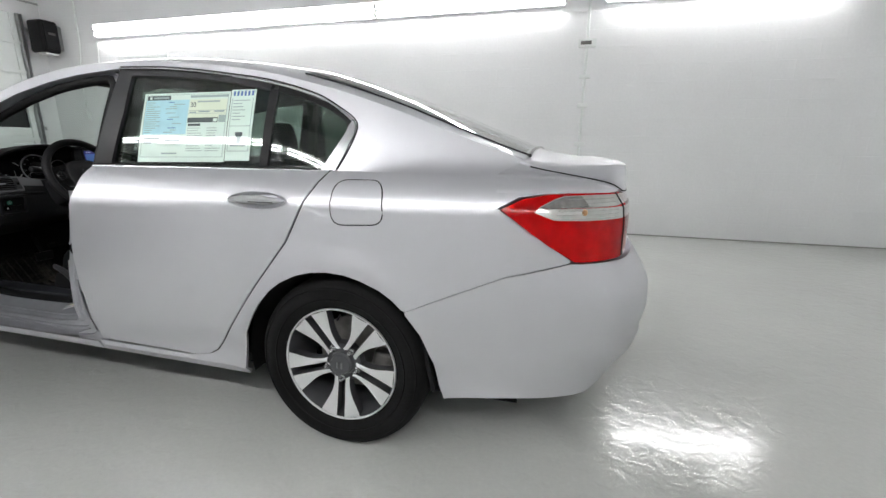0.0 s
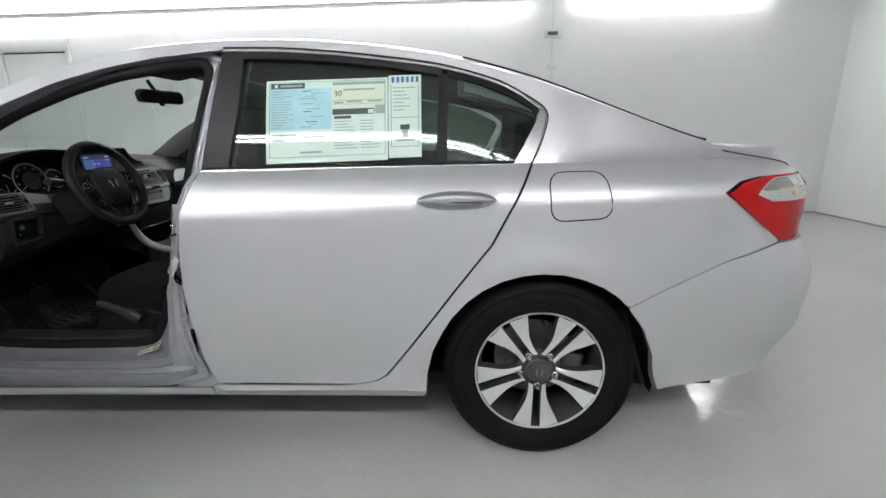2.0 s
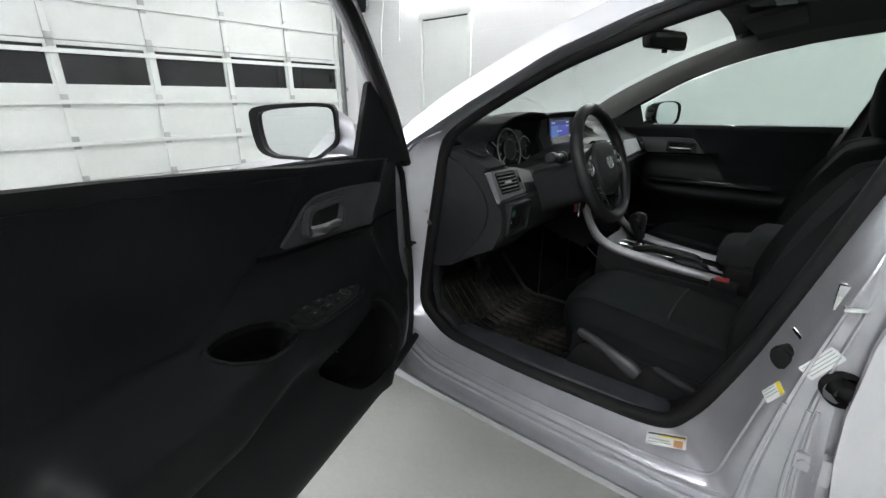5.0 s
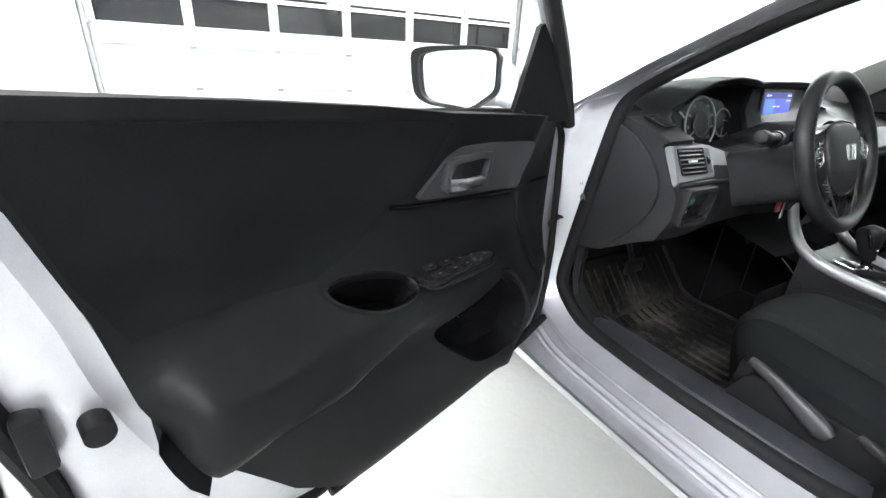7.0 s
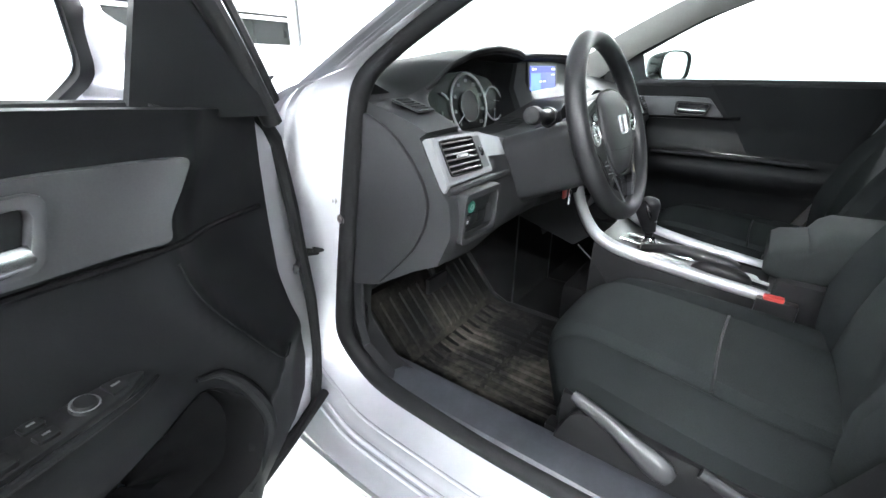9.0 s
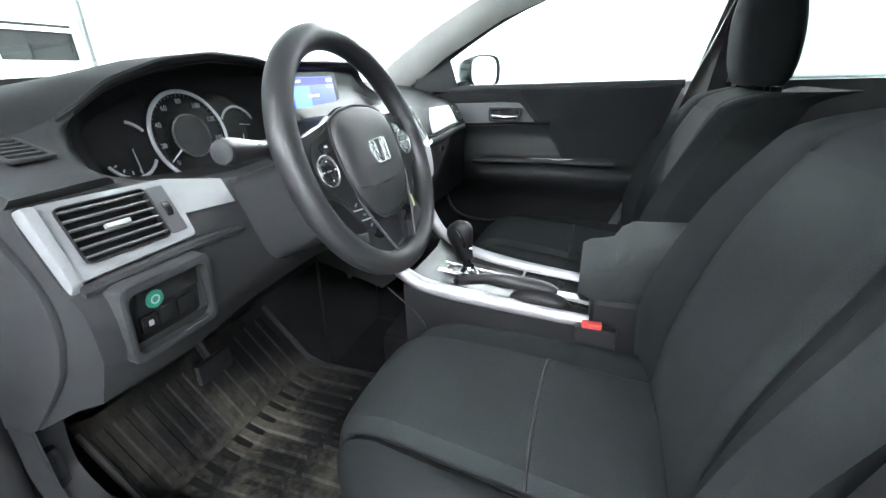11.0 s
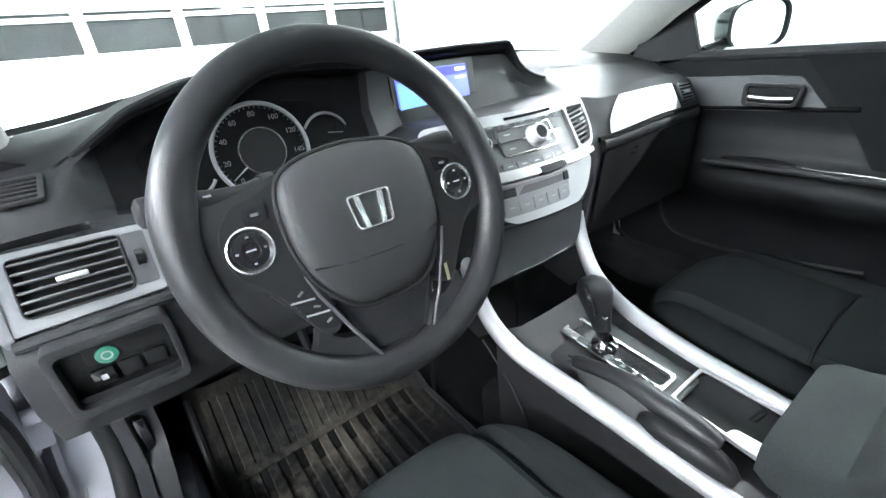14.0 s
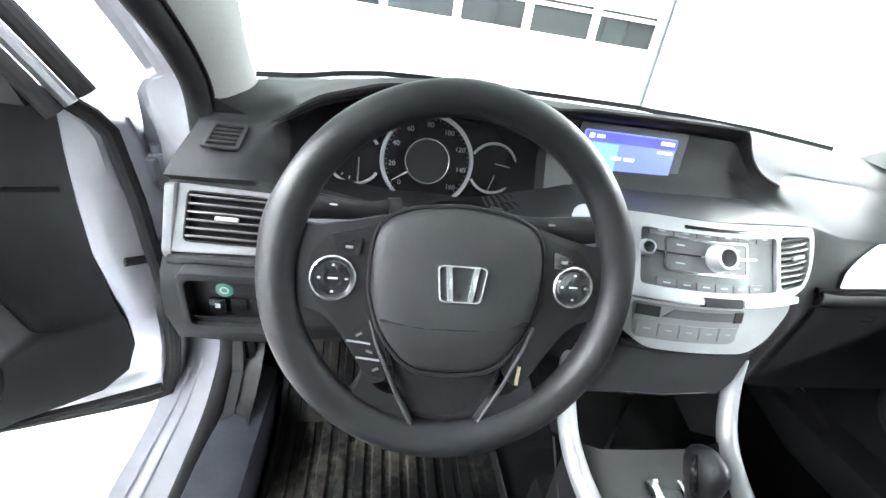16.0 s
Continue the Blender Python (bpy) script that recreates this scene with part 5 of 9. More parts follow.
def swung(bm):
    bm.transform(DM)
    return bm


def set_out(bm):
    bm.transform(MM)
    return bm


def DV(u, w, z):
    return DM @ Vector((u, w, z))


SKIN_EDGE = [(0.0, 0.33), (-0.02, 0.60), (0.0, 0.80), (0.03, 0.94), (0.1, 0.965), (0.4, 0.98), (0.8, 0.985), (1.19, 0.99), (1.165, 0.87), (1.135, 0.64), (1.15, 0.45), (1.165, 0.345), (0.9, 0.325), (0.2, 0.325)]
door = part("front_door", swung(panel(SKIN_EDGE, lambda u, z: flank(-2.25 + u, z) - HINGE, 0.045, fold=0.045)), PAINT, car, "open front door with black inner trim")
TRIM_EDGE = [(0.088, 0.455), (0.072, 0.51), (0.076, 0.57), (0.090, 0.63), (0.104, 0.71), (0.108, 0.80), (0.108, 0.89), (0.104, 0.968), (0.345, 0.988), (0.536, 1.0), (0.672, 1.015), (0.85, 1.028), (1.09, 1.04), (1.05, 0.947), (1.02, 0.825), (1.005, 0.726), (0.979, 0.646), (0.941, 0.578),
             (0.849, 0.456), (0.754, 0.386), (0.58, 0.392), (0.40, 0.40), (0.226, 0.408), (0.135, 0.418)]


def round_about(poly, n=120, c=(0.55, 0.66)):
    """The outline's points at even angles about c."""
    out = []
    for k in range(n):
        a = 2 * math.pi * k / n
        d = (math.cos(a), math.sin(a))
        best = 0.0
        for i in range(len(poly)):
            p, q = poly[i - 1], poly[i]
            ex, ez = q[0] - p[0], q[1] - p[1]
            det = d[0] * -ez + ex * d[1]
            if abs(det) < 1e-9:
                continue
            t = ((p[0] - c[0]) * -ez + ex * (p[1] - c[1])) / det
            u = (d[0] * (p[1] - c[1]) - d[1] * (p[0] - c[0])) / det
            if t > 0 and -1e-6 <= u <= 1 + 1e-6:
                best = max(best, t)
        out.append((c[0] + d[0] * best, c[1] + d[1] * best))
    return out


arm_top = table([(0.1, 0.65), (0.377, 0.688), (0.45, 0.706), (0.53, 0.718), (0.62, 0.732), (0.70, 0.748), (0.78, 0.756), (0.88, 0.752), (0.95, 0.742), (1.1, 0.73)], 0.02)
ring_o = [flank(-2.25 + u, z) - HINGE for u, z in round_about(SKIN_EDGE)]
ring_t = [Vector((u, 0.143 - 0.026 * ramp(0.25 - u, 0.0, 0.13), z)) for u, z in round_about(TRIM_EDGE)]


def between(k, w):
    return [Vector((p.x + (q.x - p.x) * k, w, p.z + (q.z - p.z) * k)) for p, q in zip(ring_o, ring_t)]


edge_rows = [[p + Vector((0, 0.003, 0)) for p in ring_o], between(0.04, 0.0), between(0.10, 0.045), between(0.20, 0.080), between(0.30, 0.098), between(0.44, 0.103), between(0.50, 0.109), between(0.82, 0.115), ring_t, [Vector((0.55 + (q.x - 0.55) * 0.9, q.y - 0.04, 0.66 + (q.z - 0.66) * 0.9)) for q in ring_t]]
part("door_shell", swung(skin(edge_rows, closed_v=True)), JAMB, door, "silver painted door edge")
part("door_edge_seal", swung(sweep(between(0.27, 0.101), 0.014, 10, closed=True, up=(0, 1, 0))), RUBBER, door, "black rubber seal round the door edge")
part("latch", swung(join(cyl((1.04, 0.1435, 0.700), (1.04, 0.11, 0.700), 0.015, n=18, bevel=0.002), box(1.075, 1.10, 0.09, 0.128, 0.67, 0.74, 0.006))), BLACK, door, "black door latch")


scallop = table([(0.38, 0.30), (0.48, 0.286), (0.53, 0.268), (0.562, 0.240), (0.588, 0.192), (0.604, 0.188), (0.654, 0.223), (0.721, 0.270), (0.771, 0.298), (0.811, 0.306), (0.84, 0.303), (0.875, 0.303), (0.90, 0.284), (0.93, 0.258), (1.02, 0.235)], 0.006)


def trim_w(u, z):
    """How far the moulded inner trim stands off the hinge line, towards the seat."""
    w = 0.152
    even = ramp(u, 0.13, 0.27)
    w += 0.016 * even * math.exp(-((z - 0.965 - 0.075 * u) / 0.035) ** 2)
    w -= 0.010 * even * math.exp(-((z - 0.83) / 0.05) ** 2)
    up = z - arm_top(u)
    reach = float(np.interp(u, (0.32, 0.384, 0.50, 0.60, 0.70, 0.78), (0.0, 0.18, 0.36, 0.50, 0.82, 1.0))) * (1 - 0.85 * ramp(u, 0.955, 0.995))
    low = -0.066 - 0.040 * ramp(u, 0.6, 0.82)
    soft = 0.006 + 0.002 * ramp(u, 0.60, 0.75)
    shelf = 1 / (1 + math.exp(max(-40.0, min(40.0, up / soft)))) * (1.0 if up > low else math.exp(-((up - low) / 0.03) ** 2))
    w += 0.070 * reach * shelf
    if z < 0.67:
        w += 0.030 * math.exp(-((u - 0.46) / 0.36) ** 6) * math.exp(-((z - 0.50) / 0.12) ** 6)
    away = scallop(z) - u
    w += 0.010 * math.exp(-(away / 0.03) ** 2) * ramp(0.98 - z, 0.0, 0.1)
    w -= 0.034 * min(1.0, max(0.0, away / 0.15)) ** 0.75
    return w


CUP = [(0.692 + 0.078 * math.cos(a), 0.750 + 0.018 * math.cos(a) + 0.019 * math.sin(a)) for a in np.linspace(0, 2 * math.pi, 33)[:-1]]
pocket = rounded([(0.300, 0.640), (0.433, 0.632), (0.575, 0.613), (0.507, 0.545), (0.436, 0.482), (0.36, 0.460), (0.285, 0.474), (0.258, 0.571)], 0.035)
part("door_trim", swung(panel(TRIM_EDGE, lambda u, z: Vector((u, trim_w(u, z), z)), 0.014, fold=-0.02, hole=[pocket, CUP])), TRIM, door, "black moulded inner door trim", sharp=60)
part("trim_insert", swung(panel([(0.527, 0.985), (0.8, 1.005), (1.06, 1.018), (1.025, 0.87), (0.995, 0.795), (0.87, 0.80), (0.785, 0.792), (0.711, 0.820), (0.641, 0.876), (0.574, 0.909), (0.542, 0.954)], lambda u, z: Vector((u, trim_w(u, z) + 0.003, z)), 0.016, fold=-0.008)), DOOR_CLOTH, door, "charcoal cloth insert")
BEZEL = [(0.266, 0.931), (0.41, 0.941), (0.494, 0.942), (0.531, 0.928), (0.598, 0.869), (0.464, 0.854), (0.308, 0.842), (0.310, 0.872), (0.290, 0.899)]
part("handle_panel", swung(panel(rounded(BEZEL, 0.014), lambda u, z: Vector((u, trim_w(u, z) + 0.008, z)), 0.014, fold=-0.016)), PANEL_GREY, door, "dark grey panel round the inner handle")
FRAME = rounded([(0.416, 0.931), (0.536, 0.929), (0.553, 0.876), (0.436, 0.865)], 0.018, 6)
HOLE = rounded([(0.430, 0.921), (0.526, 0.919), (0.540, 0.884), (0.446, 0.875)], 0.014, 6)
fw = trim_w(0.48, 0.90)
fm = DM @ frame_matrix((0, fw + 0.008, 0), (-1, 0, 0), (0, 0, 1))
part("handle_bezel", slab([(-p[0], p[1]) for p in FRAME], 0.014, fm, 0.003, [(-p[0], p[1]) for p in HOLE]), PANEL_GREY, door, "raised dark grey handle surround")
part("handle_recess", slab([(-p[0], p[1]) for p in HOLE], 0.002, fm), BLACK, door)
part("inner_handle", swung(sweep(curve([(0.442, fw + 0.014, 0.880), (0.475, fw + 0.022, 0.883), (0.515, fw + 0.030, 0.887), (0.545, fw + 0.024, 0.889)], 14), 0.0085, 10, flat=1.3)), LEVER, door, "chrome door lever")
part("lock_button", slab(rounded([(-0.526, 0.893), (-0.502, 0.893), (-0.502, 0.917), (-0.526, 0.917)], 0.003), 0.008, fm, 0.002), DASH, door)
# armrest with switches and a pull cup
sm = DM @ frame_matrix((0.494, 0.164, 0.727), (1, 0.05, 0.09), (-0.05, 1, -0.26))
LEAF = rounded([(-0.118, 0.002), (-0.06, -0.022), (0.02, -0.030), (0.092, -0.026), (0.112, -0.008), (0.098, 0.022), (0.03, 0.024), (-0.08, 0.018)], 0.012)
part("switch_panel", slab(LEAF, 0.010, sm @ Matrix.Translation((0, 0, -0.006)), 0.003), BLACK, door, "black leaf-shaped window switch panel")
part("panel_ridge", sweep(curve([sm @ Vector(p) for p in ((-0.125, 0.008, -0.010), (-0.085, 0.023, -0.004), (0.03, 0.030, -0.002), (0.098, 0.029, -0.002), (0.118, 0.008, 0.0))], 24), [0.002 + 0.003 * math.sin(math.pi * (i + 1) / 25) for i in range(24)], 8), TRIM, door, "soft ridge along the armrest edge")
for i, (u, v) in enumerate(((0.070, -0.012), (0.070, 0.012), (0.028, -0.010), (0.028, 0.012))):
    part("window_switch", slab(rounded([(u - 0.014, v - 0.009), (u + 0.014, v - 0.009), (u + 0.014, v + 0.009), (u - 0.014, v + 0.009)], 0.004), 0.008, sm @ Matrix.Translation((0, 0, 0.002)), 0.003), BLACK, door)
    part("switch_mark", slab([(u - 0.004, v - 0.0012), (u + 0.004, v - 0.0012), (u + 0.004, v + 0.0012), (u - 0.004, v + 0.0012)], 0.0006, sm @ Matrix.Translation((0, 0, 0.0102))), DIAL, door)
for u, v in ((-0.012, -0.008), (-0.012, 0.010)):
    part("lock_switch", slab(rounded([(u - 0.009, v - 0.006), (u + 0.009, v - 0.006), (u + 0.009, v + 0.006), (u - 0.009, v + 0.006)], 0.003), 0.006, sm @ Matrix.Translation((0, 0, 0.002)), 0.002), BLACK, door)
    part("switch_mark", slab([(u - 0.003, v - 0.001), (u + 0.003, v - 0.001), (u + 0.003, v + 0.001), (u - 0.003, v + 0.001)], 0.0006, sm @ Matrix.Translation((0, 0, 0.0082))), DIAL, door)
part("mirror_knob", lathe([(0.0, 0.008), (0.009, 0.0075), (0.012, 0.003), (0.013, 0.0)], 20, sm @ Matrix.Translation((-0.050, 0.003, 0.003))), BLACK, door, "round mirror adjuster")
part("switch_mark", lathe([(0.0105, 0.0), (0.0125, 0.0)], 20, sm @ Matrix.Translation((-0.050, 0.003, 0.0078))), DIAL, door)
part("mirror_switch", slab(rounded([(-0.090, -0.006), (-0.072, -0.008), (-0.072, 0.012), (-0.090, 0.010)], 0.003), 0.005, sm @ Matrix.Translation((0, 0, 0.002)), 0.001), BLACK, door)
part("switch_mark", slab([(-0.086, 0.0), (-0.077, 0.0), (-0.077, 0.0024), (-0.086, 0.0024)], 0.0006, sm @ Matrix.Translation((0, 0, 0.0072))), DIAL, door)
def cup_row(k, depth, lift=0.0):
    pts = [Vector((0.692 + (p[0] - 0.692) * k, 0.187 + (trim_w(p[0], p[1]) - 0.187) * k, 0.750 + (p[1] - 0.750) * k)) for p in CUP]
    return [p + Vector((0, -0.5, -0.86)) * depth + Vector((0, lift, lift)) for p in pts]


part("pull_cup", swung(skin([cup_row(1.16, 0.003), cup_row(1.10, 0.0, 0.004), cup_row(1.04, 0.0, 0.005), cup_row(0.99, 0.0, 0.002), cup_row(0.96, 0.008)], closed_v=True)), TRIM, door, "raised rim of the oval pull cup")
# hollow coloured near-black so the cup reads as deep shade
part("cup_bottom", swung(skin([cup_row(0.99, 0.002), cup_row(0.95, 0.02), cup_row(0.92, 0.075), cup_row(0.4, 0.085), cup_row(0.02, 0.085)], closed_v=True)), HOLLOW_SHADE, door, "hollow of the pull cup, shade put into its black")


def pocket_row(k, depth):
    return [Vector((0.41 + (p[0] - 0.41) * k, trim_w(p[0], p[1]) - depth, 0.55 + (p[1] - 0.55) * k)) for p in densify(pocket, 0.014)]


# pocket lining is near-black to carry the shade inside it
part("door_pocket", swung(skin([pocket_row(1.0, -0.002), pocket_row(0.97, 0.004), pocket_row(0.95, 0.06), pocket_row(0.5, 0.085), pocket_row(0.02, 0.085)], closed_v=True)), HOLLOW_SHADE, door, "moulded door pocket, its shade put into the colour")
part("pocket_lip", swung(sweep(curve([(u, trim_w(u, z) + 0.001, z) for u, z in ((0.32, 0.655), (0.285, 0.640), (0.262, 0.60), (0.250, 0.54), (0.266, 0.48), (0.31, 0.455))], 24), [0.003 + 0.009 * math.sin(math.pi * i / 23) for i in range(24)], 10, up=(0, 1, 0))), TRIM, door, "thick front lip of the pocket")
# the first line is a shade-black rod standing for the groove
for line_, rad, mat_ in (([(0.645, 0.866), (0.587, 0.856), (0.464, 0.844), (0.30, 0.833), (0.223, 0.829), (0.125, 0.827)], 0.0042, HOLLOW_SHADE), ([(0.303, 0.811), (0.296, 0.771), (0.268, 0.721), (0.221, 0.654), (0.186, 0.602), (0.14, 0.592)], 0.0016, TRIM)):
    part("trim_crease", swung(sweep(curve([(u, trim_w(u, z) + 0.0005, z) for u, z in line_], 24), rad, 8, up=(0, 1, 0))), mat_, door)
# window frame and the glass run of the door (the glass is wound down)
FR = [Vector(p) for p in ((0.10, 0.145, 0.95), (0.16, 0.152, 1.045), (0.205, 0.158, 1.105), (0.29, 0.163, 1.205), (0.38, 0.172, 1.285), (0.5, 0.178, 1.335), (0.7, 0.182, 1.37), (1.0, 0.182, 1.38), (1.17, 0.178, 1.372), (1.215, 0.168, 1.345), (1.205, 0.13, 1.18), (1.18, 0.10, 0.985))]
frame_line = curve(FR, 60)
part("window_frame", swung(sweep(frame_line, 0.013, 10, flat=1.2, up=(0, 1, 0))), BLACK, door, "black window frame of the open door")
part("frame_flange", swung(sweep([p + Vector((-0.017, -0.016, 0.012)) for p in frame_line], 0.011, 8, up=(0, 1, 0))), JAMB, door, "silver painted flange of the window frame")
part("frame_skin", swung(sweep([p + Vector((-0.032, -0.052, 0.020)) for p in frame_line], 0.012, 8, up=(0, 1, 0))), PAINT, door)
part("frame_seal", swung(sweep([p + Vector((-0.036, -0.028, 0.026)) for p in frame_line], 0.015, 10, up=(0, 1, 0))), RUBBER, door, "black rubber seal along the window frame")
part("bottom_seal", swung(sweep(curve([(0.040, 0.134, 0.400), (0.20, 0.140, 0.385), (0.50, 0.142, 0.372), (0.78, 0.140, 0.368)], 14), 0.010, 8)), RUBBER, door, "black rubber strip along the door's lower edge")
part("mirror_sail", swung(panel([(0.125, 0.962), (0.292, 0.970), (0.244, 1.142), (0.235, 1.148), (0.2, 1.103), (0.155, 1.038)], lambda u, z: Vector((u, 0.160 - 0.28 * (u - 0.133), z)), 0.03, fold=-0.014)), TRIM, door, "triangular black cover behind the mirror")
# outside mirror
MIRROR_EDGE = rounded([(-0.104, 1.092), (-0.06, 1.100), (0.04, 1.104), (0.090, 1.100), (0.093, 1.016), (0.040, 0.977), (-0.060, 0.983), (-0.092, 0.998), (-0.101, 1.04)], 0.016, 5)
GLASS_EDGE = rounded([(-0.087, 1.083), (-0.045, 1.091), (0.04, 1.096), (0.084, 1.093), (0.086, 1.022), (0.036, 0.984), (-0.056, 0.990), (-0.078, 1.004), (-0.085, 1.04)], 0.014, 5)
mid = Vector((0.0, -0.004, 1.040))
rim = [Vector((0.0, y, z)) for y, z in round_about(MIRROR_EDGE, 72, (mid.y, mid.z))]
glass_rim = [Vector((0.0, y, z)) for y, z in round_about(GLASS_EDGE, 72, (mid.y, mid.z))]


def rim_at(scale, dx):
    return [mid + (p - mid) * scale + Vector((dx, 0, 0)) for p in rim]


shell_rows = [rim_at(0.96, -0.002)]
for i in range(1, 9):
    t = i / 8
    shell_rows.append(rim_at(0.985 * math.sqrt(max(0.0, 1 - (t * 0.985) ** 2.4)), -0.018 - 0.10 * t))
part("mirror_housing", set_out(skin(shell_rows, closed_v=True)), PAINT, door, "silver door mirror housing")
part("mirror_rim", set_out(skin([rim_at(0.97, -0.022), rim_at(1.0, -0.020), rim_at(1.005, 0.002), rim_at(0.99, 0.008), [p + Vector((0.006, 0, 0)) for p in glass_rim], [p + Vector((-0.010, 0, 0)) for p in glass_rim]], closed_v=True)), BLACK, door, "black mirror rim")
gl = B()
gl.faces.new([gl.verts.new(p + Vector((0.001 + 0.09 * (p.y - mid.y), 0, 0))) for p in glass_rim])
part("mirror_glass", set_out(gl), MIRROR, door, "door mirror glass")
# the mirror's foot widens from the housing to the door
foot_line = [(MM @ Vector((-0.045, 0.05, 1.042)), 0.056, 0.045), (MM @ Vector((-0.040, 0.085, 1.038)), 0.050, 0.040), (MM @ Vector((-0.032, 0.115, 1.026)), 0.043, 0.036), (DV(0.175, 0.06, 1.010), 0.036, 0.032), (DV(0.185, 0.095, 1.002), 0.032, 0.028)]
rows = []
for c, hz, hx in foot_line:
    rows.append([c + Vector((hx * math.cos(a) * 0.75, hx * math.cos(a) * -0.35, hz * math.copysign(abs(math.sin(a)) ** 0.8, math.sin(a)))) for a in np.linspace(0, 2 * math.pi, 25)[:-1]])
part("mirror_foot", skin(rows, closed_v=True, caps=True), PAINT, door, "silver foot joining the mirror to the door")
part("foot_base", swung(sweep(curve([(0.12, 0.13, 0.972), (0.19, 0.10, 0.975), (0.27, 0.12, 0.975)], 12), 0.012, 10)), BLACK, door, "black base under the mirror foot")
for z in (0.515, 0.828):
    part("door_hinge", join(box(-2.30, -2.235, 0.055, 0.15, z - 0.028, z + 0.028, 0.006), cyl((-2.25, 0.07, z - 0.042), (-2.25, 0.07, z + 0.042), 0.013, n=12), box(-2.262, -2.215, 0.0, 0.075, z - 0.022, z + 0.022, 0.006)), JAMB, car, "painted steel door hinge")
part("check_arm", sweep([(-2.195, 0.160, 0.668), (-2.215, 0.13, 0.668), DV(0.061, 0.12, 0.690)], 0.0055, 8, flat=1.6), BLACK, car, "black door check arm")
part("arm_bolt", cyl((-2.203, 0.150, 0.672), (-2.190, 0.170, 0.672), 0.008, n=12, bevel=0.002), BLACK, car)
part("wiring_gaiter", sweep(curve([(-2.262, 0.165, 0.70), (-2.27, 0.11, 0.70), DV(0.03, 0.10, 0.69)], 10), 0.016, 10), RUBBER, car)


# ---- cabin: floor, dashboard ----
def quad(x0, x1, y0, y1):
    return [(x0, y0), (x1, y0), (x1, y1), (x0, y1)]


part("cabin_floor", join(box(-2.42, 0.25, 0.19, 2 * CENTRE - 0.19, 0.262, 0.285), skin([[Vector((-2.05, y, 0.284)), Vector((-2.25, y, 0.34)), Vector((-2.40, y, 0.52)), Vector((-2.42, y, 0.80))] for y in (0.2, 0.9, 1.67)]),
                       box(-1.9, 0.2, CENTRE - 0.13, CENTRE + 0.13, 0.28, 0.42, 0.03)), CARPET, car, "black carpeted cabin floor")
part("sill_plate", skin([[Vector((x, 0.176, 0.366)), Vector((x, 0.195, 0.382)), Vector((x, 0.25, 0.386)), Vector((x, 0.282, 0.376)), Vector((x, 0.292, 0.34)), Vector((x, 0.295, 0.28))] for x in np.linspace(-2.2, -1.15, 12)]),
     material("scuffed_grey_sill", (0.028, 0.030, 0.035), 0.36, grain=0.12, grain_size=120, stain=0.35, stain_size=16, bump=0.08), car, "scuffed dark grey plastic sill plate")
part("right_sill_plate", mirrored(skin([[Vector((x, 0.17, 0.385)), Vector((x, 0.22, 0.382)), Vector((x, 0.262, 0.372)), Vector((x, 0.27, 0.34)), Vector((x, 0.272, 0.28))] for x in np.linspace(-2.25, -0.5, 12)])), BLACK, car, "black plastic sill plate")
for side in (0, 1):
    kick = skin([[Vector((x, 0.205 + 0.022 * t, z)) for t in (0.0, 0.5, 1.0)] for x, z in ((-1.98, 0.376), (-2.06, 0.385), (-2.13, 0.43), (-2.15, 0.50), (-2.145, 0.60), (-2.14, 0.70))])
    wall_ = skin([[Vector((x, 0.227 + 0.012 * max(0.0, (-2.15 - x) / 0.25), z)) for z in (0.28, 0.38, 0.50, 0.62, 0.75)] for x in (-2.45, -2.35, -2.25, -2.18, -2.14)])
    kick = join(kick, wall_)
    part("kick_panel", mirrored(kick) if side else kick, DASH, car, "charcoal kick panel beside the footwell")
part("foot_rest", box(-2.30, -2.12, 0.245, 0.335, 0.30, 0.34, 0.012, m=Matrix.Translation((0, 0, -0.02)) @ Matrix.Translation((-2.2, 0.3, 0.33)) @ Matrix.Rotation(radians(38), 4, "Y") @ Matrix.Translation((2.2, -0.3, -0.33))), BLACK, car, "black foot rest")
part("release_lever", box(-2.235, -2.150, 0.222, 0.25, 0.440, 0.520, 0.012), BLACK_GLOSS, car, "black bonnet release lever")
part("lever_mark", box(-2.205, -2.175, 0.2185, 0.222, 0.482, 0.490), WHITE_PLASTIC, car)

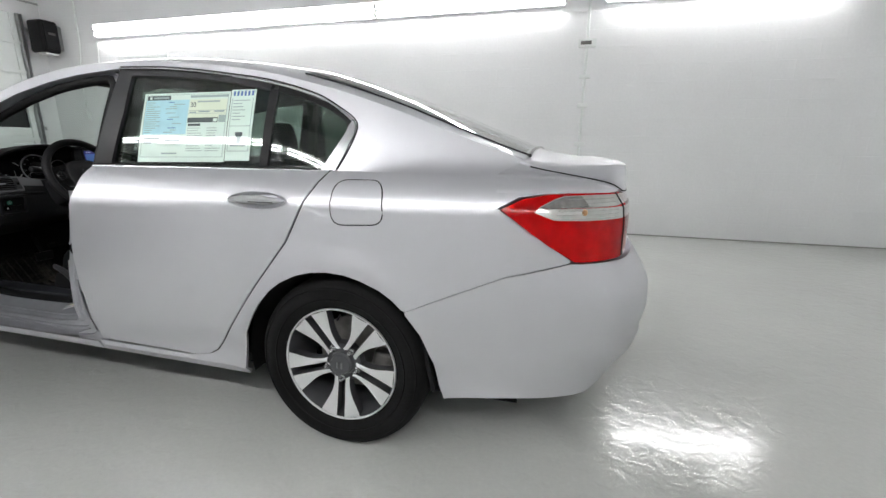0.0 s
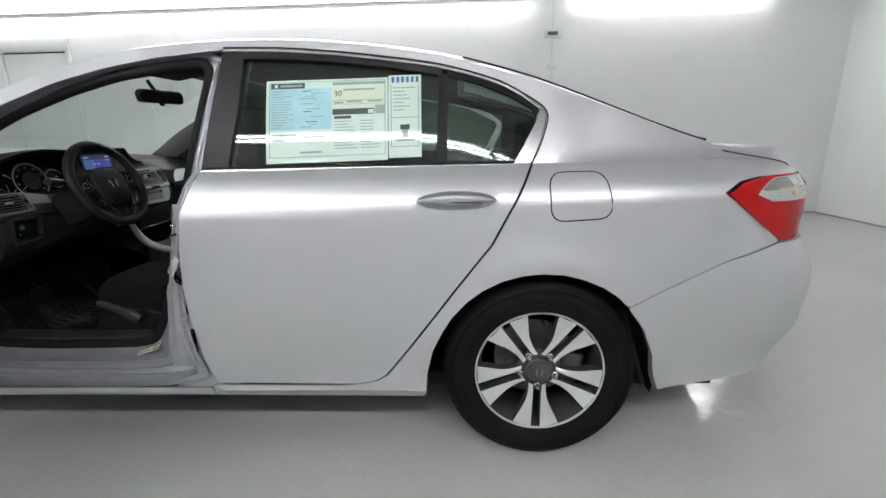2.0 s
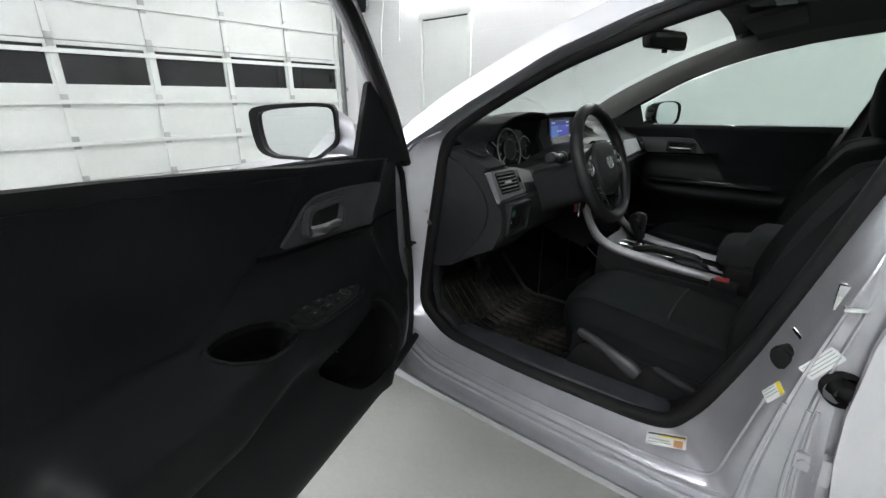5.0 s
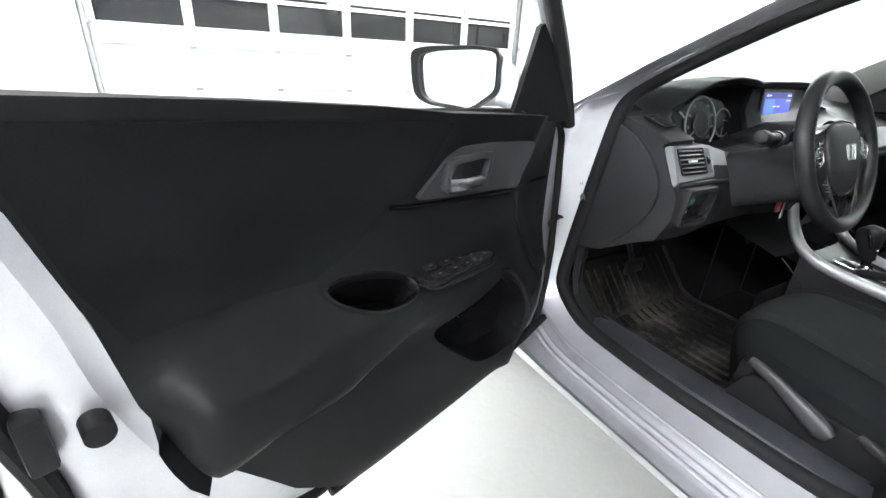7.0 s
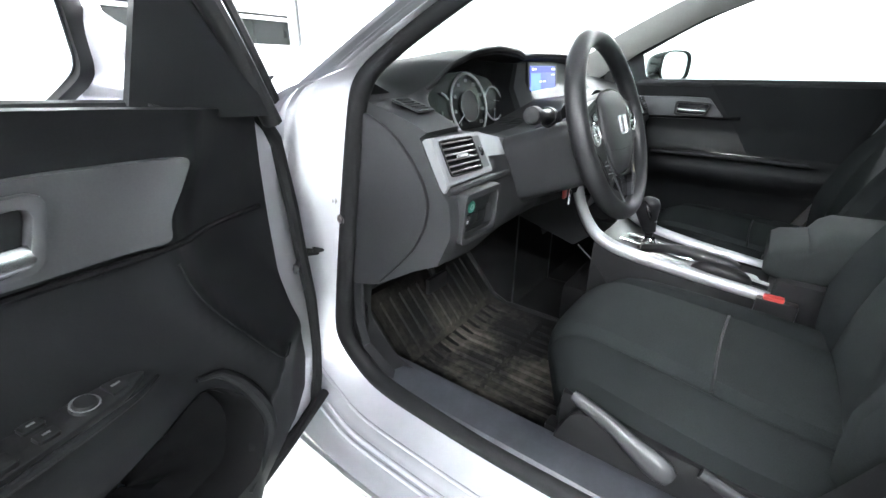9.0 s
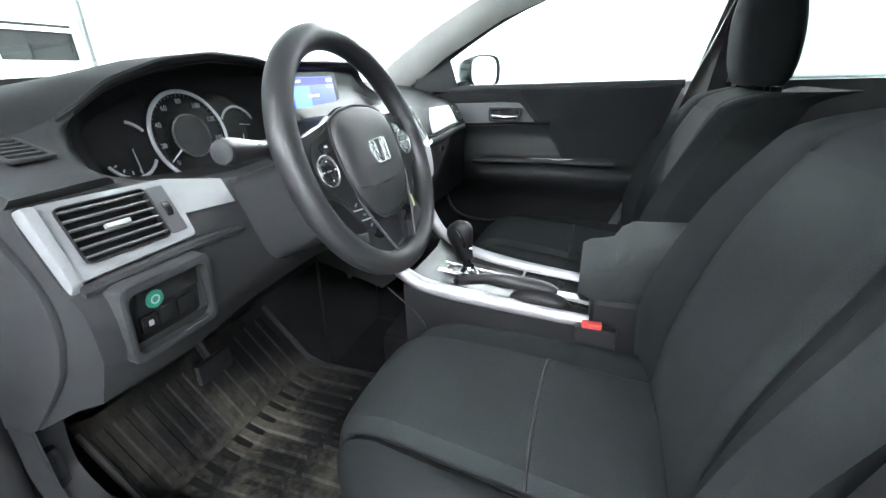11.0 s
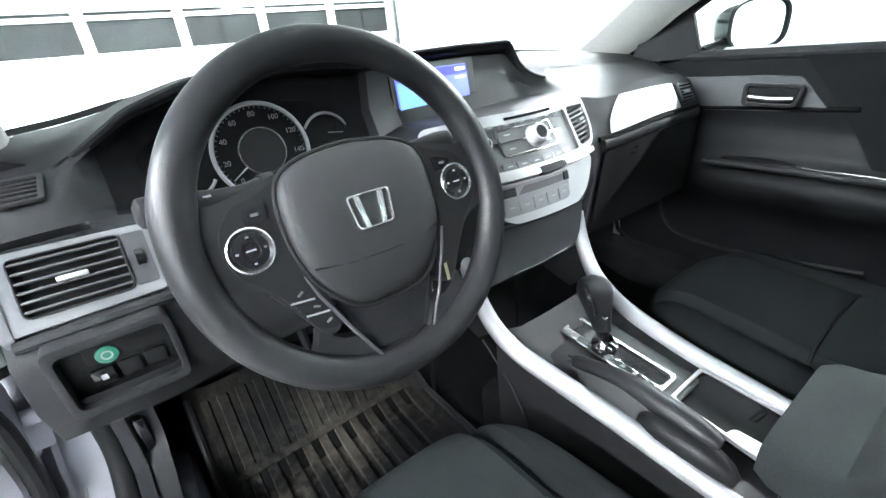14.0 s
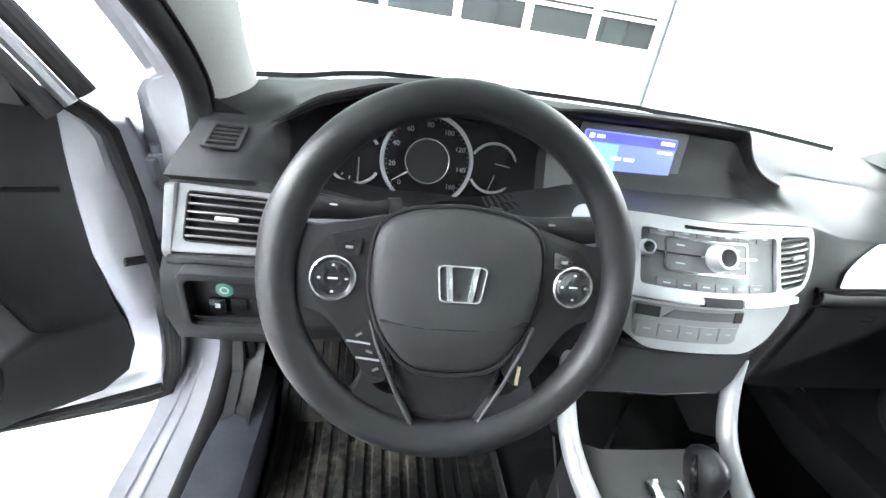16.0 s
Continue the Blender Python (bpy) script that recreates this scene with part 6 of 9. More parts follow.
STATIONS = [
    (0.212, [(-2.48, 0.975), (-2.3, 0.992), (-2.13, 0.982), (-2.07, 0.965), (-2.045, 0.958), (-2.02, 0.951), (-1.995, 0.944), (-1.968, 0.935), (-1.946, 0.926), (-1.962, 0.915), (-1.920, 0.836), (-1.900, 0.812), (-1.935, 0.690), (-2.08, 0.604)]),
    (0.300, [(-2.48, 0.980), (-2.3, 1.002), (-2.12, 0.993), (-2.055, 0.972), (-2.032, 0.963), (-2.010, 0.956), (-1.985, 0.949), (-1.960, 0.940), (-1.940, 0.930), (-1.957, 0.917), (-1.915, 0.840), (-1.895, 0.814), (-1.930, 0.690), (-2.08, 0.606)]),
    (0.335, [(-2.48, 0.985), (-2.3, 1.008), (-2.12, 1.008), (-2.032, 0.994), (-2.032, 0.986), (-2.042, 0.972), (-2.045, 0.950), (-2.025, 0.925), (-1.975, 0.920), (-1.956, 0.916), (-1.915, 0.840), (-1.896, 0.814), (-1.930, 0.690), (-2.08, 0.608)]),
    (0.390, [(-2.49, 0.99), (-2.3, 1.02), (-2.12, 1.034), (-2.028, 1.030), (-2.033, 1.018), (-2.090, 1.008), (-2.105, 0.960), (-2.088, 0.902), (-2.00, 0.902), (-1.958, 0.904), (-1.922, 0.838), (-1.903, 0.806), (-1.940, 0.690), (-2.08, 0.612)]),
    (0.470, [(-2.50, 1.0), (-2.3, 1.03), (-2.10, 1.055), (-2.022, 1.056), (-2.028, 1.043), (-2.105, 1.032), (-2.118, 0.970), (-2.097, 0.890), (-2.00, 0.886), (-1.964, 0.886), (-1.935, 0.834), (-1.918, 0.790), (-1.952, 0.690), (-2.10, 0.615)]),
    (0.560, [(-2.50, 1.0), (-2.3, 1.035), (-2.08, 1.066), (-2.018, 1.067), (-2.024, 1.054), (-2.105, 1.044), (-2.118, 0.975), (-2.098, 0.886), (-2.00, 0.880), (-1.966, 0.878), (-1.942, 0.830), (-1.922, 0.770), (-1.955, 0.690), (-2.12, 0.62)]),
    (0.660, [(-2.50, 1.0), (-2.3, 1.035), (-2.09, 1.062), (-2.022, 1.062), (-2.028, 1.050), (-2.100, 1.038), (-2.112, 0.970), (-2.092, 0.890), (-1.995, 0.888), (-1.958, 0.890), (-1.935, 0.838), (-1.915, 0.775), (-1.950, 0.690), (-2.12, 0.63)]),
    (0.735, [(-2.50, 1.0), (-2.3, 1.035), (-2.10, 1.054), (-2.042, 1.052), (-2.046, 1.042), (-2.075, 1.034), (-2.085, 0.970), (-2.062, 0.918), (-1.975, 0.922), (-1.935, 0.926), (-1.905, 0.852), (-1.885, 0.790), (-1.905, 0.705), (-2.04, 0.65)]),
    (0.785, [(-2.50, 1.0), (-2.3, 1.035), (-2.10, 1.055), (-2.046, 1.057), (-2.049, 1.046), (-2.068, 1.038), (-2.064, 0.99), (-2.034, 0.945), (-1.960, 0.949), (-1.922, 0.950), (-1.876, 0.866), (-1.852, 0.784), (-1.868, 0.72), (-1.98, 0.68)]),
    (0.945, [(-2.50, 1.005), (-2.3, 1.035), (-2.10, 1.058), (-2.046, 1.060), (-2.049, 1.048), (-2.068, 1.040), (-2.064, 0.99), (-2.030, 0.946), (-1.955, 0.950), (-1.900, 0.950), (-1.850, 0.866), (-1.838, 0.784), (-1.866, 0.72), (-1.98, 0.68)]),
    (1.080, [(-2.50, 1.005), (-2.3, 1.035), (-2.12, 1.056), (-2.056, 1.059), (-2.058, 1.047), (-2.072, 1.036), (-2.064, 0.99), (-2.026, 0.952), (-1.962, 0.952), (-1.918, 0.950), (-1.870, 0.866), (-1.850, 0.786), (-1.868, 0.72), (-1.98, 0.68)]),
    (1.098, [(-2.50, 1.005), (-2.32, 1.033), (-2.13, 1.036), (-2.060, 1.022), (-2.060, 1.012), (-2.062, 1.000), (-2.050, 0.975), (-2.012, 0.954), (-1.965, 0.951), (-1.923, 0.949), (-1.874, 0.865), (-1.856, 0.790), (-1.872, 0.71), (-1.99, 0.66)]),
    (1.120, [(-2.50, 1.005), (-2.32, 1.031), (-2.13, 1.022), (-2.045, 0.992), (-2.042, 0.984), (-2.036, 0.975), (-2.020, 0.963), (-1.992, 0.953), (-1.966, 0.951), (-1.926, 0.949), (-1.878, 0.864), (-1.862, 0.795), (-1.880, 0.69), (-2.0, 0.64)]),
    (1.150, [(-2.50, 1.005), (-2.32, 1.03), (-2.14, 1.015), (-2.020, 0.978), (-2.015, 0.972), (-2.005, 0.966), (-1.992, 0.960), (-1.975, 0.954), (-1.960, 0.950), (-1.938, 0.944), (-1.890, 0.866), (-1.880, 0.82), (-1.905, 0.65), (-2.03, 0.59)]),
    (1.205, [(-2.5, 1.005), (-2.32, 1.03), (-2.15, 1.012), (-2.07, 0.992), (-2.05, 0.985), (-2.03, 0.978), (-2.005, 0.969), (-1.980, 0.959), (-1.955, 0.948), (-1.918, 0.932), (-1.888, 0.862), (-1.892, 0.82), (-1.915, 0.63), (-2.05, 0.56)]),
    (1.42, [(-2.5, 1.0), (-2.32, 1.02), (-2.15, 1.0), (-2.08, 0.980), (-2.06, 0.973), (-2.045, 0.967), (-2.02, 0.958), (-1.995, 0.950), (-1.972, 0.942), (-1.938, 0.926), (-1.905, 0.866), (-1.912, 0.81), (-1.925, 0.62), (-2.05, 0.56)]),
    (1.660, [(-2.48, 0.98), (-2.3, 1.0), (-2.15, 0.985), (-2.08, 0.965), (-2.06, 0.958), (-2.05, 0.953), (-2.035, 0.947), (-2.02, 0.940), (-1.99, 0.932), (-1.960, 0.915), (-1.926, 0.858), (-1.925, 0.81), (-1.93, 0.62), (-2.05, 0.56)]),
]
_cols = [(table([(y, p[k][0]) for y, p in STATIONS], 0.008), table([(y, p[k][1]) for y, p in STATIONS], 0.008)) for k in range(14)]


def dash(y, k):
    """A point of the dashboard's skin: across the car at y, and down its section, k from 0 to 13."""
    i = min(int(k), 12)
    f = k - i
    a, b = _cols[i], _cols[i + 1]
    return Vector((a[0](y) * (1 - f) + b[0](y) * f, y, a[1](y) * (1 - f) + b[1](y) * f))


ys = [float(y) for y in np.linspace(0.212, 1.660, 150)]
ks = [0, 0.5, 1, 1.33, 1.66, 2, 2.5, 2.8, 3, 3.5, 4, 5, 6, 7, 7.5, 7.8, 8, 8.2, 8.5, 8.8, 9, 9.5, 10, 10.3, 10.6, 11, 11.2, 11.5, 12, 12.3, 13]


def bulge(y, k):
    """The knee panel bows out below the vents on the driver's side."""
    p = dash(y, k)
    if 11 < k < 13 and y < 0.75:
        p += Vector((0.022 * math.sin(math.pi * min(1.0, (k - 11) / 1.2)) * (1 - ramp(y, 0.5, 0.75)), 0, 0))
    return p


board_skin = skin([[bulge(y, k) for k in ks] for y in ys])
bmesh.ops.delete(board_skin, geom=[f for f in board_skin.faces if 0.245 < f.calc_center_median().y < 0.349 and 0.742 < f.calc_center_median().z < 0.818 and f.calc_center_median().x > -1.95], context="FACES")
board = part("dashboard", board_skin, DASH, car, "charcoal moulded dashboard with hooded dials", sharp=48)
part("dash_pad", skin([[dash(y, k) + Vector((0, 0, 0.002)) for k in (0.02, 0.5, 1, 1.33, 1.66, 2, 2.3, 2.6, 2.8, 2.96)] for y in ys]), DASH_SOFT, board, "soft black grained dashboard top")
part("screen_foot", skin([[Vector((-2.40, y, dash(y, 0.8).z + h)) for h in (0.002, 0.008, 0.013)] for y in ys]), BLACK, board, "black band at the foot of the windscreen")
# dark sheet over the dash plastic stands for shade under the hood
part("dial_cowl", skin([[dash(y, k) + Vector((0.0025, 0, 0)) for k in (3.6, 4.05, 4.5, 5, 5.5, 6, 6.5, 7, 7.4, 7.8)] for y in np.linspace(0.345, 0.735, 46)]), COWL_SHADE, board, "recess behind the dials, hood shade put into its black")
part("display_cowl", skin([[dash(y, k) + Vector((0.0025, 0, 0)) for k in (3.7, 4.1, 4.5, 5, 5.5, 6, 6.5, 7, 7.5)] for y in np.linspace(0.775, 1.088, 34)]), BLACK, board, "black recess round the display")
part("pod_cheek", skin([[dash(y, k) + Vector((0.004, 0, 0)) for k in (4.6, 5, 5.5, 6, 6.5, 7, 7.4)] for y in np.linspace(0.748, 0.786, 8)]), RADIO, board, "grey post between dials and display")
# black sheet over the brightly lit dash skin stands for the cheek's shade
part("display_cheek", skin([[dash(y, k) + Vector((0.003, 0, 0.001)) for k in (3.3, 4, 4.5, 5, 5.5, 6, 6.5, 7, 7.5)] for y in np.linspace(1.085, 1.160, 20)]), BLACK, board, "swept cheek beside the display, shade put into its black")
part("lip_line", sweep([dash(y, 3.1) + Vector((0.002, 0, 0.001)) for y in np.linspace(0.325, 1.15, 90)], 0.0035, 6), DASH_SOFT, board, "rolled edge of the hoods")
# the side of the dashboard that faces the door, with its clip-on cover
section = [tuple(bulge(0.2125, k))[::2] for k in (0.6, 1, 1.66, 2, 2.5, 3, 4, 5, 6, 7, 8, 9, 10, 10.6, 11, 11.2, 11.5, 12, 12.3, 13)] + [(-2.2, 0.62), (-2.25, 0.8), (-2.34, 0.95)]
cheek = frame_matrix((0, 0.218, 0), (1, 0, 0), (0, 0, 1))
part("side_cheek", slab(section, 0.006, cheek), DASH, board, smooth=False)
cover = [(-2.16, 0.965), (-2.07, 0.946), (-2.02, 0.920), (-1.983, 0.886), (-1.950, 0.842), (-1.940, 0.805), (-1.946, 0.765), (-1.972, 0.715), (-2.02, 0.662), (-2.076, 0.607), (-2.135, 0.592), (-2.20, 0.60), (-2.22, 0.8)]
part("end_cap", slab(rounded(cover, 0.015, 4), 0.010, frame_matrix((0, 0.2135, 0), (1, 0, 0), (0, 0, 1)), 0.004), DASH, board, "dark clip-on end cover of the dashboard")


def face(y0, y1, k0, k1, lift=0.0):
    """A matrix on the dashboard's face, x to the car's right, y up, centred between the given places."""
    a, b, c, d = dash(y0, k0), dash(y1, k0), dash(y0, k1), dash(y1, k1)
    mid = (a + b + c + d) / 4
    m = frame_matrix(mid, (b + d - a - c), (a + b - c - d))
    return m @ Matrix.Translation((0, 0, lift)), ((b + d - a - c) / 2).length, ((a + b - c - d) / 2).length


def vent(m, w, h, slats, parent, frame_mat, rim=0.008, thin=0.0012):
    """A louvred outlet: raised rim, a flat back coloured shade-black and thin tilted slats."""
    part("air_vent", slab(rounded(quad(-w / 2 - rim, w / 2 + rim, -h / 2 - rim, h / 2 + rim), 0.008, 3), 0.014, m @ Matrix.Translation((0, 0, -0.005)), 0.0015, rounded(quad(-w / 2, w / 2, -h / 2, h / 2), 0.005, 3)), frame_mat, parent, "air vent with black louvres")
    part("vent_back", slab(quad(-w / 2, w / 2, -h / 2, h / 2), 0.001, m @ Matrix.Translation((0, 0, -0.001))), HOLLOW_SHADE, parent)
    for i in range(slats):
        y = -h / 2 + h * (i + 0.5) / slats
        part("louvre", box(-w / 2, w / 2, y - thin, y + thin, 0.0045, 0.0080, 0.0004, m=m @ Matrix.Translation((0, y, 0.003)) @ Matrix.Rotation(radians(-14), 4, "X") @ Matrix.Translation((0, -y, -0.003))), LOUVRE, parent)
    part("vent_tab", box(-0.014, 0.014, -0.0028, 0.0028, 0.005, 0.0115, 0.0015, m=m @ Matrix.Translation((0, 0.0, 0))), SATIN, parent)


LOUVRE = material("grey_vent_louvre", (0.055, 0.056, 0.058), 0.4, grain=0.05, grain_size=300)
# driver's side vent in its silver surround
m, w, h = face(0.222, 0.372, 9.05, 10.0, 0.006)
outer = rounded([(-w / 2, -h / 2 - 0.006), (w / 2 - 0.002, -h / 2 - 0.001), (w / 2 + 0.004, h / 2 + 0.000), (-w / 2 + 0.002, h / 2 + 0.002)], 0.008, 3)
part("vent_panel", slab(outer, 0.010, m @ Matrix.Translation((0, 0, -0.004)), 0.002, rounded(quad(-w / 2 + 0.018, w / 2 - 0.034, -h / 2 + 0.009, h / 2 - 0.007), 0.004, 3)), SHADED_SILVER, board, "satin silver vent surround")
part("vent_side", slab(rounded([(-1.960, 0.912), (-1.940, 0.918), (-1.905, 0.838), (-1.918, 0.820), (-1.945, 0.845)], 0.006, 3), 0.012, frame_matrix((0, 0.2265, 0), (1, 0, 0), (0, 0, 1)), 0.003), SHADED_SILVER, board, "satin silver side of the vent surround")
part("vent_wheel", cyl(m @ Vector((w / 2 - 0.024, 0.002, -0.002)), m @ Vector((w / 2 - 0.016, 0.002, -0.002)), 0.013, n=20), BLACK_GLOSS, board)
part("wheel_plate", slab(rounded(quad(w / 2 - 0.031, w / 2 - 0.009, -h / 2 + 0.010, h / 2 - 0.008), 0.003, 3), 0.002, m @ Matrix.Translation((0, 0, 0.005))), PANEL_GREY, board)
vent(m @ Matrix.Translation((-0.008, 0.001, 0.0)), w - 0.054, h - 0.018, 6, board, BLACK, 0.002)
part("vent_sill", sweep([dash(y, 10.35) + Vector((0.004, 0, 0)) for y in np.linspace(0.222, 0.46, 20)], 0.007, 8), DASH, board, "rounded ledge under the vent")
# the strip takes the shaded silver too, which holds back its highlight
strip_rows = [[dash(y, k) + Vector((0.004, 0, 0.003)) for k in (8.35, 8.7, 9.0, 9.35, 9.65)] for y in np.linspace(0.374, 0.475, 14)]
part("trim_strip", skin(strip_rows), SHADED_SILVER, board, "satin silver strip beside the column")
# small demister outlet let into the flat top corner
sv = frame_matrix((-2.020, 0.2655, 0.9605), (0, 1, 0), (-0.965, 0, 0.262))
part("demister_vent", slab(rounded(quad(-0.024, 0.024, -0.033, 0.033), 0.005, 3), 0.004, sv, 0.001, rounded(quad(-0.018, 0.018, -0.027, 0.027), 0.002, 3)), DASH, board, "small demister outlet with five slots")
# flat shade-black back stands for the depth of the slots
part("vent_back", slab(quad(-0.018, 0.018, -0.027, 0.027), 0.001, sv), HOLLOW_SHADE, board)
for k in range(4):
    y = -0.0165 + 0.011 * k
    part("slot_bar", box(-0.018, 0.018, y - 0.0021, y + 0.0021, 0.001, 0.0036, 0.0004, m=sv), DASH, board)
# knee panel with the green economy button
em_ = frame_matrix((-1.910, 0.297, 0.782), (0, 1, 0), (0.10, 0, 1))
part("switch_bezel", slab(rounded(quad(-0.060, 0.060, -0.052, 0.046), 0.014, 4), 0.026, em_ @ Matrix.Translation((0, 0, 0.0)), 0.003, rounded(quad(-0.051, 0.052, -0.041, 0.034), 0.010, 4)), DASH, board, "moulded recess of the switch plate")
part("switch_plate", slab(rounded(quad(-0.052, 0.053, -0.042, 0.035), 0.010, 4), 0.003, em_), BLACK, board)
part("switch_step", slab(rounded(quad(-0.030, 0.053, 0.000, 0.034), 0.004, 3), 0.005, em_ @ Matrix.Translation((0, 0, 0.002)), 0.001), BLACK, board)
part("eco_button", slab([(-0.010 + 0.0112 * math.cos(a), 0.008 + 0.0112 * math.sin(a)) for a in np.linspace(0, 2 * math.pi, 25)[:-1]], 0.005, em_ @ Matrix.Translation((0, 0, 0.004)), 0.0015), GREEN, board, "round green-lit button")
part("eco_ring", slab([(-0.010 + 0.006 * math.cos(a), 0.008 + 0.006 * math.sin(a)) for a in np.linspace(0, 2 * math.pi, 21)[:-1]], 0.001, em_ @ Matrix.Translation((0, 0, 0.0082)), 0.0, [(-0.010 + 0.004 * math.cos(a), 0.008 + 0.004 * math.sin(a)) for a in np.linspace(0, 2 * math.pi, 21)[:-1]]), MARKING, board)
part("switch", slab(rounded(quad(-0.032, -0.010, -0.030, -0.008), 0.003, 3), 0.007, em_ @ Matrix.Translation((0, 0, 0.002)), 0.002), BLACK_GLOSS, board)
part("blank_switch", slab(rounded(quad(-0.006, 0.016, -0.030, -0.008), 0.003, 3), 0.005, em_ @ Matrix.Translation((0, 0, 0.002)), 0.002), BLACK, board)
part("blank_switch", slab(rounded(quad(0.020, 0.042, -0.030, -0.008), 0.003, 3), 0.005, em_ @ Matrix.Translation((0, 0, 0.002)), 0.002), BLACK, board)
part("switch_mark", slab(quad(-0.024, -0.018, -0.022, -0.015), 0.0006, em_ @ Matrix.Translation((0, 0, 0.0092))), MARKING, board)
part("coin_pocket_line", sweep([bulge(y, 12.05) + Vector((0.003, 0, 0)) for y in np.linspace(0.25, 0.42, 10)], 0.002, 6), BLACK, board)

# dials
dm = frame_matrix((-2.083, 0.554, 0.940), (0, 1, 0), (-0.22, 0, 1))
cluster = part("dial_panel", slab(rounded(quad(-0.175, 0.205, -0.052, 0.10), 0.03, 6), 0.004, dm @ Matrix.Translation((0, 0, -0.012))), CLUSTER, board, "black dial cluster face, darkened for hood shade")


def arc(cx, cy, r, a0, a1, width, lift, mat, name="dial_ring"):
    n = 48
    rows = []
    for rr, z in ((r - width / 2, lift), (r - width / 4, lift + 0.002), (r + width / 4, lift + 0.002), (r + width / 2, lift)):
        rows.append([dm @ Vector((cx + rr * math.cos(a), cy + rr * math.sin(a), z)) for a in np.linspace(radians(a0), radians(a1), n)])
    part(name, skin(rows), mat, board)


arc(0, 0, 0.074, -48, 228, 0.007, -0.004, RING)
arc(0, 0, 0.036, 0, 360, 0.003, -0.003, LEVER)
part("dial_hub", slab([(0.035 * math.cos(a), 0.035 * math.sin(a)) for a in np.linspace(0, 2 * math.pi, 33)[:-1]], 0.003, dm @ Matrix.Translation((0, 0, -0.007))), BLACK, board)
for i, txt in enumerate(("0", "20", "40", "60", "80", "100", "120", "140", "160")):
    a = radians(222 - i * 33)
    lettering(txt, 0.0115, dm @ Matrix.Translation((0.058 * math.cos(a), 0.058 * math.sin(a), -0.0055)), DIAL, board, "dial_number")
for i in range(41):
    a = radians(222 - i * 6.6)
    part("dial_tick", box(0.0665, 0.0695, -0.0004, 0.0004, 0, 0.0006, m=dm @ Matrix.Translation((0, 0, -0.006)) @ Matrix.Rotation(a, 4, "Z")), DIAL, board)
part("needle", slab([(0.036, -0.0012), (0.066, -0.0004), (0.066, 0.0004), (0.036, 0.0012)], 0.0015, dm @ Matrix.Translation((0, 0, -0.004)) @ Matrix.Rotation(radians(213), 4, "Z")), MARKING, board)
arc(-0.117, -0.006, 0.042, 205, 330, 0.005, -0.004, RING)
arc(-0.117, -0.006, 0.042, 35, 75, 0.005, -0.004, RING)
part("needle", box(-0.0008, 0.0008, 0.0, 0.04, 0, 0.001, m=dm @ Matrix.Translation((-0.110, -0.045, -0.005))), DIAL, board)
arc(0.112, 0.000, 0.041, -150, 150, 0.0045, -0.004, RING)
part("needle", box(0.0, 0.028, -0.0008, 0.0008, 0, 0.001, m=dm @ Matrix.Translation((0.115, 0.008, -0.005)) @ Matrix.Rotation(radians(-8), 4, "Z")), DIAL, board)
part("needle", box(0.0, 0.028, -0.0008, 0.0008, 0, 0.001, m=dm @ Matrix.Translation((0.108, -0.038, -0.005)) @ Matrix.Rotation(radians(72), 4, "Z")), DIAL, board)
for k in range(5):
    part("dial_tick", box(0.176 + 0.008 * (k % 3), 0.181 + 0.008 * (k % 3), 0.00 + 0.012 * (k // 3), 0.004 + 0.012 * (k // 3), 0, 0.0006, m=dm @ Matrix.Translation((0, 0, -0.0075))), DIAL, board)
for k in range(4):
    a = radians(215 + k * 22)
    part("dial_tick", box(0.031, 0.036, -0.001, 0.001, 0, 0.0006, m=dm @ Matrix.Translation((-0.117, -0.006, -0.006)) @ Matrix.Rotation(a, 4, "Z")), DIAL, board)

# display under its own hood
sm = frame_matrix((-2.052, 0.876, 0.982), (0, 1, 0), (-0.12, 0, 1))
part("display", slab(rounded(quad(-0.082, 0.082, -0.047, 0.047), 0.004, 3), 0.004, sm, 0.001), SCREEN, board, "blue glowing display with pale text bars")
part("display_border", slab(rounded(quad(-0.090, 0.100, -0.053, 0.058), 0.006, 3), 0.003, sm @ Matrix.Translation((0, 0, -0.001))), RADIO, board)
part("display_bar", slab(quad(-0.080, 0.080, 0.030, 0.045), 0.0006, sm @ Matrix.Translation((0, 0, 0.0042))), SCREEN_DEEP, board)
part("display_block", slab(quad(-0.080, -0.020, -0.030, 0.028), 0.0006, sm @ Matrix.Translation((0, 0, 0.0042))), SCREEN_PALE, board)
for x0, x1, y0, y1 in ((-0.074, -0.066, 0.035, 0.042), (-0.062, -0.048, 0.036, 0.041), (0.052, 0.076, 0.036, 0.042), (0.050, 0.076, 0.022, 0.026), (-0.030, -0.012, 0.004, 0.009), (-0.006, 0.012, 0.004, 0.009), (-0.076, -0.058, -0.042, -0.036), (-0.052, -0.034, -0.042, -0.036), (-0.028, -0.010, -0.042, -0.036)):
    part("text_bar", slab(quad(x0, x1, y0, y1), 0.0006, sm @ Matrix.Translation((0, 0, 0.005))), SCREEN_TEXT, board)


# centre stack: a bowed silver surround with vents, radio and climate panel
def stack(u, z):
    return Vector((-1.853 - 0.62 * (z - 0.892) - 1.25 * u * u, 0.945 + u, z))


def stack_m(u, z, lift=0.0):
    h = 0.002
    return frame_matrix(stack(u, z), stack(u + h, z) - stack(u - h, z), stack(u, z + h) - stack(u, z - h)) @ Matrix.Translation((0, 0, lift))


def lifted(lift):
    return lambda u, z: stack_m(u, z, lift).translation.copy()


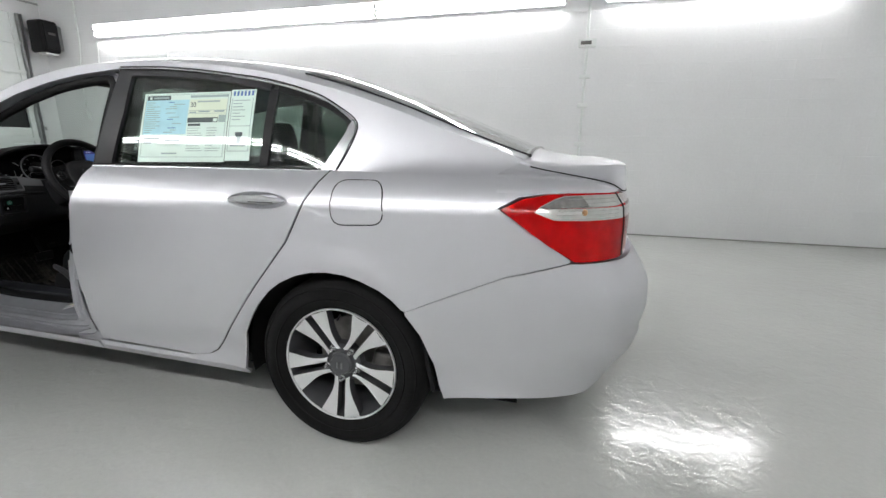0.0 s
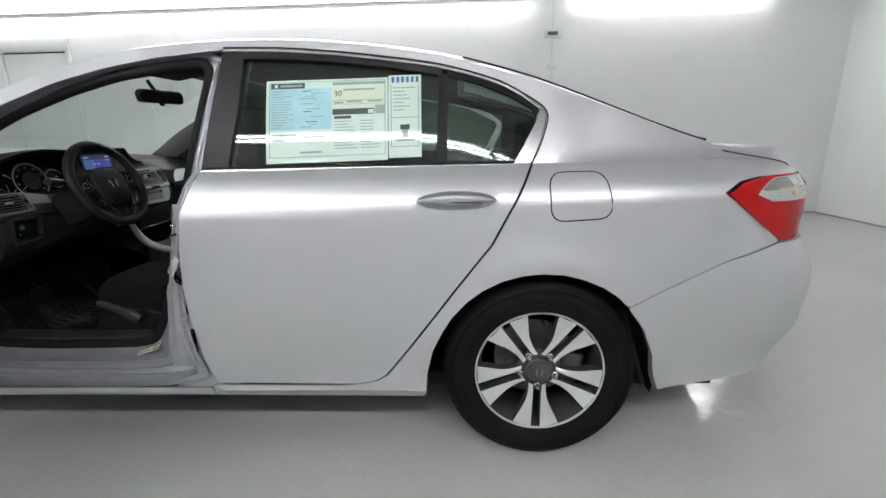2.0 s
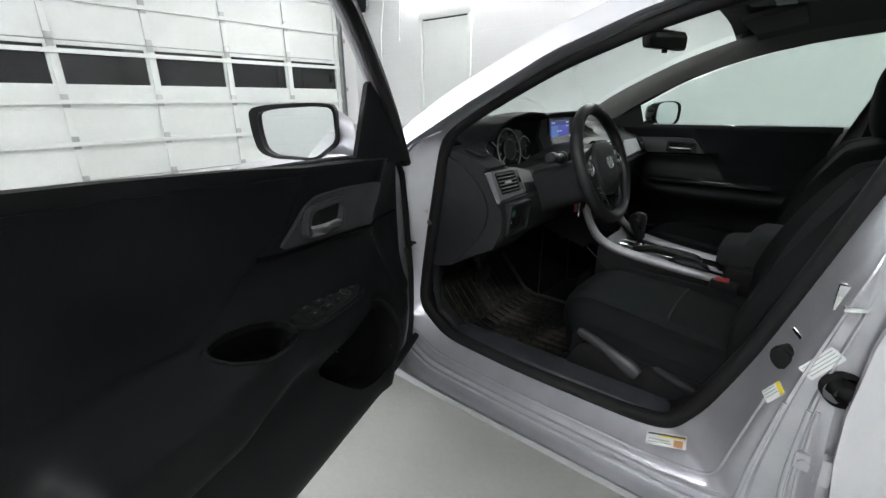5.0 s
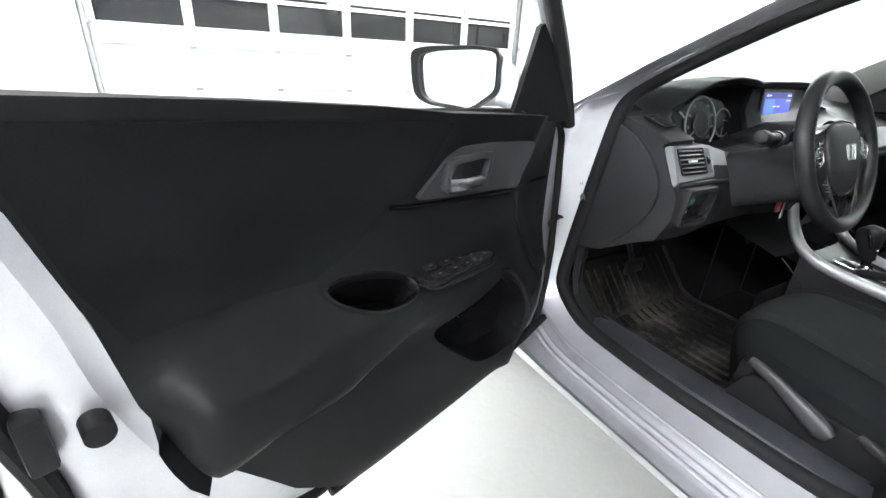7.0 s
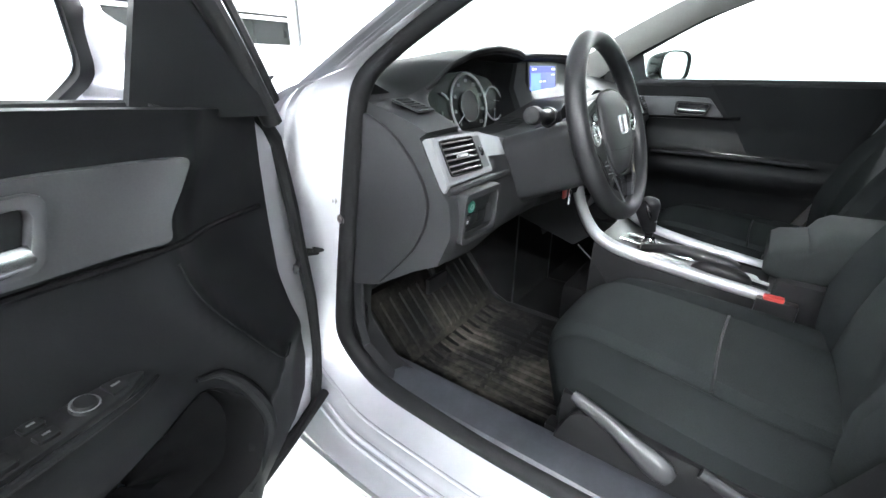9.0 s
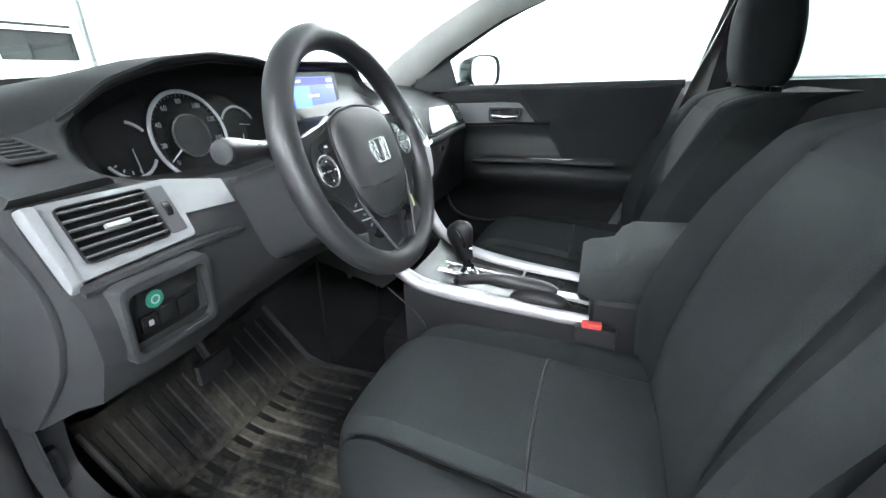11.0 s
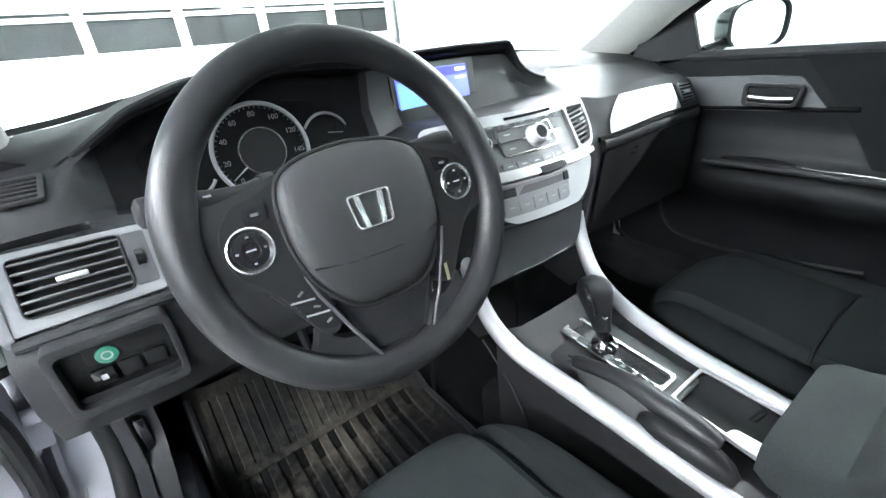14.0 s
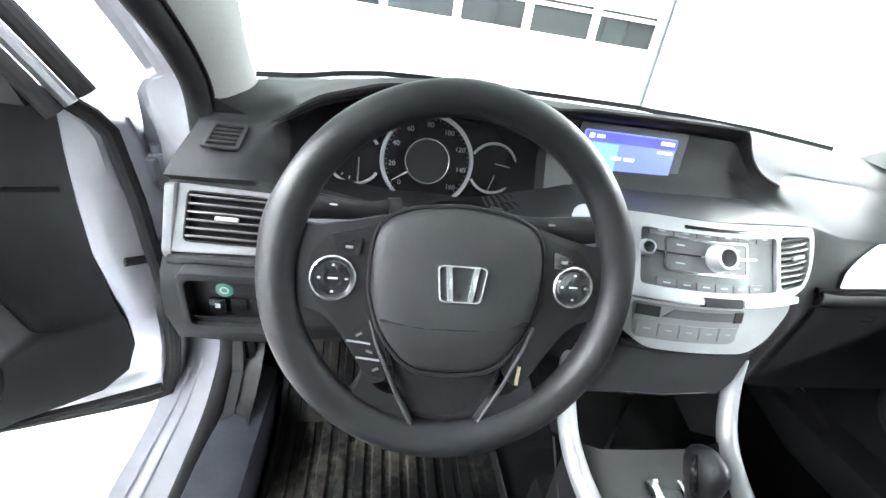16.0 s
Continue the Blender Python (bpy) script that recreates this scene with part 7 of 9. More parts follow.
so = rounded([(-0.200, 0.946), (-0.10, 0.952), (0.10, 0.952), (0.205, 0.943), (0.198, 0.900), (0.175, 0.872), (0.13, 0.860), (-0.10, 0.860), (-0.17, 0.868), (-0.195, 0.895)], 0.022, 5)
holes = [rounded([(-0.112, 0.870), (0.098, 0.870), (0.098, 0.936), (-0.112, 0.936)], 0.006, 3), rounded([(0.106, 0.871), (0.160, 0.873), (0.184, 0.895), (0.188, 0.932), (0.106, 0.938)], 0.010, 3), rounded([(-0.180, 0.878), (-0.122, 0.874), (-0.122, 0.936), (-0.186, 0.932)], 0.008, 3)]
part("stack_surround", panel(so, lifted(0.006), 0.016, fold=-0.012, hole=holes), SATIN, board, "satin silver surround of the centre stack")
part("radio_face", panel([(-0.116, 0.866), (0.102, 0.866), (0.102, 0.940), (-0.116, 0.940)], lifted(0.001), 0.02, fold=-0.004), RADIO, board, "dark grey radio face with silver-edged buttons")
part("disc_slot", panel([(-0.055, 0.9405), (0.055, 0.9405), (0.055, 0.9445), (-0.055, 0.9445)], lifted(0.0075), 0.02, fold=-0.002), BLACK_GLOSS, board)
part("vent_back", panel([(0.100, 0.866), (0.192, 0.866), (0.192, 0.942), (0.100, 0.942)], lifted(-0.006), 0.02, fold=-0.002), RUBBER, board)
part("vent_back", panel([(-0.190, 0.868), (-0.118, 0.868), (-0.118, 0.940), (-0.190, 0.940)], lifted(-0.006), 0.02, fold=-0.002), RUBBER, board)
for u0, u1 in ((0.107, 0.184), (-0.182, -0.123)):
    for i in range(8):
        z = 0.879 + i * 0.0075
        part("louvre", skin([[lifted(0.003)(u, z - 0.001), lifted(0.0045)(u, z + 0.0002), lifted(0.003)(u, z + 0.0014), lifted(-0.004)(u, z + 0.002)] for u in np.linspace(u0, u1 if i > 2 else u1 - 0.006, 8)]), LOUVRE, board)
part("vent_tab", box(-0.014, 0.014, -0.0028, 0.0028, 0.003, 0.009, 0.0015, m=stack_m(0.150, 0.909)), SATIN, board)
fo, fi = rounded([(-0.080, 0.889), (0.045, 0.889), (0.045, 0.930), (-0.080, 0.930)], 0.007, 4), rounded([(-0.0775, 0.8915), (0.0425, 0.8915), (0.0425, 0.9275), (-0.0775, 0.9275)], 0.006, 4)
part("radio_frame", panel(fo, lifted(0.004), 0.012, fold=-0.003, hole=fi), LEVER, board, "thin chrome frame round the tuning knob")
part("radio_inset", panel(fi, lifted(0.0022), 0.02, fold=-0.001), RADIO_PALE, board)
part("radio_line", panel([(-0.095, 0.9095), (0.060, 0.9095), (0.060, 0.9112), (-0.095, 0.9112)], lifted(0.0048), 0.02, fold=-0.002), CHROME, board)
for u, z, r, deep in ((-0.003, 0.910, 0.0175, 0.022), (-0.104, 0.912, 0.0105, 0.014)):
    km = stack_m(u, z)
    knob_ = part("tuning_knob" if r > 0.015 else "volume_knob", lathe([(r * 1.12, 0.0), (r * 1.12, 0.003), (r, 0.005), (r * 0.95, deep - 0.002), (r * 0.88, deep), (r * 0.72, deep), (r * 0.70, deep - 0.0015), (0.0, deep - 0.0015)], 36, km), SATIN, board, "silver turning knob")
    part("knob_face", lathe([(r * 0.69, deep - 0.0012), (0.0, deep - 0.0010)], 24, km), BLACK_GLOSS, knob_)
for z, n_, u0, u1 in ((0.9345, 6, -0.100, 0.092), (0.8755, 6, -0.090, 0.075)):
    for i in range(n_):
        a, b = u0 + (u1 - u0) * i / n_, u0 + (u1 - u0) * (i + 1) / n_ - 0.0015
        part("radio_button", panel([(a, z - 0.0045), (b, z - 0.0045), (b, z + 0.0045), (a, z + 0.0045)], lifted(0.0042), 0.02, fold=-0.003), RADIO_PALE, board)
        part("button_mark", slab(quad(-0.005, 0.005, -0.0008, 0.0008), 0.0004, stack_m((a + b) / 2, z, 0.0044)), INK_GREY, board)
for u in (-0.058, 0.026):
    for z in (0.900, 0.921):
        part("button_mark", slab(quad(-0.006, 0.006, -0.0008, 0.0008), 0.0004, stack_m(u, z, 0.0028)), INK_GREY, board)
for u0, u1 in ((-0.130, -0.030), (0.030, 0.135)):
    part("stack_lip", panel(rounded([(u0, 0.8545), (u1, 0.8545), (u1, 0.8625), (u0, 0.8625)], 0.003, 3), lifted(0.013), 0.015, fold=-0.012), SATIN, board, "bright lip under the radio")
part("hazard_cover", panel(rounded([(-0.028, 0.853), (0.028, 0.853), (0.028, 0.864), (-0.028, 0.864)], 0.002, 2), lifted(0.012), 0.02, fold=-0.012), DASH, board)
CLIMATE = material("pale_grey_keys", (0.16, 0.162, 0.166), 0.42, metal=0.15, grain=0.04, grain_size=400)


def climate(lift):
    return lambda u, z: Vector((-1.8245 + 0.28 * (0.82 - z) - 1.0 * u * u + lift, 0.945 + u, z + 0.2 * lift))


part("climate_panel", panel(rounded([(-0.150, 0.852), (-0.135, 0.812), (-0.09, 0.786), (0.07, 0.784), (0.105, 0.800), (0.138, 0.835), (0.142, 0.852)], 0.014, 5), climate(0.0), 0.015, fold=-0.03), SATIN, board, "silver climate control panel")
part("climate_inset", panel(rounded([(-0.118, 0.848), (-0.110, 0.800), (0.040, 0.800), (0.050, 0.848)], 0.008, 4), climate(0.0015), 0.015, fold=-0.003), CLIMATE, board, "grey key field")
part("climate_display", panel([(-0.075, 0.832), (0.030, 0.832), (0.030, 0.844), (-0.060, 0.844)], climate(0.003), 0.02, fold=-0.001), RADIO_PALE, board)
for a, b in ((-0.112, -0.080), (0.033, 0.046)):
    part("climate_button", panel([(a, 0.831), (b, 0.831), (b, 0.845), (a, 0.845)], climate(0.0035), 0.02, fold=-0.002), DASH, board)
for i in range(5):
    a = -0.108 + i * 0.030
    part("climate_button", panel([(a, 0.805), (a + 0.0285, 0.805), (a + 0.0285, 0.823), (a, 0.823)], climate(0.0035), 0.02, fold=-0.002), CLIMATE, board)
    part("button_mark", panel([(a + 0.010, 0.8135), (a + 0.019, 0.8135), (a + 0.019, 0.8150), (a + 0.010, 0.8150)], climate(0.0042), 0.02, fold=-0.0004), MARKING, board)
part("stack_gap", sweep([climate(-0.006)(u, 0.786 if u < 0.09 else 0.786 + (u - 0.09) * 0.9) for u in np.linspace(-0.12, 0.125, 20)], 0.006, 8), BLACK, board)
# pocket under the climate panel
# lighter grey than the dash: light on the lid's slope as colour
part("pocket_lid", skin([[Vector((-1.850, y, 0.782)), Vector((-1.846, y, 0.755)), Vector((-1.850, y, 0.70)), Vector((-1.862, y, 0.662)), Vector((-1.90, y, 0.640)), Vector((-1.95, y, 0.630))] for y in np.linspace(0.815, 1.060, 6)]), PANEL_GREY, board, "pocket lid below the climate panel, lightened for its lit slope")
part("lid_lip", sweep([(-1.856, 0.875, 0.669), (-1.853, 0.95, 0.667), (-1.856, 1.03, 0.669)], 0.003, 8), CHROME, board)
part("pocket_back", join(skin([[Vector((-1.97, y, 0.64)), Vector((-2.0, y, 0.60)), Vector((-1.98, y, 0.555))] for y in (0.82, 1.05)])), RUBBER, board)
# passenger side: silver band, vent, glovebox line
band = [[dash(y, 9.97 - (0.04 + 0.96 * min(1.0, (y - 1.200) / 0.075) ** 0.55) * v) + Vector((0.004, 0, 0.002)) for v in (1.0, 0.75, 0.5, 0.25, 0.0)] for y in np.linspace(1.200, 1.535, 44)]
part("trim_band", skin(band), SATIN, board, "broad satin silver band on the passenger side")
m, w, h = face(1.545, 1.625, 9.0, 9.9, 0.003)
vent(m, w * 0.9, h * 0.8, 6, board, BLACK, 0.004)
# black in place of dash charcoal: the undercut's shade as colour
part("glovebox_lid", skin([[dash(y, k) + Vector((0.006, 0, 0)) for k in (10.75, 11, 11.3, 11.7, 11.95)] for y in np.linspace(1.17, 1.62, 16)]), BLACK, board, "glovebox lid, its deep shade put into the black")
part("glovebox_latch", box(-1.912, -1.896, 1.24, 1.33, 0.796, 0.814, 0.004), BLACK_GLOSS, board)
# shade-black rod for the crease under the silver band
part("dash_ridge", sweep([dash(y, 10.12) + Vector((0.002, 0, 0)) for y in np.linspace(1.16, 1.65, 24)], 0.005, 8), HOLLOW_SHADE, board)
part("dash_shelf", sweep([dash(y, 10.42) + Vector((-0.006, 0, 0)) for y in np.linspace(1.17, 1.64, 24)], 0.017, 12), DASH, board, "rounded charcoal shelf under the silver band")

# ---- steering wheel ----
W = frame_matrix((-1.7512, 0.557, 0.9211), (0, 1, 0), (-0.3427, 0, 0.9394))
RIM = 0.170
rows = []
for i in range(120):
    a = 2 * math.pi * i / 120
    fat = 0.0178 + 0.0016 * (math.exp(-((math.sin(a) - 0.25) / 0.12) ** 2) if abs(math.cos(a)) > 0.5 else 0.0)
    rows.append([W @ Vector(((RIM + fat * math.cos(b)) * math.cos(a), (RIM + fat * math.cos(b)) * math.sin(a), 0.0180 * math.sin(b))) for b in np.linspace(0, 2 * math.pi, 21)[:-1]])
steer = part("steering_wheel", skin(rows, closed_u=True, closed_v=True), LEATHER, car, "black four-spoke steering wheel with silver accents")


def dished(z0, tilt=0.0):
    """On the wheel's face: right and up, standing z0 towards the driver and falling off to the rim."""
    return lambda u, v: W @ Vector((u, v, z0 - tilt * (u * u + v * v)))


for sgn in (-1, 1):
    def P(pts):
        pts = [(0.001 + sgn * x, y) for x, y in pts]
        return pts if sgn > 0 else pts[::-1]
    arm = rounded(P([(0.070, 0.056), (0.105, 0.047), (0.138, 0.040), (0.163, 0.045), (0.168, 0.000), (0.163, -0.040), (0.145, -0.037), (0.132, -0.040), (0.118, -0.050), (0.105, -0.068), (0.086, -0.098), (0.080, -0.112), (0.062, -0.108), (0.072, -0.05)]), 0.008, 4)
    part("spoke", panel(arm, dished(0.0045, 0.10), 0.012, fold=-0.024), LEATHER, steer, "soft black wheel spoke")
    field = rounded(P([(0.076, 0.050), (0.100, 0.040), (0.125, 0.034), (0.140, 0.016), (0.143, -0.006), (0.136, -0.028), (0.118, -0.044), (0.102, -0.066), (0.086, -0.098), (0.074, -0.104), (0.060, -0.104), (0.070, -0.05)]), 0.010, 5)
    part("control_field", panel(field, dished(0.0062, 0.10), 0.012, fold=-0.003), BLACK, steer, "black control panel on the spoke")
    foot = rounded(P([(0.086, -0.100), (0.080, -0.107), (0.066, -0.119), (0.048, -0.123), (0.026, -0.160), (0.020, -0.172), (0.070, -0.160), (0.112, -0.130), (0.098, -0.126), (0.091, -0.115)]), 0.006, 4)
    part("lower_spoke", panel(foot, dished(0.006, 0.15), 0.010, fold=-0.022), LEATHER, steer, "soft grey lower spoke")
    part("accent_line", sweep([W @ Vector((x, y, z)) for (x, y), z in zip(P([(0.082, -0.046), (0.074, -0.070), (0.055, -0.112), (0.030, -0.160)]), (0.007, 0.0065, 0.006, 0.004))], 0.0020, 6), PANEL_PALE, steer, "satin grey edge of the spoke")
    bc = W @ Matrix.Translation((0.001 + sgn * 0.119, -0.007 + (0.005 if sgn > 0 else 0), 0.0045))
    part("button_ring", lathe([(0.0205, 0.0), (0.0215, 0.003), (0.0200, 0.004), (0.0190, 0.001)], 40, bc), BADGE, steer, "chrome ring round the thumb control")
    part("thumb_control", lathe([(0.0, 0.0025), (0.008, 0.0025), (0.0085, 0.0040), (0.016, 0.0038), (0.0190, 0.001)], 36, bc), BLACK_GLOSS, steer)
    part("control_mark", box(-0.0045, 0.0045, -0.0008, 0.0008, 0.0030, 0.0034, m=bc), MARKING, steer)
    for dx, dy in ((0.0125, 0), (-0.0125, 0), (0, 0.0125), (0, -0.0125)):
        part("control_mark", box(dx - 0.0013, dx + 0.0013, dy - 0.0009, dy + 0.0009, 0.0038, 0.0043, m=bc), MARKING, steer)
    part("mode_button", panel(rounded(P([(0.094, 0.033), (0.118, 0.026), (0.116, 0.015), (0.096, 0.016)]), 0.003, 3), dished(0.0085, 0.10), 0.012, fold=-0.003), BLACK_GLOSS, steer)
    part("control_mark", box(-0.0035, 0.0035, -0.0014, 0.0014, 0, 0.0004, m=W @ Matrix.Translation((0.001 + sgn * 0.106, 0.023, 0.0076))), DIAL, steer)
for x, y in ((-0.0905, -0.068), (-0.0805, -0.0845)):
    part("phone_line", box(-0.0115, 0.0115, -0.0009, 0.0009, 0, 0.001, m=W @ Matrix.Translation((x, y, 0.0056)) @ Matrix.Rotation(radians(-7), 4, "Z")), MARKING, steer)
for x, y, turn in ((-0.0905, -0.0605, 30), (-0.0795, -0.0775, -20), (-0.0725, -0.0950, 25)):
    part("phone_mark", box(-0.0032, 0.0032, -0.0011, 0.0011, 0, 0.001, m=W @ Matrix.Translation((x, y, 0.0054)) @ Matrix.Rotation(radians(turn), 4, "Z")), DIAL, steer)
part("side_mark", box(-0.0018, 0.0018, -0.010, 0.010, 0, 0.001, m=W @ Matrix.Translation((0.073, -0.098, 0.0050)) @ Matrix.Rotation(radians(-4), 4, "Z")), YELLOW_PALE, steer)
part("hub_lower", panel(rounded([(-0.060, -0.080), (0.062, -0.080), (0.054, -0.112), (0.034, -0.158), (0.026, -0.168), (-0.020, -0.168), (-0.028, -0.158), (-0.050, -0.112)], 0.008, 3), dished(-0.006), 0.012, fold=-0.02), BLACK_GLOSS, steer, "gloss black lower hub")
bag = rounded([(-0.076, 0.051), (-0.047, 0.064), (0.0, 0.069), (0.047, 0.064), (0.077, 0.051), (0.085, 0.026), (0.085, -0.018), (0.076, -0.052), (0.057, -0.082), (0.036, -0.096), (0.0, -0.099), (-0.034, -0.096), (-0.055, -0.080), (-0.074, -0.052), (-0.084, -0.018), (-0.084, 0.026)], 0.014, 4)
rows = []
for t, z in ((1.0, -0.018), (1.0, 0.004), (0.985, 0.0085), (0.955, 0.0115), (0.90, 0.014), (0.8, 0.0165), (0.65, 0.0185), (0.5, 0.0195), (0.25, 0.0203), (0.02, 0.0205)):
    rows.append([W @ Vector((p[0] * t, -0.015 + (p[1] + 0.015) * t, z - (0.006 * max(0.0, -0.046 - (-0.015 + (p[1] + 0.015) * t)) / 0.05))) for p in bag])
part("airbag_cover", skin(rows, closed_v=True), PAD, steer, "grained black horn pad")
part("cover_gap", sweep([W @ Vector((p[0] * 1.012, -0.015 + (p[1] + 0.015) * 1.012, 0.0055)) for p in bag], 0.0024, 6, closed=True), RUBBER, steer, "dark gap round the horn pad")
part("cover_seam", sweep([W @ Vector((x, y, z)) for x, y, z in ((-0.072, -0.043, 0.0145), (-0.035, -0.048, 0.0178), (0.0, -0.049, 0.0188), (0.035, -0.048, 0.0178), (0.074, -0.040, 0.0145))], 0.0012, 6), RUBBER, steer)
em = W @ Matrix.Translation((0.001, -0.002, 0.0195))
eo, ei = rounded([(-0.0205, -0.019), (0.0205, -0.019), (0.0245, 0.017), (-0.0245, 0.017)], 0.006, 5), rounded([(-0.0185, -0.017), (0.0185, -0.017), (0.0225, 0.015), (-0.0225, 0.015)], 0.005, 5)
part("badge", slab(eo, 0.004, em, 0.0008, ei), BADGE, steer, "plain chrome badge ring")
for sgn in (-1, 1):
    part("badge_bar", slab([(sgn * 0.0065, -0.0172), (sgn * 0.0125, -0.0172), (sgn * 0.0165, 0.0152), (sgn * 0.0105, 0.0152)][::sgn], 0.0035, em, 0.0006), BADGE, steer)
part("wheel_back", lathe([(0.085, -0.014), (0.075, -0.045), (0.055, -0.07), (0.05, -0.09)], 32, W @ Matrix.Translation((0.0, -0.01, 0))), BLACK, steer)
shroud = [[W @ Vector((0.066 * math.copysign(abs(c) ** 0.5, c) * s_, -0.012 + (0.046 if sn > 0 else 0.092) * math.copysign(abs(sn) ** 0.6, sn) * s_, z)) for c, sn in [(math.cos(a), math.sin(a)) for a in np.linspace(0, 2 * math.pi, 37)[:-1]]] for z, s_ in ((-0.050, 0.0), (-0.052, 0.86), (-0.058, 0.95), (-0.068, 1.0), (-0.14, 1.05), (-0.20, 1.08), (-0.26, 1.08))]
part("column_shroud", skin(shroud, closed_v=True), DASH, car, "black steering column shroud")
for tip, root, nm in (((-1.838, 0.372, 0.949), (-1.862, 0.500, 0.934), "indicator_stalk"), ((-1.838, 0.736, 0.946), (-1.862, 0.612, 0.934), "wiper_stalk")):
    st = [Vector(root).lerp(Vector(tip), k / 9) for k in range(10)]
    s_ = part(nm, sweep(st, [0.017, 0.0165, 0.013, 0.0115, 0.0115, 0.0125, 0.014, 0.0155, 0.0165, 0.0155], 16), BLACK, car, "black control stalk behind the wheel")
    part("stalk_end", sweep([st[-1], st[-1] + (st[-1] - st[-2]).normalized() * 0.004, st[-1] + (st[-1] - st[-2]).normalized() * 0.007], [0.0155, 0.0145, 0.009], 16), DASH, s_)
    part("stalk_collar", sweep([st[0], st[1]], [0.021, 0.019], 16), BLACK, s_)
    for k in (5, 7):
        part("stalk_mark", sweep([st[k] + W.to_3x3() @ Vector((-0.004, 0.004, 0.0125)), st[k] + W.to_3x3() @ Vector((0.004, 0.004, 0.0125))], 0.0013, 5), MARKING, s_)
keys = thing("car_keys", (-1.862, 0.69, 0.76), "keys with a red tag hanging in the ignition", "keys")
part("key", join(cyl((-1.900, 0.672, 0.785), (-1.862, 0.690, 0.778), 0.008, n=10), box(-1.868, -1.852, 0.682, 0.698, 0.766, 0.790, 0.004)), BLACK, keys)
part("tag", box(-1.882, -1.875, 0.680, 0.700, 0.718, 0.748, 0.003), RED_PLASTIC, keys, "red plastic tag")
part("key_blade", box(-1.872, -1.868, 0.698, 0.707, 0.700, 0.770, 0.001), CHROME, keys)


# ---- centre console ----
RAIL_L = [(-1.880, 0.784, 0.735), (-1.862, 0.788, 0.675), (-1.824, 0.795, 0.612), (-1.776, 0.803, 0.580), (-1.715, 0.814, 0.562), (-1.60, 0.826, 0.545), (-1.50, 0.829, 0.535), (-1.405, 0.831, 0.527)]
RAIL_R = [(x, 2 * CENTRE - y, z) for x, y, z in RAIL_L]
left, right_ = curve(RAIL_L, 36), curve(RAIL_R, 36)
console = part("console", skin([[Vector((p.x, p.y, 0.285)), Vector((p.x, p.y - 0.004, p.z - 0.03)), p + Vector((0, 0, -0.008)), p + Vector((0, 0.012, -0.004)), p.lerp(q, 0.2) + Vector((0.004, 0, -0.016)), p.lerp(q, 0.5) + Vector((0.004, 0, -0.018)), p.lerp(q, 0.8) + Vector((0.004, 0, -0.016)), q + Vector((0, -0.012, -0.004)), q + Vector((0, 0, -0.008)), Vector((q.x, q.y + 0.004, q.z - 0.03)), Vector((q.x, q.y, 0.285))] for p, q in zip(left[9:], right_[9:])]),
               BLACK, car, "centre console with silver side rails")
for line, sg in ((left, 1), (right_, -1)):
    part("console_wall", skin([[Vector((p.x, p.y, p.z)), Vector((p.x - 0.06, p.y + 0.004 * sg, p.z - 0.05)), Vector((-2.05, p.y + 0.004 * sg, min(p.z, 0.66))), Vector((-2.05, p.y, 0.285)), Vector((p.x, p.y, 0.285))] for p in line[:10]]), BLACK, console)
for line in (left, right_):
    n_ = len(line)
    part("console_rail", sweep(line, [0.0125 + 0.0035 * math.sin(math.pi * i / (n_ - 1)) for i in range(n_)], 12, flat=1.1), SATIN, console, "satin silver console rail")
part("console_seam", sweep(curve([(-1.86, 0.797, 0.56), (-1.78, 0.796, 0.49), (-1.74, 0.796, 0.40), (-1.735, 0.796, 0.30)], 16), 0.002, 6), DASH, console)


def deck_at(x, y, dz=0.0):
    i = int(np.argmin([abs(p.x - x) for p in left[9:]])) + 9
    return Vector((x, y, left[i].z - 0.015 + dz))


deck_m = frame_matrix(deck_at(-1.645, 0.925, 0.004), (0, 1, 0), (-1, 0, 0.11))
part("shift_plate", slab(rounded([(-0.082, -0.085), (0.082, -0.085), (0.092, 0.150), (-0.092, 0.150)], 0.012, 4), 0.004, deck_m, 0.001), DECK, console, "dull grey plate round the gear gate")
gate_out, gate_in = rounded(quad(-0.010, 0.054, -0.060, 0.142), 0.012, 5), rounded(quad(0.011, 0.047, -0.053, 0.134), 0.009, 5)
part("shift_gate", slab(gate_out, 0.007, deck_m @ Matrix.Translation((0, 0, 0.003)), 0.002, gate_in), CHROME, console, "chrome gear gate")
part("gate_slot", slab(gate_in, 0.002, deck_m @ Matrix.Translation((0, 0, 0.004))), BLACK_GLOSS, console)
part("gate_window", slab(rounded(quad(-0.005, 0.008, -0.046, 0.100), 0.003, 4), 0.0012, deck_m @ Matrix.Translation((0, 0, 0.0096))), BLACK_GLOSS, console)
for k in range(6):
    part("gate_mark", slab(quad(-0.0010, 0.0040, -0.038 + 0.022 * k, -0.032 + 0.022 * k), 0.0006, deck_m @ Matrix.Translation((0, 0, 0.0110))), DIAL, console)
part("shift_shaft", sweep(curve([deck_m @ Vector((0.024, 0.060, 0.0)), deck_m @ Vector((0.022, 0.070, 0.045)), deck_m @ Vector((0.016, 0.086, 0.088))], 8), [0.012, 0.0115, 0.0115, 0.012, 0.013, 0.0145, 0.016, 0.017], 16), BLACK_GLOSS, console, "gloss black gear lever")
part("shift_collar", lathe([(0.022, 0.0), (0.023, 0.006), (0.016, 0.012), (0.013, 0.020)], 28, deck_m @ Matrix.Translation((0.024, 0.060, 0.006))), CHROME, console)
knob = []
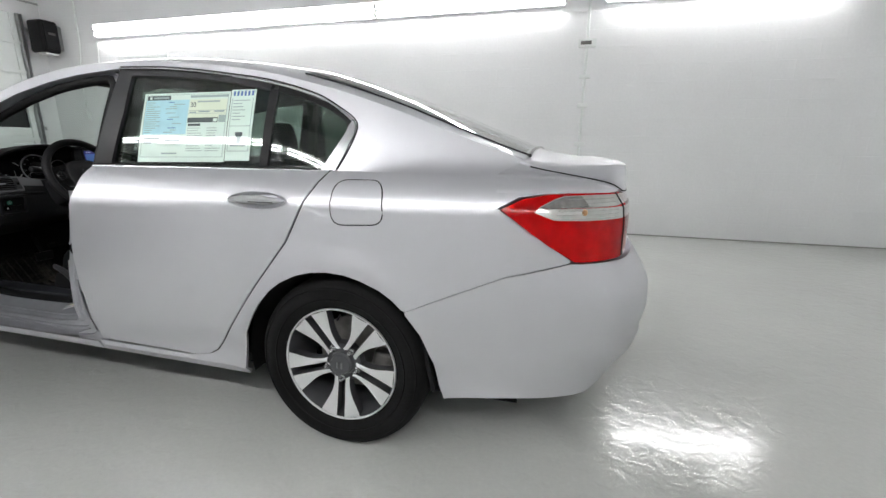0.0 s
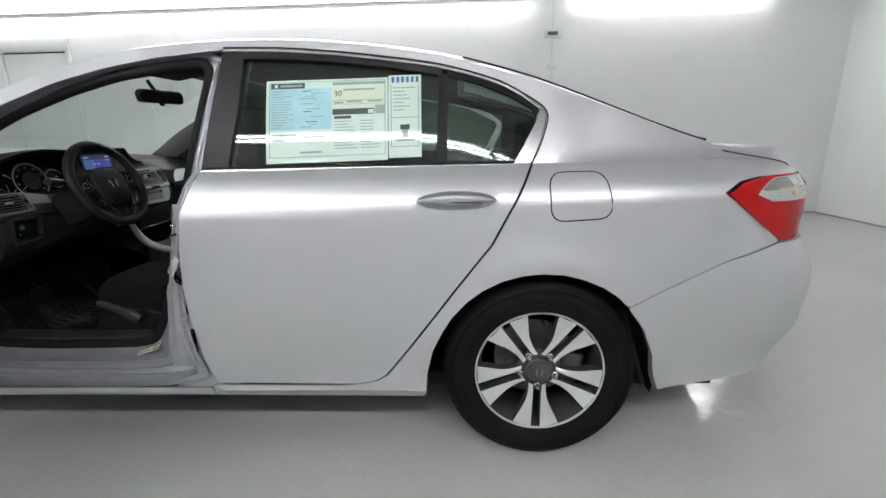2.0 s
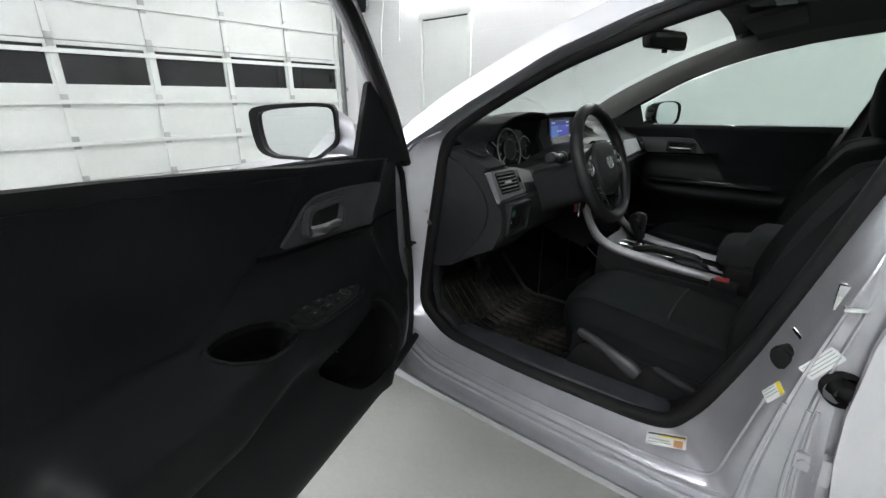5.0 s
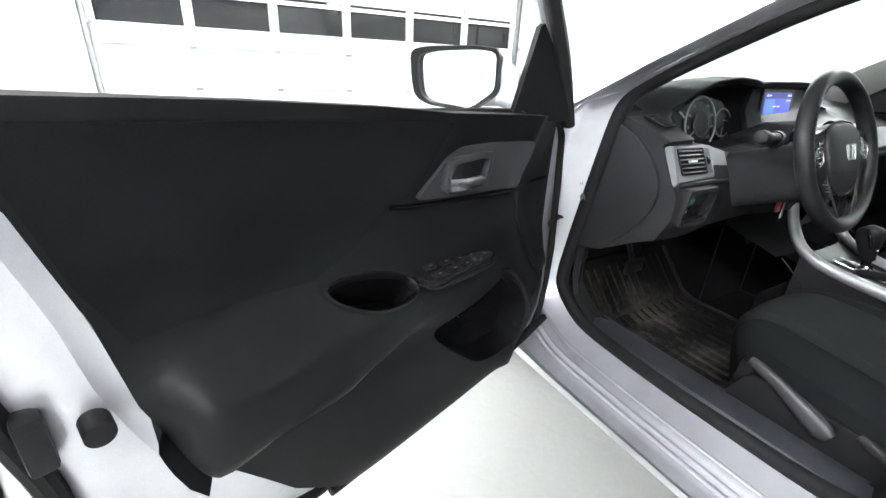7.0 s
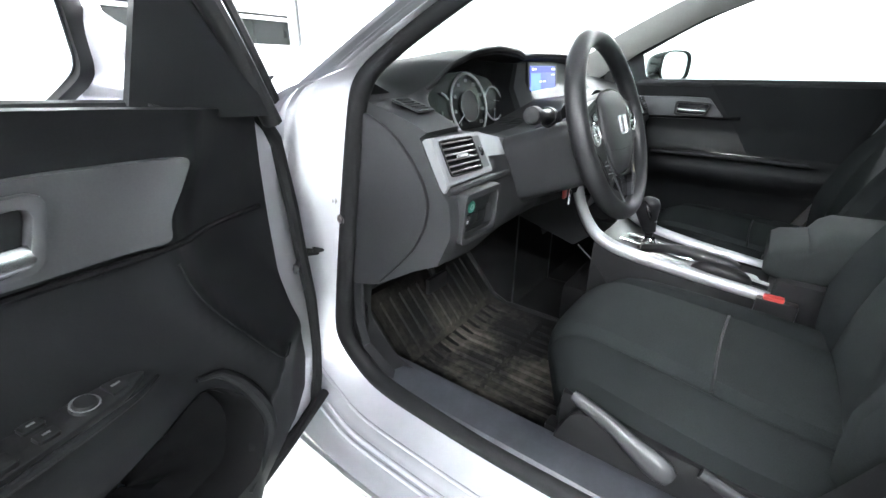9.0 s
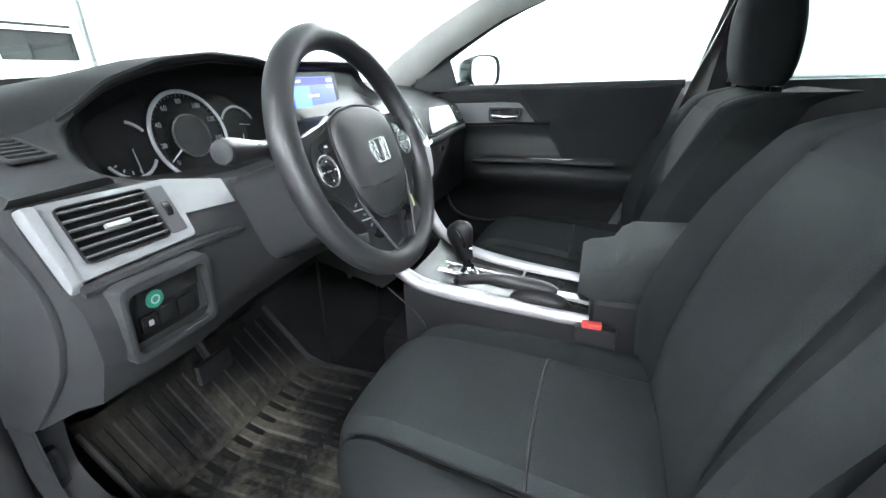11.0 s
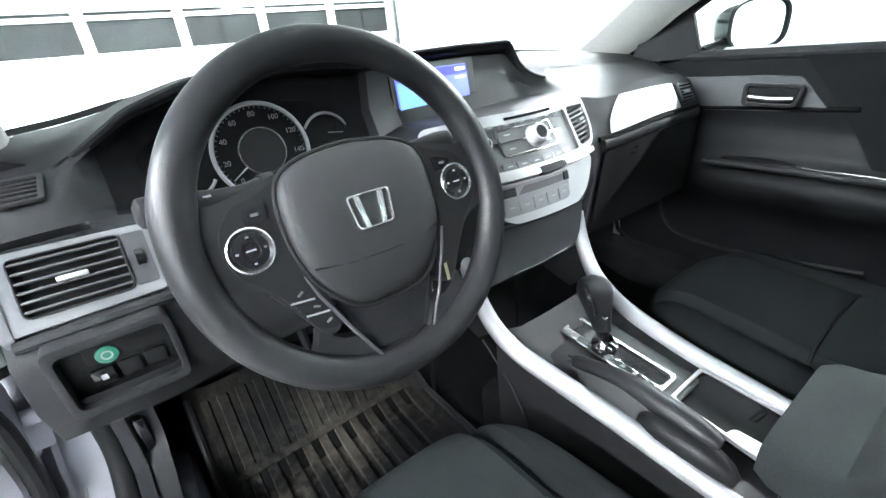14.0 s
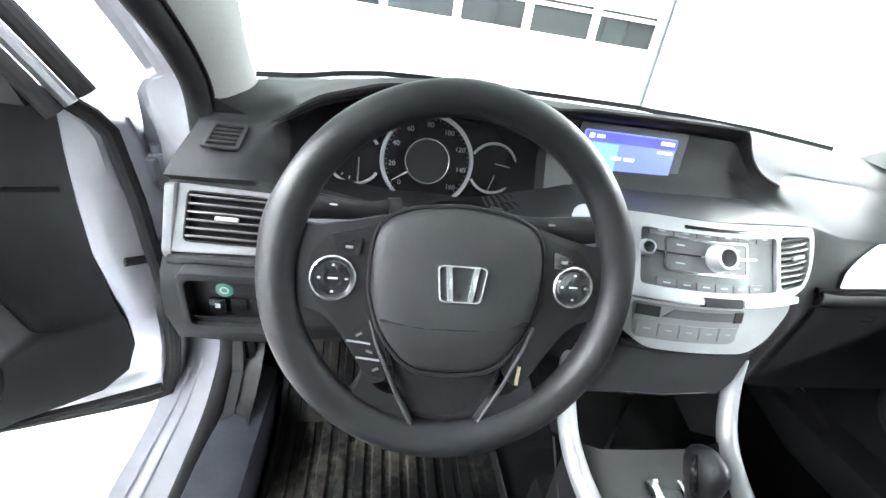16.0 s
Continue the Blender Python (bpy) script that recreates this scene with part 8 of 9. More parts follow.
for i in range(15):
    t = i / 14
    r = float(np.interp(t, (0.0, 0.15, 0.35, 0.55, 0.72, 0.85, 0.94, 1.0), (0.0145, 0.0165, 0.0205, 0.0255, 0.0280, 0.0255, 0.0170, 0.003)))
    c_ = deck_m @ Vector((0.020 - 0.008 * t, 0.068 + 0.042 * t - 0.010 * t * t, 0.042 + 0.102 * t))
    knob.append([c_ + deck_m.to_3x3() @ Vector((r * 0.80 * math.cos(a), r * 1.15 * math.sin(a), -0.45 * r * math.sin(a))) for a in np.linspace(0, 2 * math.pi, 25)[:-1]])
part("shift_knob", skin(knob, closed_v=True, caps=True), LEATHER, console, "black gear knob")
part("knob_blade", sweep(curve([deck_m @ Vector((-0.006, 0.070, 0.086)), deck_m @ Vector((-0.009, 0.084, 0.112)), deck_m @ Vector((-0.007, 0.100, 0.134))], 8), [0.003, 0.0045, 0.005, 0.005, 0.005, 0.0045, 0.004, 0.002], 8), BLACK_GLOSS, console, "gloss black button on the gear knob")
part("knob_button", box(-0.004, 0.004, -0.004, 0.004, 0, 0.006, 0.002, m=deck_m @ Matrix.Translation((0.002, 0.058, 0.080))), CHROME, console)
# handbrake
hb = curve([(-1.705, 0.868, 0.566), (-1.62, 0.868, 0.583), (-1.54, 0.866, 0.578), (-1.475, 0.864, 0.570)], 18)
part("handbrake", sweep(hb, [0.011, 0.012, 0.012, 0.012, 0.0125, 0.013, 0.0135, 0.014, 0.015, 0.016, 0.017, 0.018, 0.0185, 0.019, 0.019, 0.018, 0.016, 0.010], 14), LEATHER, console, "black handbrake lever")
part("handbrake_boot", sweep(curve([(-1.575, 0.852, 0.546), (-1.53, 0.850, 0.556), (-1.48, 0.850, 0.552), (-1.445, 0.850, 0.543)], 12), [0.012, 0.018, 0.022, 0.023, 0.023, 0.023, 0.023, 0.022, 0.021, 0.019, 0.016, 0.008], 14), BLACK, console)
part("handbrake_button", cyl((-1.707, 0.868, 0.5655), (-1.716, 0.868, 0.563), 0.007, n=12), CHROME, console)
# cup holder
cm_ = frame_matrix(deck_at(-1.485, 0.965, 0.010), (0, 1, 0), (-1, 0, 0.09))
co = rounded([(-0.052, -0.098), (0.062, -0.098), (0.062, 0.088), (-0.040, 0.088)], 0.010, 4)
ci = rounded([(-0.046, -0.092), (0.056, -0.092), (0.056, 0.082), (-0.034, 0.082)], 0.008, 4)
part("cup_holder", slab(co, 0.008, cm_, 0.002, ci), SATIN, console, "silver-edged cup holder")
part("cup_well", join(skin([[cm_ @ Vector((p[0], p[1], 0.004)) for p in ci], [cm_ @ Vector((p[0] * 0.9, p[1] * 0.95, -0.055)) for p in ci]], closed_v=True), slab([(p[0] * 0.9, p[1] * 0.95) for p in ci], 0.002, cm_ @ Matrix.Translation((0, 0, -0.057)))), BLACK_GLOSS, console)
part("cup_divider", sweep([cm_ @ Vector((-0.038, -0.012, -0.004)), cm_ @ Vector((-0.02, -0.008, -0.012)), cm_ @ Vector((-0.012, 0.0, -0.02))], 0.006, 8), BLACK, console)
part("cup_divider", sweep([cm_ @ Vector((0.052, -0.012, -0.004)), cm_ @ Vector((0.034, -0.008, -0.012)), cm_ @ Vector((0.026, 0.0, -0.02))], 0.006, 8), BLACK, console)
part("cup_lid", slab(rounded([(-0.048, -0.06), (-0.018, -0.05), (-0.022, 0.0), (-0.044, 0.006)], 0.008, 4), 0.004, cm_ @ Matrix.Translation((0, 0, 0.003))), SATIN, console)
# armrest box
part("armrest_box", box(-1.405, -1.10, CENTRE - 0.115, CENTRE + 0.115, 0.285, 0.585, 0.02, 3), BLACK, console, "black console box under the armrest")
rows = []
for x, zt, zb, hw in ((-1.425, 0.612, 0.598, 0.085), (-1.432, 0.640, 0.582, 0.100), (-1.415, 0.652, 0.572, 0.106), (-1.385, 0.657, 0.568, 0.108), (-1.362, 0.664, 0.568, 0.108), (-1.348, 0.690, 0.568, 0.107), (-1.325, 0.705, 0.568, 0.107), (-1.20, 0.712, 0.568, 0.106), (-1.10, 0.708, 0.570, 0.105), (-1.08, 0.690, 0.590, 0.095)):
    rows.append([Vector((x, CENTRE + hw * math.copysign(abs(math.cos(a)) ** 0.35, math.cos(a)), (zt + zb) / 2 + (zt - zb) / 2 * math.copysign(abs(math.sin(a)) ** 0.45, math.sin(a)))) for a in np.linspace(0, 2 * math.pi, 37)[:-1]])
part("armrest", skin(rows, closed_v=True, caps=True), material("grey_armrest_cloth", (0.0175, 0.0195, 0.0195), 0.9, grain=0.2, grain_size=500, bump=0.3, stain=0.06, stain_size=9, specular=0.05), console, "padded grey cloth armrest")


# ---- seats ----
def seat(cy, label):
    """A front seat about its middle line."""
    s = part("front_seat", B_frame(cy), BLACK, car, label)
    W2 = 0.252

    def cushion_at(u, v):
        # u: 0 front to 1 back, v: -1 to 1 across
        x = -1.755 + 0.52 * u
        z = 0.548 - 0.045 * u
        z += 0.030 * abs(v) ** 3 * (0.35 + 0.65 * u)                 # side bolsters
        z -= 0.020 * math.exp(-((abs(v) - 0.62) / 0.06) ** 2) * (1 if abs(v) < 1 else 0)   # sewn channel
        if u < 0.2:
            z -= 0.085 * (1 - math.sqrt(max(0.0, 1 - (1 - u / 0.2) ** 2)))     # rolled front edge
        z -= 0.055 * (max(0.0, abs(v) - 0.72) / 0.28) ** 2.4
        z += 0.012 * math.cos(math.pi * v / 2) * math.sin(math.pi * min(1.0, u * 1.2 + 0.1))
        return Vector((x - 0.030 * (1 - u) + 0.080 * abs(v) ** 3.5 * (1 - u) ** 3, cy + W2 * v * (0.80 + 0.20 * min(1.0, 1.5 * u) ** 0.8), z))

    vs = np.linspace(-1, 1, 37)
    us = [0, 0.004, 0.015, 0.03, 0.05, 0.08, 0.12, 0.16, 0.20, 0.25, 0.33, 0.42, 0.5, 0.55, 0.58, 0.62, 0.7, 0.78, 0.86, 0.93, 1.0]
    rows = [[cushion_at(u, v) - Vector((0, 0, 0.016 * math.exp(-((u - 0.565) / 0.02) ** 2) * (1 if abs(v) < 0.62 else 0))) for v in vs] for u in us]
    front = [[Vector((p.x + 0.01 * k, cy + (p.y - cy) * (1 - 0.02 * k), p.z - 0.045 * k)) for p in rows[0]] for k in (3, 2, 1)]
    part("cushion_cover", skin(front + rows), FABRIC, s, "charcoal cloth seat cushion with sewn channels")
    for sgn in (-1, 1):
        side = [cushion_at(u, sgn) for u in us]
        part("cushion_side", skin([[p, p + Vector((0, sgn * 0.010, -0.035)), p + Vector((0, sgn * 0.004, -0.085)), p + Vector((0, -sgn * 0.01, -0.13))] for p in [front[0][0 if sgn < 0 else -1] + Vector((0, 0, 0.10))] + side]), FABRIC, s)
        part("seam", sweep([cushion_at(u, sgn * 0.62) + Vector((0, 0, 0.001)) for u in us[5:]], 0.003, 6), RUBBER, s)

    part("seam", sweep([cushion_at(0.565, v) + Vector((0.012 * v * v, 0, 0.0042)) for v in np.linspace(-0.6, 0.6, 17)], 0.0028, 6), RUBBER, s)

    def back_at(t, v):
        # t: 0 foot to 1 top, v: -1 to 1 across
        z = 0.50 + 0.475 * t
        x = -1.29 + 0.15 * t - 0.03 * math.sin(math.pi * t)
        half = W2 * (1.0 + 0.02 * math.sin(math.pi * t) - 0.22 * max(0.0, (t - 0.62) / 0.38) ** 2.0)
        x -= 0.072 * abs(v) ** 3 * (1 - 0.75 * t ** 2.0) * min(1.0, 0.5 + t * 2)
        x += 0.018 * math.exp(-((abs(v) - 0.60) / 0.06) ** 2)
        if abs(v) > 0.88:
            x += 0.06 * ((abs(v) - 0.88) / 0.12) ** 2
        if t > 0.93:
            x += 0.07 * ((t - 0.93) / 0.07) ** 2
        return Vector((x, cy + half * v, z))

    ts = [0, 0.04, 0.08, 0.15, 0.25, 0.35, 0.42, 0.46, 0.50, 0.6, 0.7, 0.78, 0.85, 0.9, 0.93, 0.95, 0.97, 0.985, 1.0]
    rows = [[back_at(t, v) for v in vs] for t in ts]
    part("backrest_cover", skin(rows), FABRIC, s, "charcoal cloth backrest with raised bolsters")
    part("backrest_insert", skin([[back_at(t, v) + Vector((-0.004, 0, 0)) for v in np.linspace(-0.56, 0.56, 17)] for t in ts[1:14]]), FABRIC_LIGHT, s, "lighter grey cloth insert")
    part("cushion_insert", skin([[cushion_at(u, v) + Vector((0, 0, 0.004)) for v in np.linspace(-0.60, 0.60, 17)] for u in us]), FABRIC_LIGHT, s, "lighter grey cloth insert")
    rear = []
    for t in ts:
        a, b = back_at(t, -1), back_at(t, 1)
        rear.append([a, a + Vector((0.06, 0.006, 0)), a + Vector((0.12, 0.03, 0)), b + Vector((0.12, -0.03, 0)), b + Vector((0.06, -0.006, 0)), b])
    part("backrest_shell", skin(rear), FABRIC, s, "dark cloth seat back")
    for sgn in (-1, 1):
        part("seam", sweep([back_at(t, sgn * 0.60) + Vector((-0.001, 0, 0)) for t in ts[1:14]], 0.0022, 6), RUBBER, s)
    # head restraint
    rows = []
    for i in range(13):
        t = i / 12
        z = 0.985 + 0.225 * t
        hw = 0.128 * (math.sin(math.pi * min(max(0.06 + 0.88 * t, 0.0), 1.0)) ** 0.15) * (1 - 0.10 * t)
        dp = 0.064 * (math.sin(math.pi * min(max(0.05 + 0.9 * t, 0.0), 1.0)) ** 0.2)
        xc = -1.06 - 0.015 * t
        rows.append([Vector((xc + dp * math.copysign(abs(math.sin(a)) ** 0.7, math.sin(a)), cy + hw * math.copysign(abs(math.cos(a)) ** 0.55, math.cos(a)), z)) for a in np.linspace(0, 2 * math.pi, 33)[:-1]])
    part("headrest", skin(rows, closed_v=True, caps=True), FABRIC, s, "cloth head restraint on two posts")
    for dy in (-0.065, 0.065):
        part("headrest_post", cyl((-1.035, cy + dy, 0.93), (-1.035, cy + dy, 1.03), 0.006, n=10), CHROME, s)
        part("post_sleeve", cyl((-1.035, cy + dy, 0.955), (-1.035, cy + dy, 0.982), 0.013, n=12), BLACK, s)
    return s


def B_frame(cy):
    return join(box(-1.70, -1.20, cy - 0.23, cy + 0.23, 0.36, 0.46, 0.02), box(-1.72, -1.15, cy - 0.235, cy - 0.20, 0.285, 0.37, 0.006), box(-1.72, -1.15, cy + 0.20, cy + 0.235, 0.285, 0.37, 0.006))


driver = seat(0.535, "charcoal cloth driver's seat with side bolsters")
passenger = seat(2 * CENTRE - 0.535, "charcoal cloth front passenger seat")
# driver's seat side cover, height lever and recline lever
part("seat_side_cover", slab(rounded([(-1.70, 0.36), (-1.30, 0.34), (-1.20, 0.36), (-1.18, 0.47), (-1.30, 0.455), (-1.66, 0.46)], 0.03, 4), 0.03, frame_matrix((0, 0.300, 0), (1, 0, 0), (0, 0, 1)), 0.006), BLACK, driver, "black plastic seat side cover")
lev = curve([(-1.664, 0.272, 0.490), (-1.60, 0.262, 0.475), (-1.54, 0.254, 0.452), (-1.49, 0.252, 0.428)], 14)
part("height_lever", sweep(lev, [0.010, 0.013, 0.014, 0.0145, 0.015, 0.0155, 0.016, 0.017, 0.019, 0.021, 0.023, 0.024, 0.023, 0.016], 12, flat=0.7, up=(0, 1, 0)), material("grey_lever", (0.020, 0.0205, 0.022), 0.45, grain=0.08, grain_size=300, bump=0.15), driver, "long dark grey seat height lever")
part("recline_lever", sweep([(-1.455, 0.258, 0.462), (-1.38, 0.256, 0.44), (-1.31, 0.256, 0.415)], [0.010, 0.013, 0.012], 12, flat=0.7, up=(0, 1, 0)), DASH, driver)
part("seat_rail", box(-1.78, -1.15, 0.285, 0.315, 0.285, 0.325, 0.005), BRAKE, driver)
for cy, sgn in ((0.785, 1), (2 * CENTRE - 0.785, -1)):
    b_ = part("belt_buckle", box(-1.43, -1.35, cy - 0.012, cy + 0.012, 0.44, 0.545, 0.006, m=Matrix.Identity(4)), BLACK, car, "black belt buckle with a red button")
    part("buckle_button", box(-1.418, -1.378, cy - 0.010, cy + 0.010, 0.535, 0.553, 0.004), RED_PLASTIC, b_, "red release button")

# ---- rear bench and parcel shelf ----
bench = part("rear_seat", skin([[Vector((x, y, z)) for x, z in ((-0.62, 0.30), (-0.64, 0.50), (-0.60, 0.545), (-0.40, 0.53), (-0.16, 0.50), (-0.10, 0.56), (-0.02, 0.80), (0.08, 1.0), (0.13, 1.02), (0.16, 0.98))] for y in np.linspace(0.26, 2 * CENTRE - 0.26, 15)]), FABRIC, car, "dark cloth rear bench seat")
for cy in (0.50, CENTRE, 2 * CENTRE - 0.50):
    rows = []
    for i in range(9):
        t = i / 8
        hw = 0.115 * (math.sin(math.pi * (0.07 + 0.86 * t)) ** 0.35)
        rows.append([Vector((0.11 + 0.045 * math.sin(a) + 0.02 * t, cy + hw * math.copysign(abs(math.cos(a)) ** 0.6, math.cos(a)), 1.02 + 0.13 * t)) for a in np.linspace(0, 2 * math.pi, 25)[:-1]])
    part("rear_headrest", skin(rows, closed_v=True, caps=True), FABRIC, bench, "rear head restraint")
part("parcel_shelf", box(0.12, 0.62, 0.30, 2 * CENTRE - 0.30, 0.985, 1.0, 0.004), CARPET, car, "black parcel shelf")
part("rear_bulkhead", skin([[Vector((0.20, y, 0.28)), Vector((0.22, y, 0.985))] for y in (0.2, 2 * CENTRE - 0.2)]), CARPET, car)

# ---- inner sides ----
def lining(side):
    m_ = (lambda bm: mirrored(bm)) if side else (lambda bm: bm)
    part("rear_door_trim", m_(panel([(-1.06, 0.36), (-1.10, 0.60), (-1.09, 0.86), (-1.06, 0.985), (-0.6, 0.99), (-0.1, 0.99), (-0.12, 0.80), (-0.28, 0.62), (-0.45, 0.40), (-0.55, 0.34)], lambda x, z: Vector((x, 0.185 - 0.02 * math.exp(-((z - 0.66) / 0.05) ** 2), z)), 0.05, fold=0.01)), BLACK, car, "black rear door lining")
    # C-pillar trim
    part("rear_pillar_trim", m_(skin([[cabin(x, 0.985) + Vector((0, 0.035, 0)), cabin(x, 0.99 + 0.35 * (rail(x) - 0.99)) + Vector((0, 0.035, 0)), cabin(x, 0.99 + 0.7 * (rail(x) - 0.99)) + Vector((0, 0.035, 0)), cabin(x, rail(x)) + Vector((0, 0.035, -0.01)), roof(x, 0.13) + Vector((0, 0.0, -0.02))] for x in np.linspace(0.02, 0.55, 10)])), GREY_TRIM, car, "grey rear pillar trim")
    # B-pillar
    part("centre_pillar_trim", m_(skin([[Vector((x0, y + 0.05, z)), Vector((x0 + 0.005, y + 0.012, z)), Vector((x1 - 0.005, y + 0.012, z)), Vector((x1, y + 0.05, z))][::-1] for z, x0, x1, y in ((0.40, -1.36, -1.12, 0.165), (0.60, -1.27, -1.08, 0.17), (0.80, -1.21, -1.06, 0.17), (0.98, -1.16, -1.03, 0.17), (1.15, -1.105, -0.985, 0.205), (1.30, -1.06, -0.955, 0.225), (1.36, -1.04, -0.94, 0.25))])), GREY_TRIM, car, "grey centre pillar trim")
    part("belt_webbing", m_(skin([[Vector((x - 0.023, y, z)), Vector((x + 0.023, y - 0.004, z))] for x, y, z in ((-1.055, 0.262, 1.25), (-1.085, 0.245, 1.0), (-1.12, 0.235, 0.70), (-1.14, 0.235, 0.42))])), BLACK, car, "black seat belt webbing")
    part("belt_guide", m_(box(-1.085, -1.03, 0.235, 0.262, 1.235, 1.275, 0.008)), BLACK, car)
    # A-pillar and roof-side trim
    rows = []
    line = [(-2.33, 0.88, 0.205)] + [(p[0], p[1], y) for p, y in zip(INNER[:7], INNER_Y[:7])]
    for x in np.linspace(-2.30, -1.06, 34):
        z_ = float(np.interp(x, [p[0] for p in line], [p[1] for p in line]))
        y_ = float(np.interp(x, [p[0] for p in line], [p[2] for p in line]))
        a = Vector((x, y_ + 0.010, z_ + 0.004))
        c_ = roof(x - 0.02, 0.135)
        rows.append([a + Vector((0, -0.012, 0.012)), a, a + Vector((0, 0.012, 0.012)), a.lerp(c_, 0.45) + Vector((0, 0.016, -0.004)), a.lerp(c_, 0.8) + Vector((0, 0.010, -0.008)), c_ + Vector((0, 0.0, -0.012))])
    part("front_pillar_trim", m_(skin(rows)), GREY_TRIM, car, "pale grey windscreen pillar trim")
    part("rear_rail_trim", m_(skin([[cabin(x, rail(x) - 0.05) + Vector((0, 0.03, 0)), cabin(x, rail(x) - 0.02) + Vector((0, 0.05, 0)), roof(x, 0.09) + Vector((0, 0.02, -0.03))] for x in np.linspace(-1.0, 0.05, 16)])), HEADLINER, car)


lining(0)
lining(1)
liner = skin([[roof(x, v) + Vector((0, 0, -0.028 - 0.01 * (1 - v))) for v in (0.06, 0.10, 0.16, 0.25, 0.4, 0.6, 0.8, 1.0)] for x in np.linspace(-1.52, -0.26, 18)])
part("headliner", join(liner, mirrored(liner)), HEADLINER, car, "grey cloth headliner")
wind = skin([[roof(x, v) + Vector((0, 0, 0.002)) for v in (0.085, 0.15, 0.25, 0.4, 0.6, 0.8, 1.0)] for x in np.linspace(-2.58, -1.52, 22)])
pane = part("windscreen", join(wind, mirrored(wind)), GLASS, car, "raked clear windscreen")
pane.visible_shadow = False
band_ = skin([[roof(x, v) + Vector((0, 0, -0.002)) for v in np.linspace(0.09, 1.0, 14)] for x in (-1.60, -1.57, -1.54, -1.51)])
part("screen_band", join(band_, mirrored(band_)), BLACK_GLOSS, car, "black printed band along the windscreen")
cowl = skin([[Vector((x, y, z)) for y in np.linspace(0.22, 2 * CENTRE - 0.22, 11)] for x, z in ((-2.40, 0.978), (-2.50, 0.985), (-2.56, 0.985), (-2.62, 0.965))])
part("cowl", cowl, BLACK, car, "black cowl at the foot of the windscreen")

# right front door, closed, seen from inside
YD = 2 * CENTRE - 0.175
RT = [(-2.14, 0.36), (-2.17, 0.60), (-2.12, 0.84), (-2.05, 0.955), (-1.90, 0.968), (-1.6, 0.976), (-1.17, 0.985), (-1.21, 0.85), (-1.27, 0.66), (-1.36, 0.46), (-1.45, 0.38), (-1.8, 0.36)]


def right_trim(x, z):
    w = 0.012 * math.exp(-((z - 0.96) / 0.03) ** 2) - 0.014 * math.exp(-((z - 0.80) / 0.04) ** 2)
    up = z - 0.70
    arm = 1 / (1 + math.exp(max(-40.0, min(40.0, up / 0.008)))) * (1.0 if up > -0.06 else math.exp(-((up + 0.06) / 0.05) ** 2))
    w += 0.055 * arm * max(0.0, min(1.0, (x + 2.0) / 0.15))
    return Vector((x, YD - w, z))


rdoor = part("right_door_trim", panel(RT, right_trim, 0.022, fold=-0.02), TRIM, car, "black moulded lining of the closed front passenger door", sharp=60)
part("trim_insert", panel([(-1.72, 0.968), (-1.20, 0.975), (-1.225, 0.85), (-1.27, 0.725), (-1.55, 0.725), (-1.60, 0.80)], lambda x, z: right_trim(x, z) + Vector((0, -0.005, 0)), 0.04, fold=-0.006), DOOR_CLOTH, rdoor, "charcoal cloth insert")
BZ = rounded([(-2.06, 0.915), (-1.80, 0.922), (-1.715, 0.920), (-1.652, 0.846), (-1.80, 0.838), (-2.06, 0.832)], 0.012, 4)
part("handle_panel", panel(BZ, lambda x, z: right_trim(x, z) + Vector((0, -0.008, 0)), 0.03, fold=-0.012), DOOR_SATIN, rdoor, "dark satin grey panel round the handle")
hm = frame_matrix((-1.765, YD - 0.020, 0.881), (1, 0, 0), (0, 0, 1))
part("handle_bezel", slab(rounded([(-0.065, -0.028), (0.052, -0.028), (0.066, 0.024), (-0.065, 0.028)], 0.014, 4), 0.008, hm, 0.002, rounded([(-0.056, -0.020), (0.044, -0.020), (0.056, 0.017), (-0.056, 0.020)], 0.010, 4)), BLACK, rdoor)
part("handle_recess", slab(rounded([(-0.056, -0.020), (0.044, -0.020), (0.056, 0.017), (-0.056, 0.020)], 0.010, 4), 0.002, hm), BLACK_GLOSS, rdoor)
part("inner_handle", sweep(curve([hm @ Vector((-0.05, -0.006, 0.005)), hm @ Vector((0.0, -0.008, 0.016)), hm @ Vector((0.045, -0.008, 0.010))], 10), 0.005, 8, flat=1.2), LEVER, rdoor, "chrome door lever")
part("arm_ledge", sweep(curve([(-1.88, YD - 0.062, 0.712), (-1.70, YD - 0.068, 0.716), (-1.50, YD - 0.068, 0.716), (-1.36, YD - 0.066, 0.714)], 16), 0.012, 10, flat=0.7), DASH, rdoor)
part("arm_switch", slab([(-1.76 + 0.085 * math.cos(a), 0.02 * math.sin(a)) for a in np.linspace(0, 2 * math.pi, 33)[:-1]], 0.004, frame_matrix((0, YD - 0.045, 0.720), (1, 0, 0), (0, 1, 0.25)), 0.001), BLACK_GLOSS, rdoor, "oval black switch panel on the armrest")
part("arm_strip", box(-1.66, -1.50, YD - 0.073, YD - 0.066, 0.724, 0.729, 0.002), LEVER, rdoor, "thin bright strip on the armrest")
# groove drawn as a rod with its shade in the colour
part("panel_groove", sweep([right_trim(x, 0.836 + 0.014 * max(0.0, x + 2.06) / 0.41) + Vector((0, -0.004, 0)) for x in np.linspace(-2.06, -1.60, 16)], 0.006, 8), HOLLOW_SHADE, rdoor, "rod standing for the shaded groove under the handle panel")
part("pocket_lip", sweep(curve([(-2.02, YD - 0.015, 0.60), (-1.98, YD - 0.03, 0.50), (-1.90, YD - 0.04, 0.465), (-1.70, YD - 0.042, 0.47), (-1.50, YD - 0.03, 0.49)], 20), 0.006, 8), DASH, rdoor)
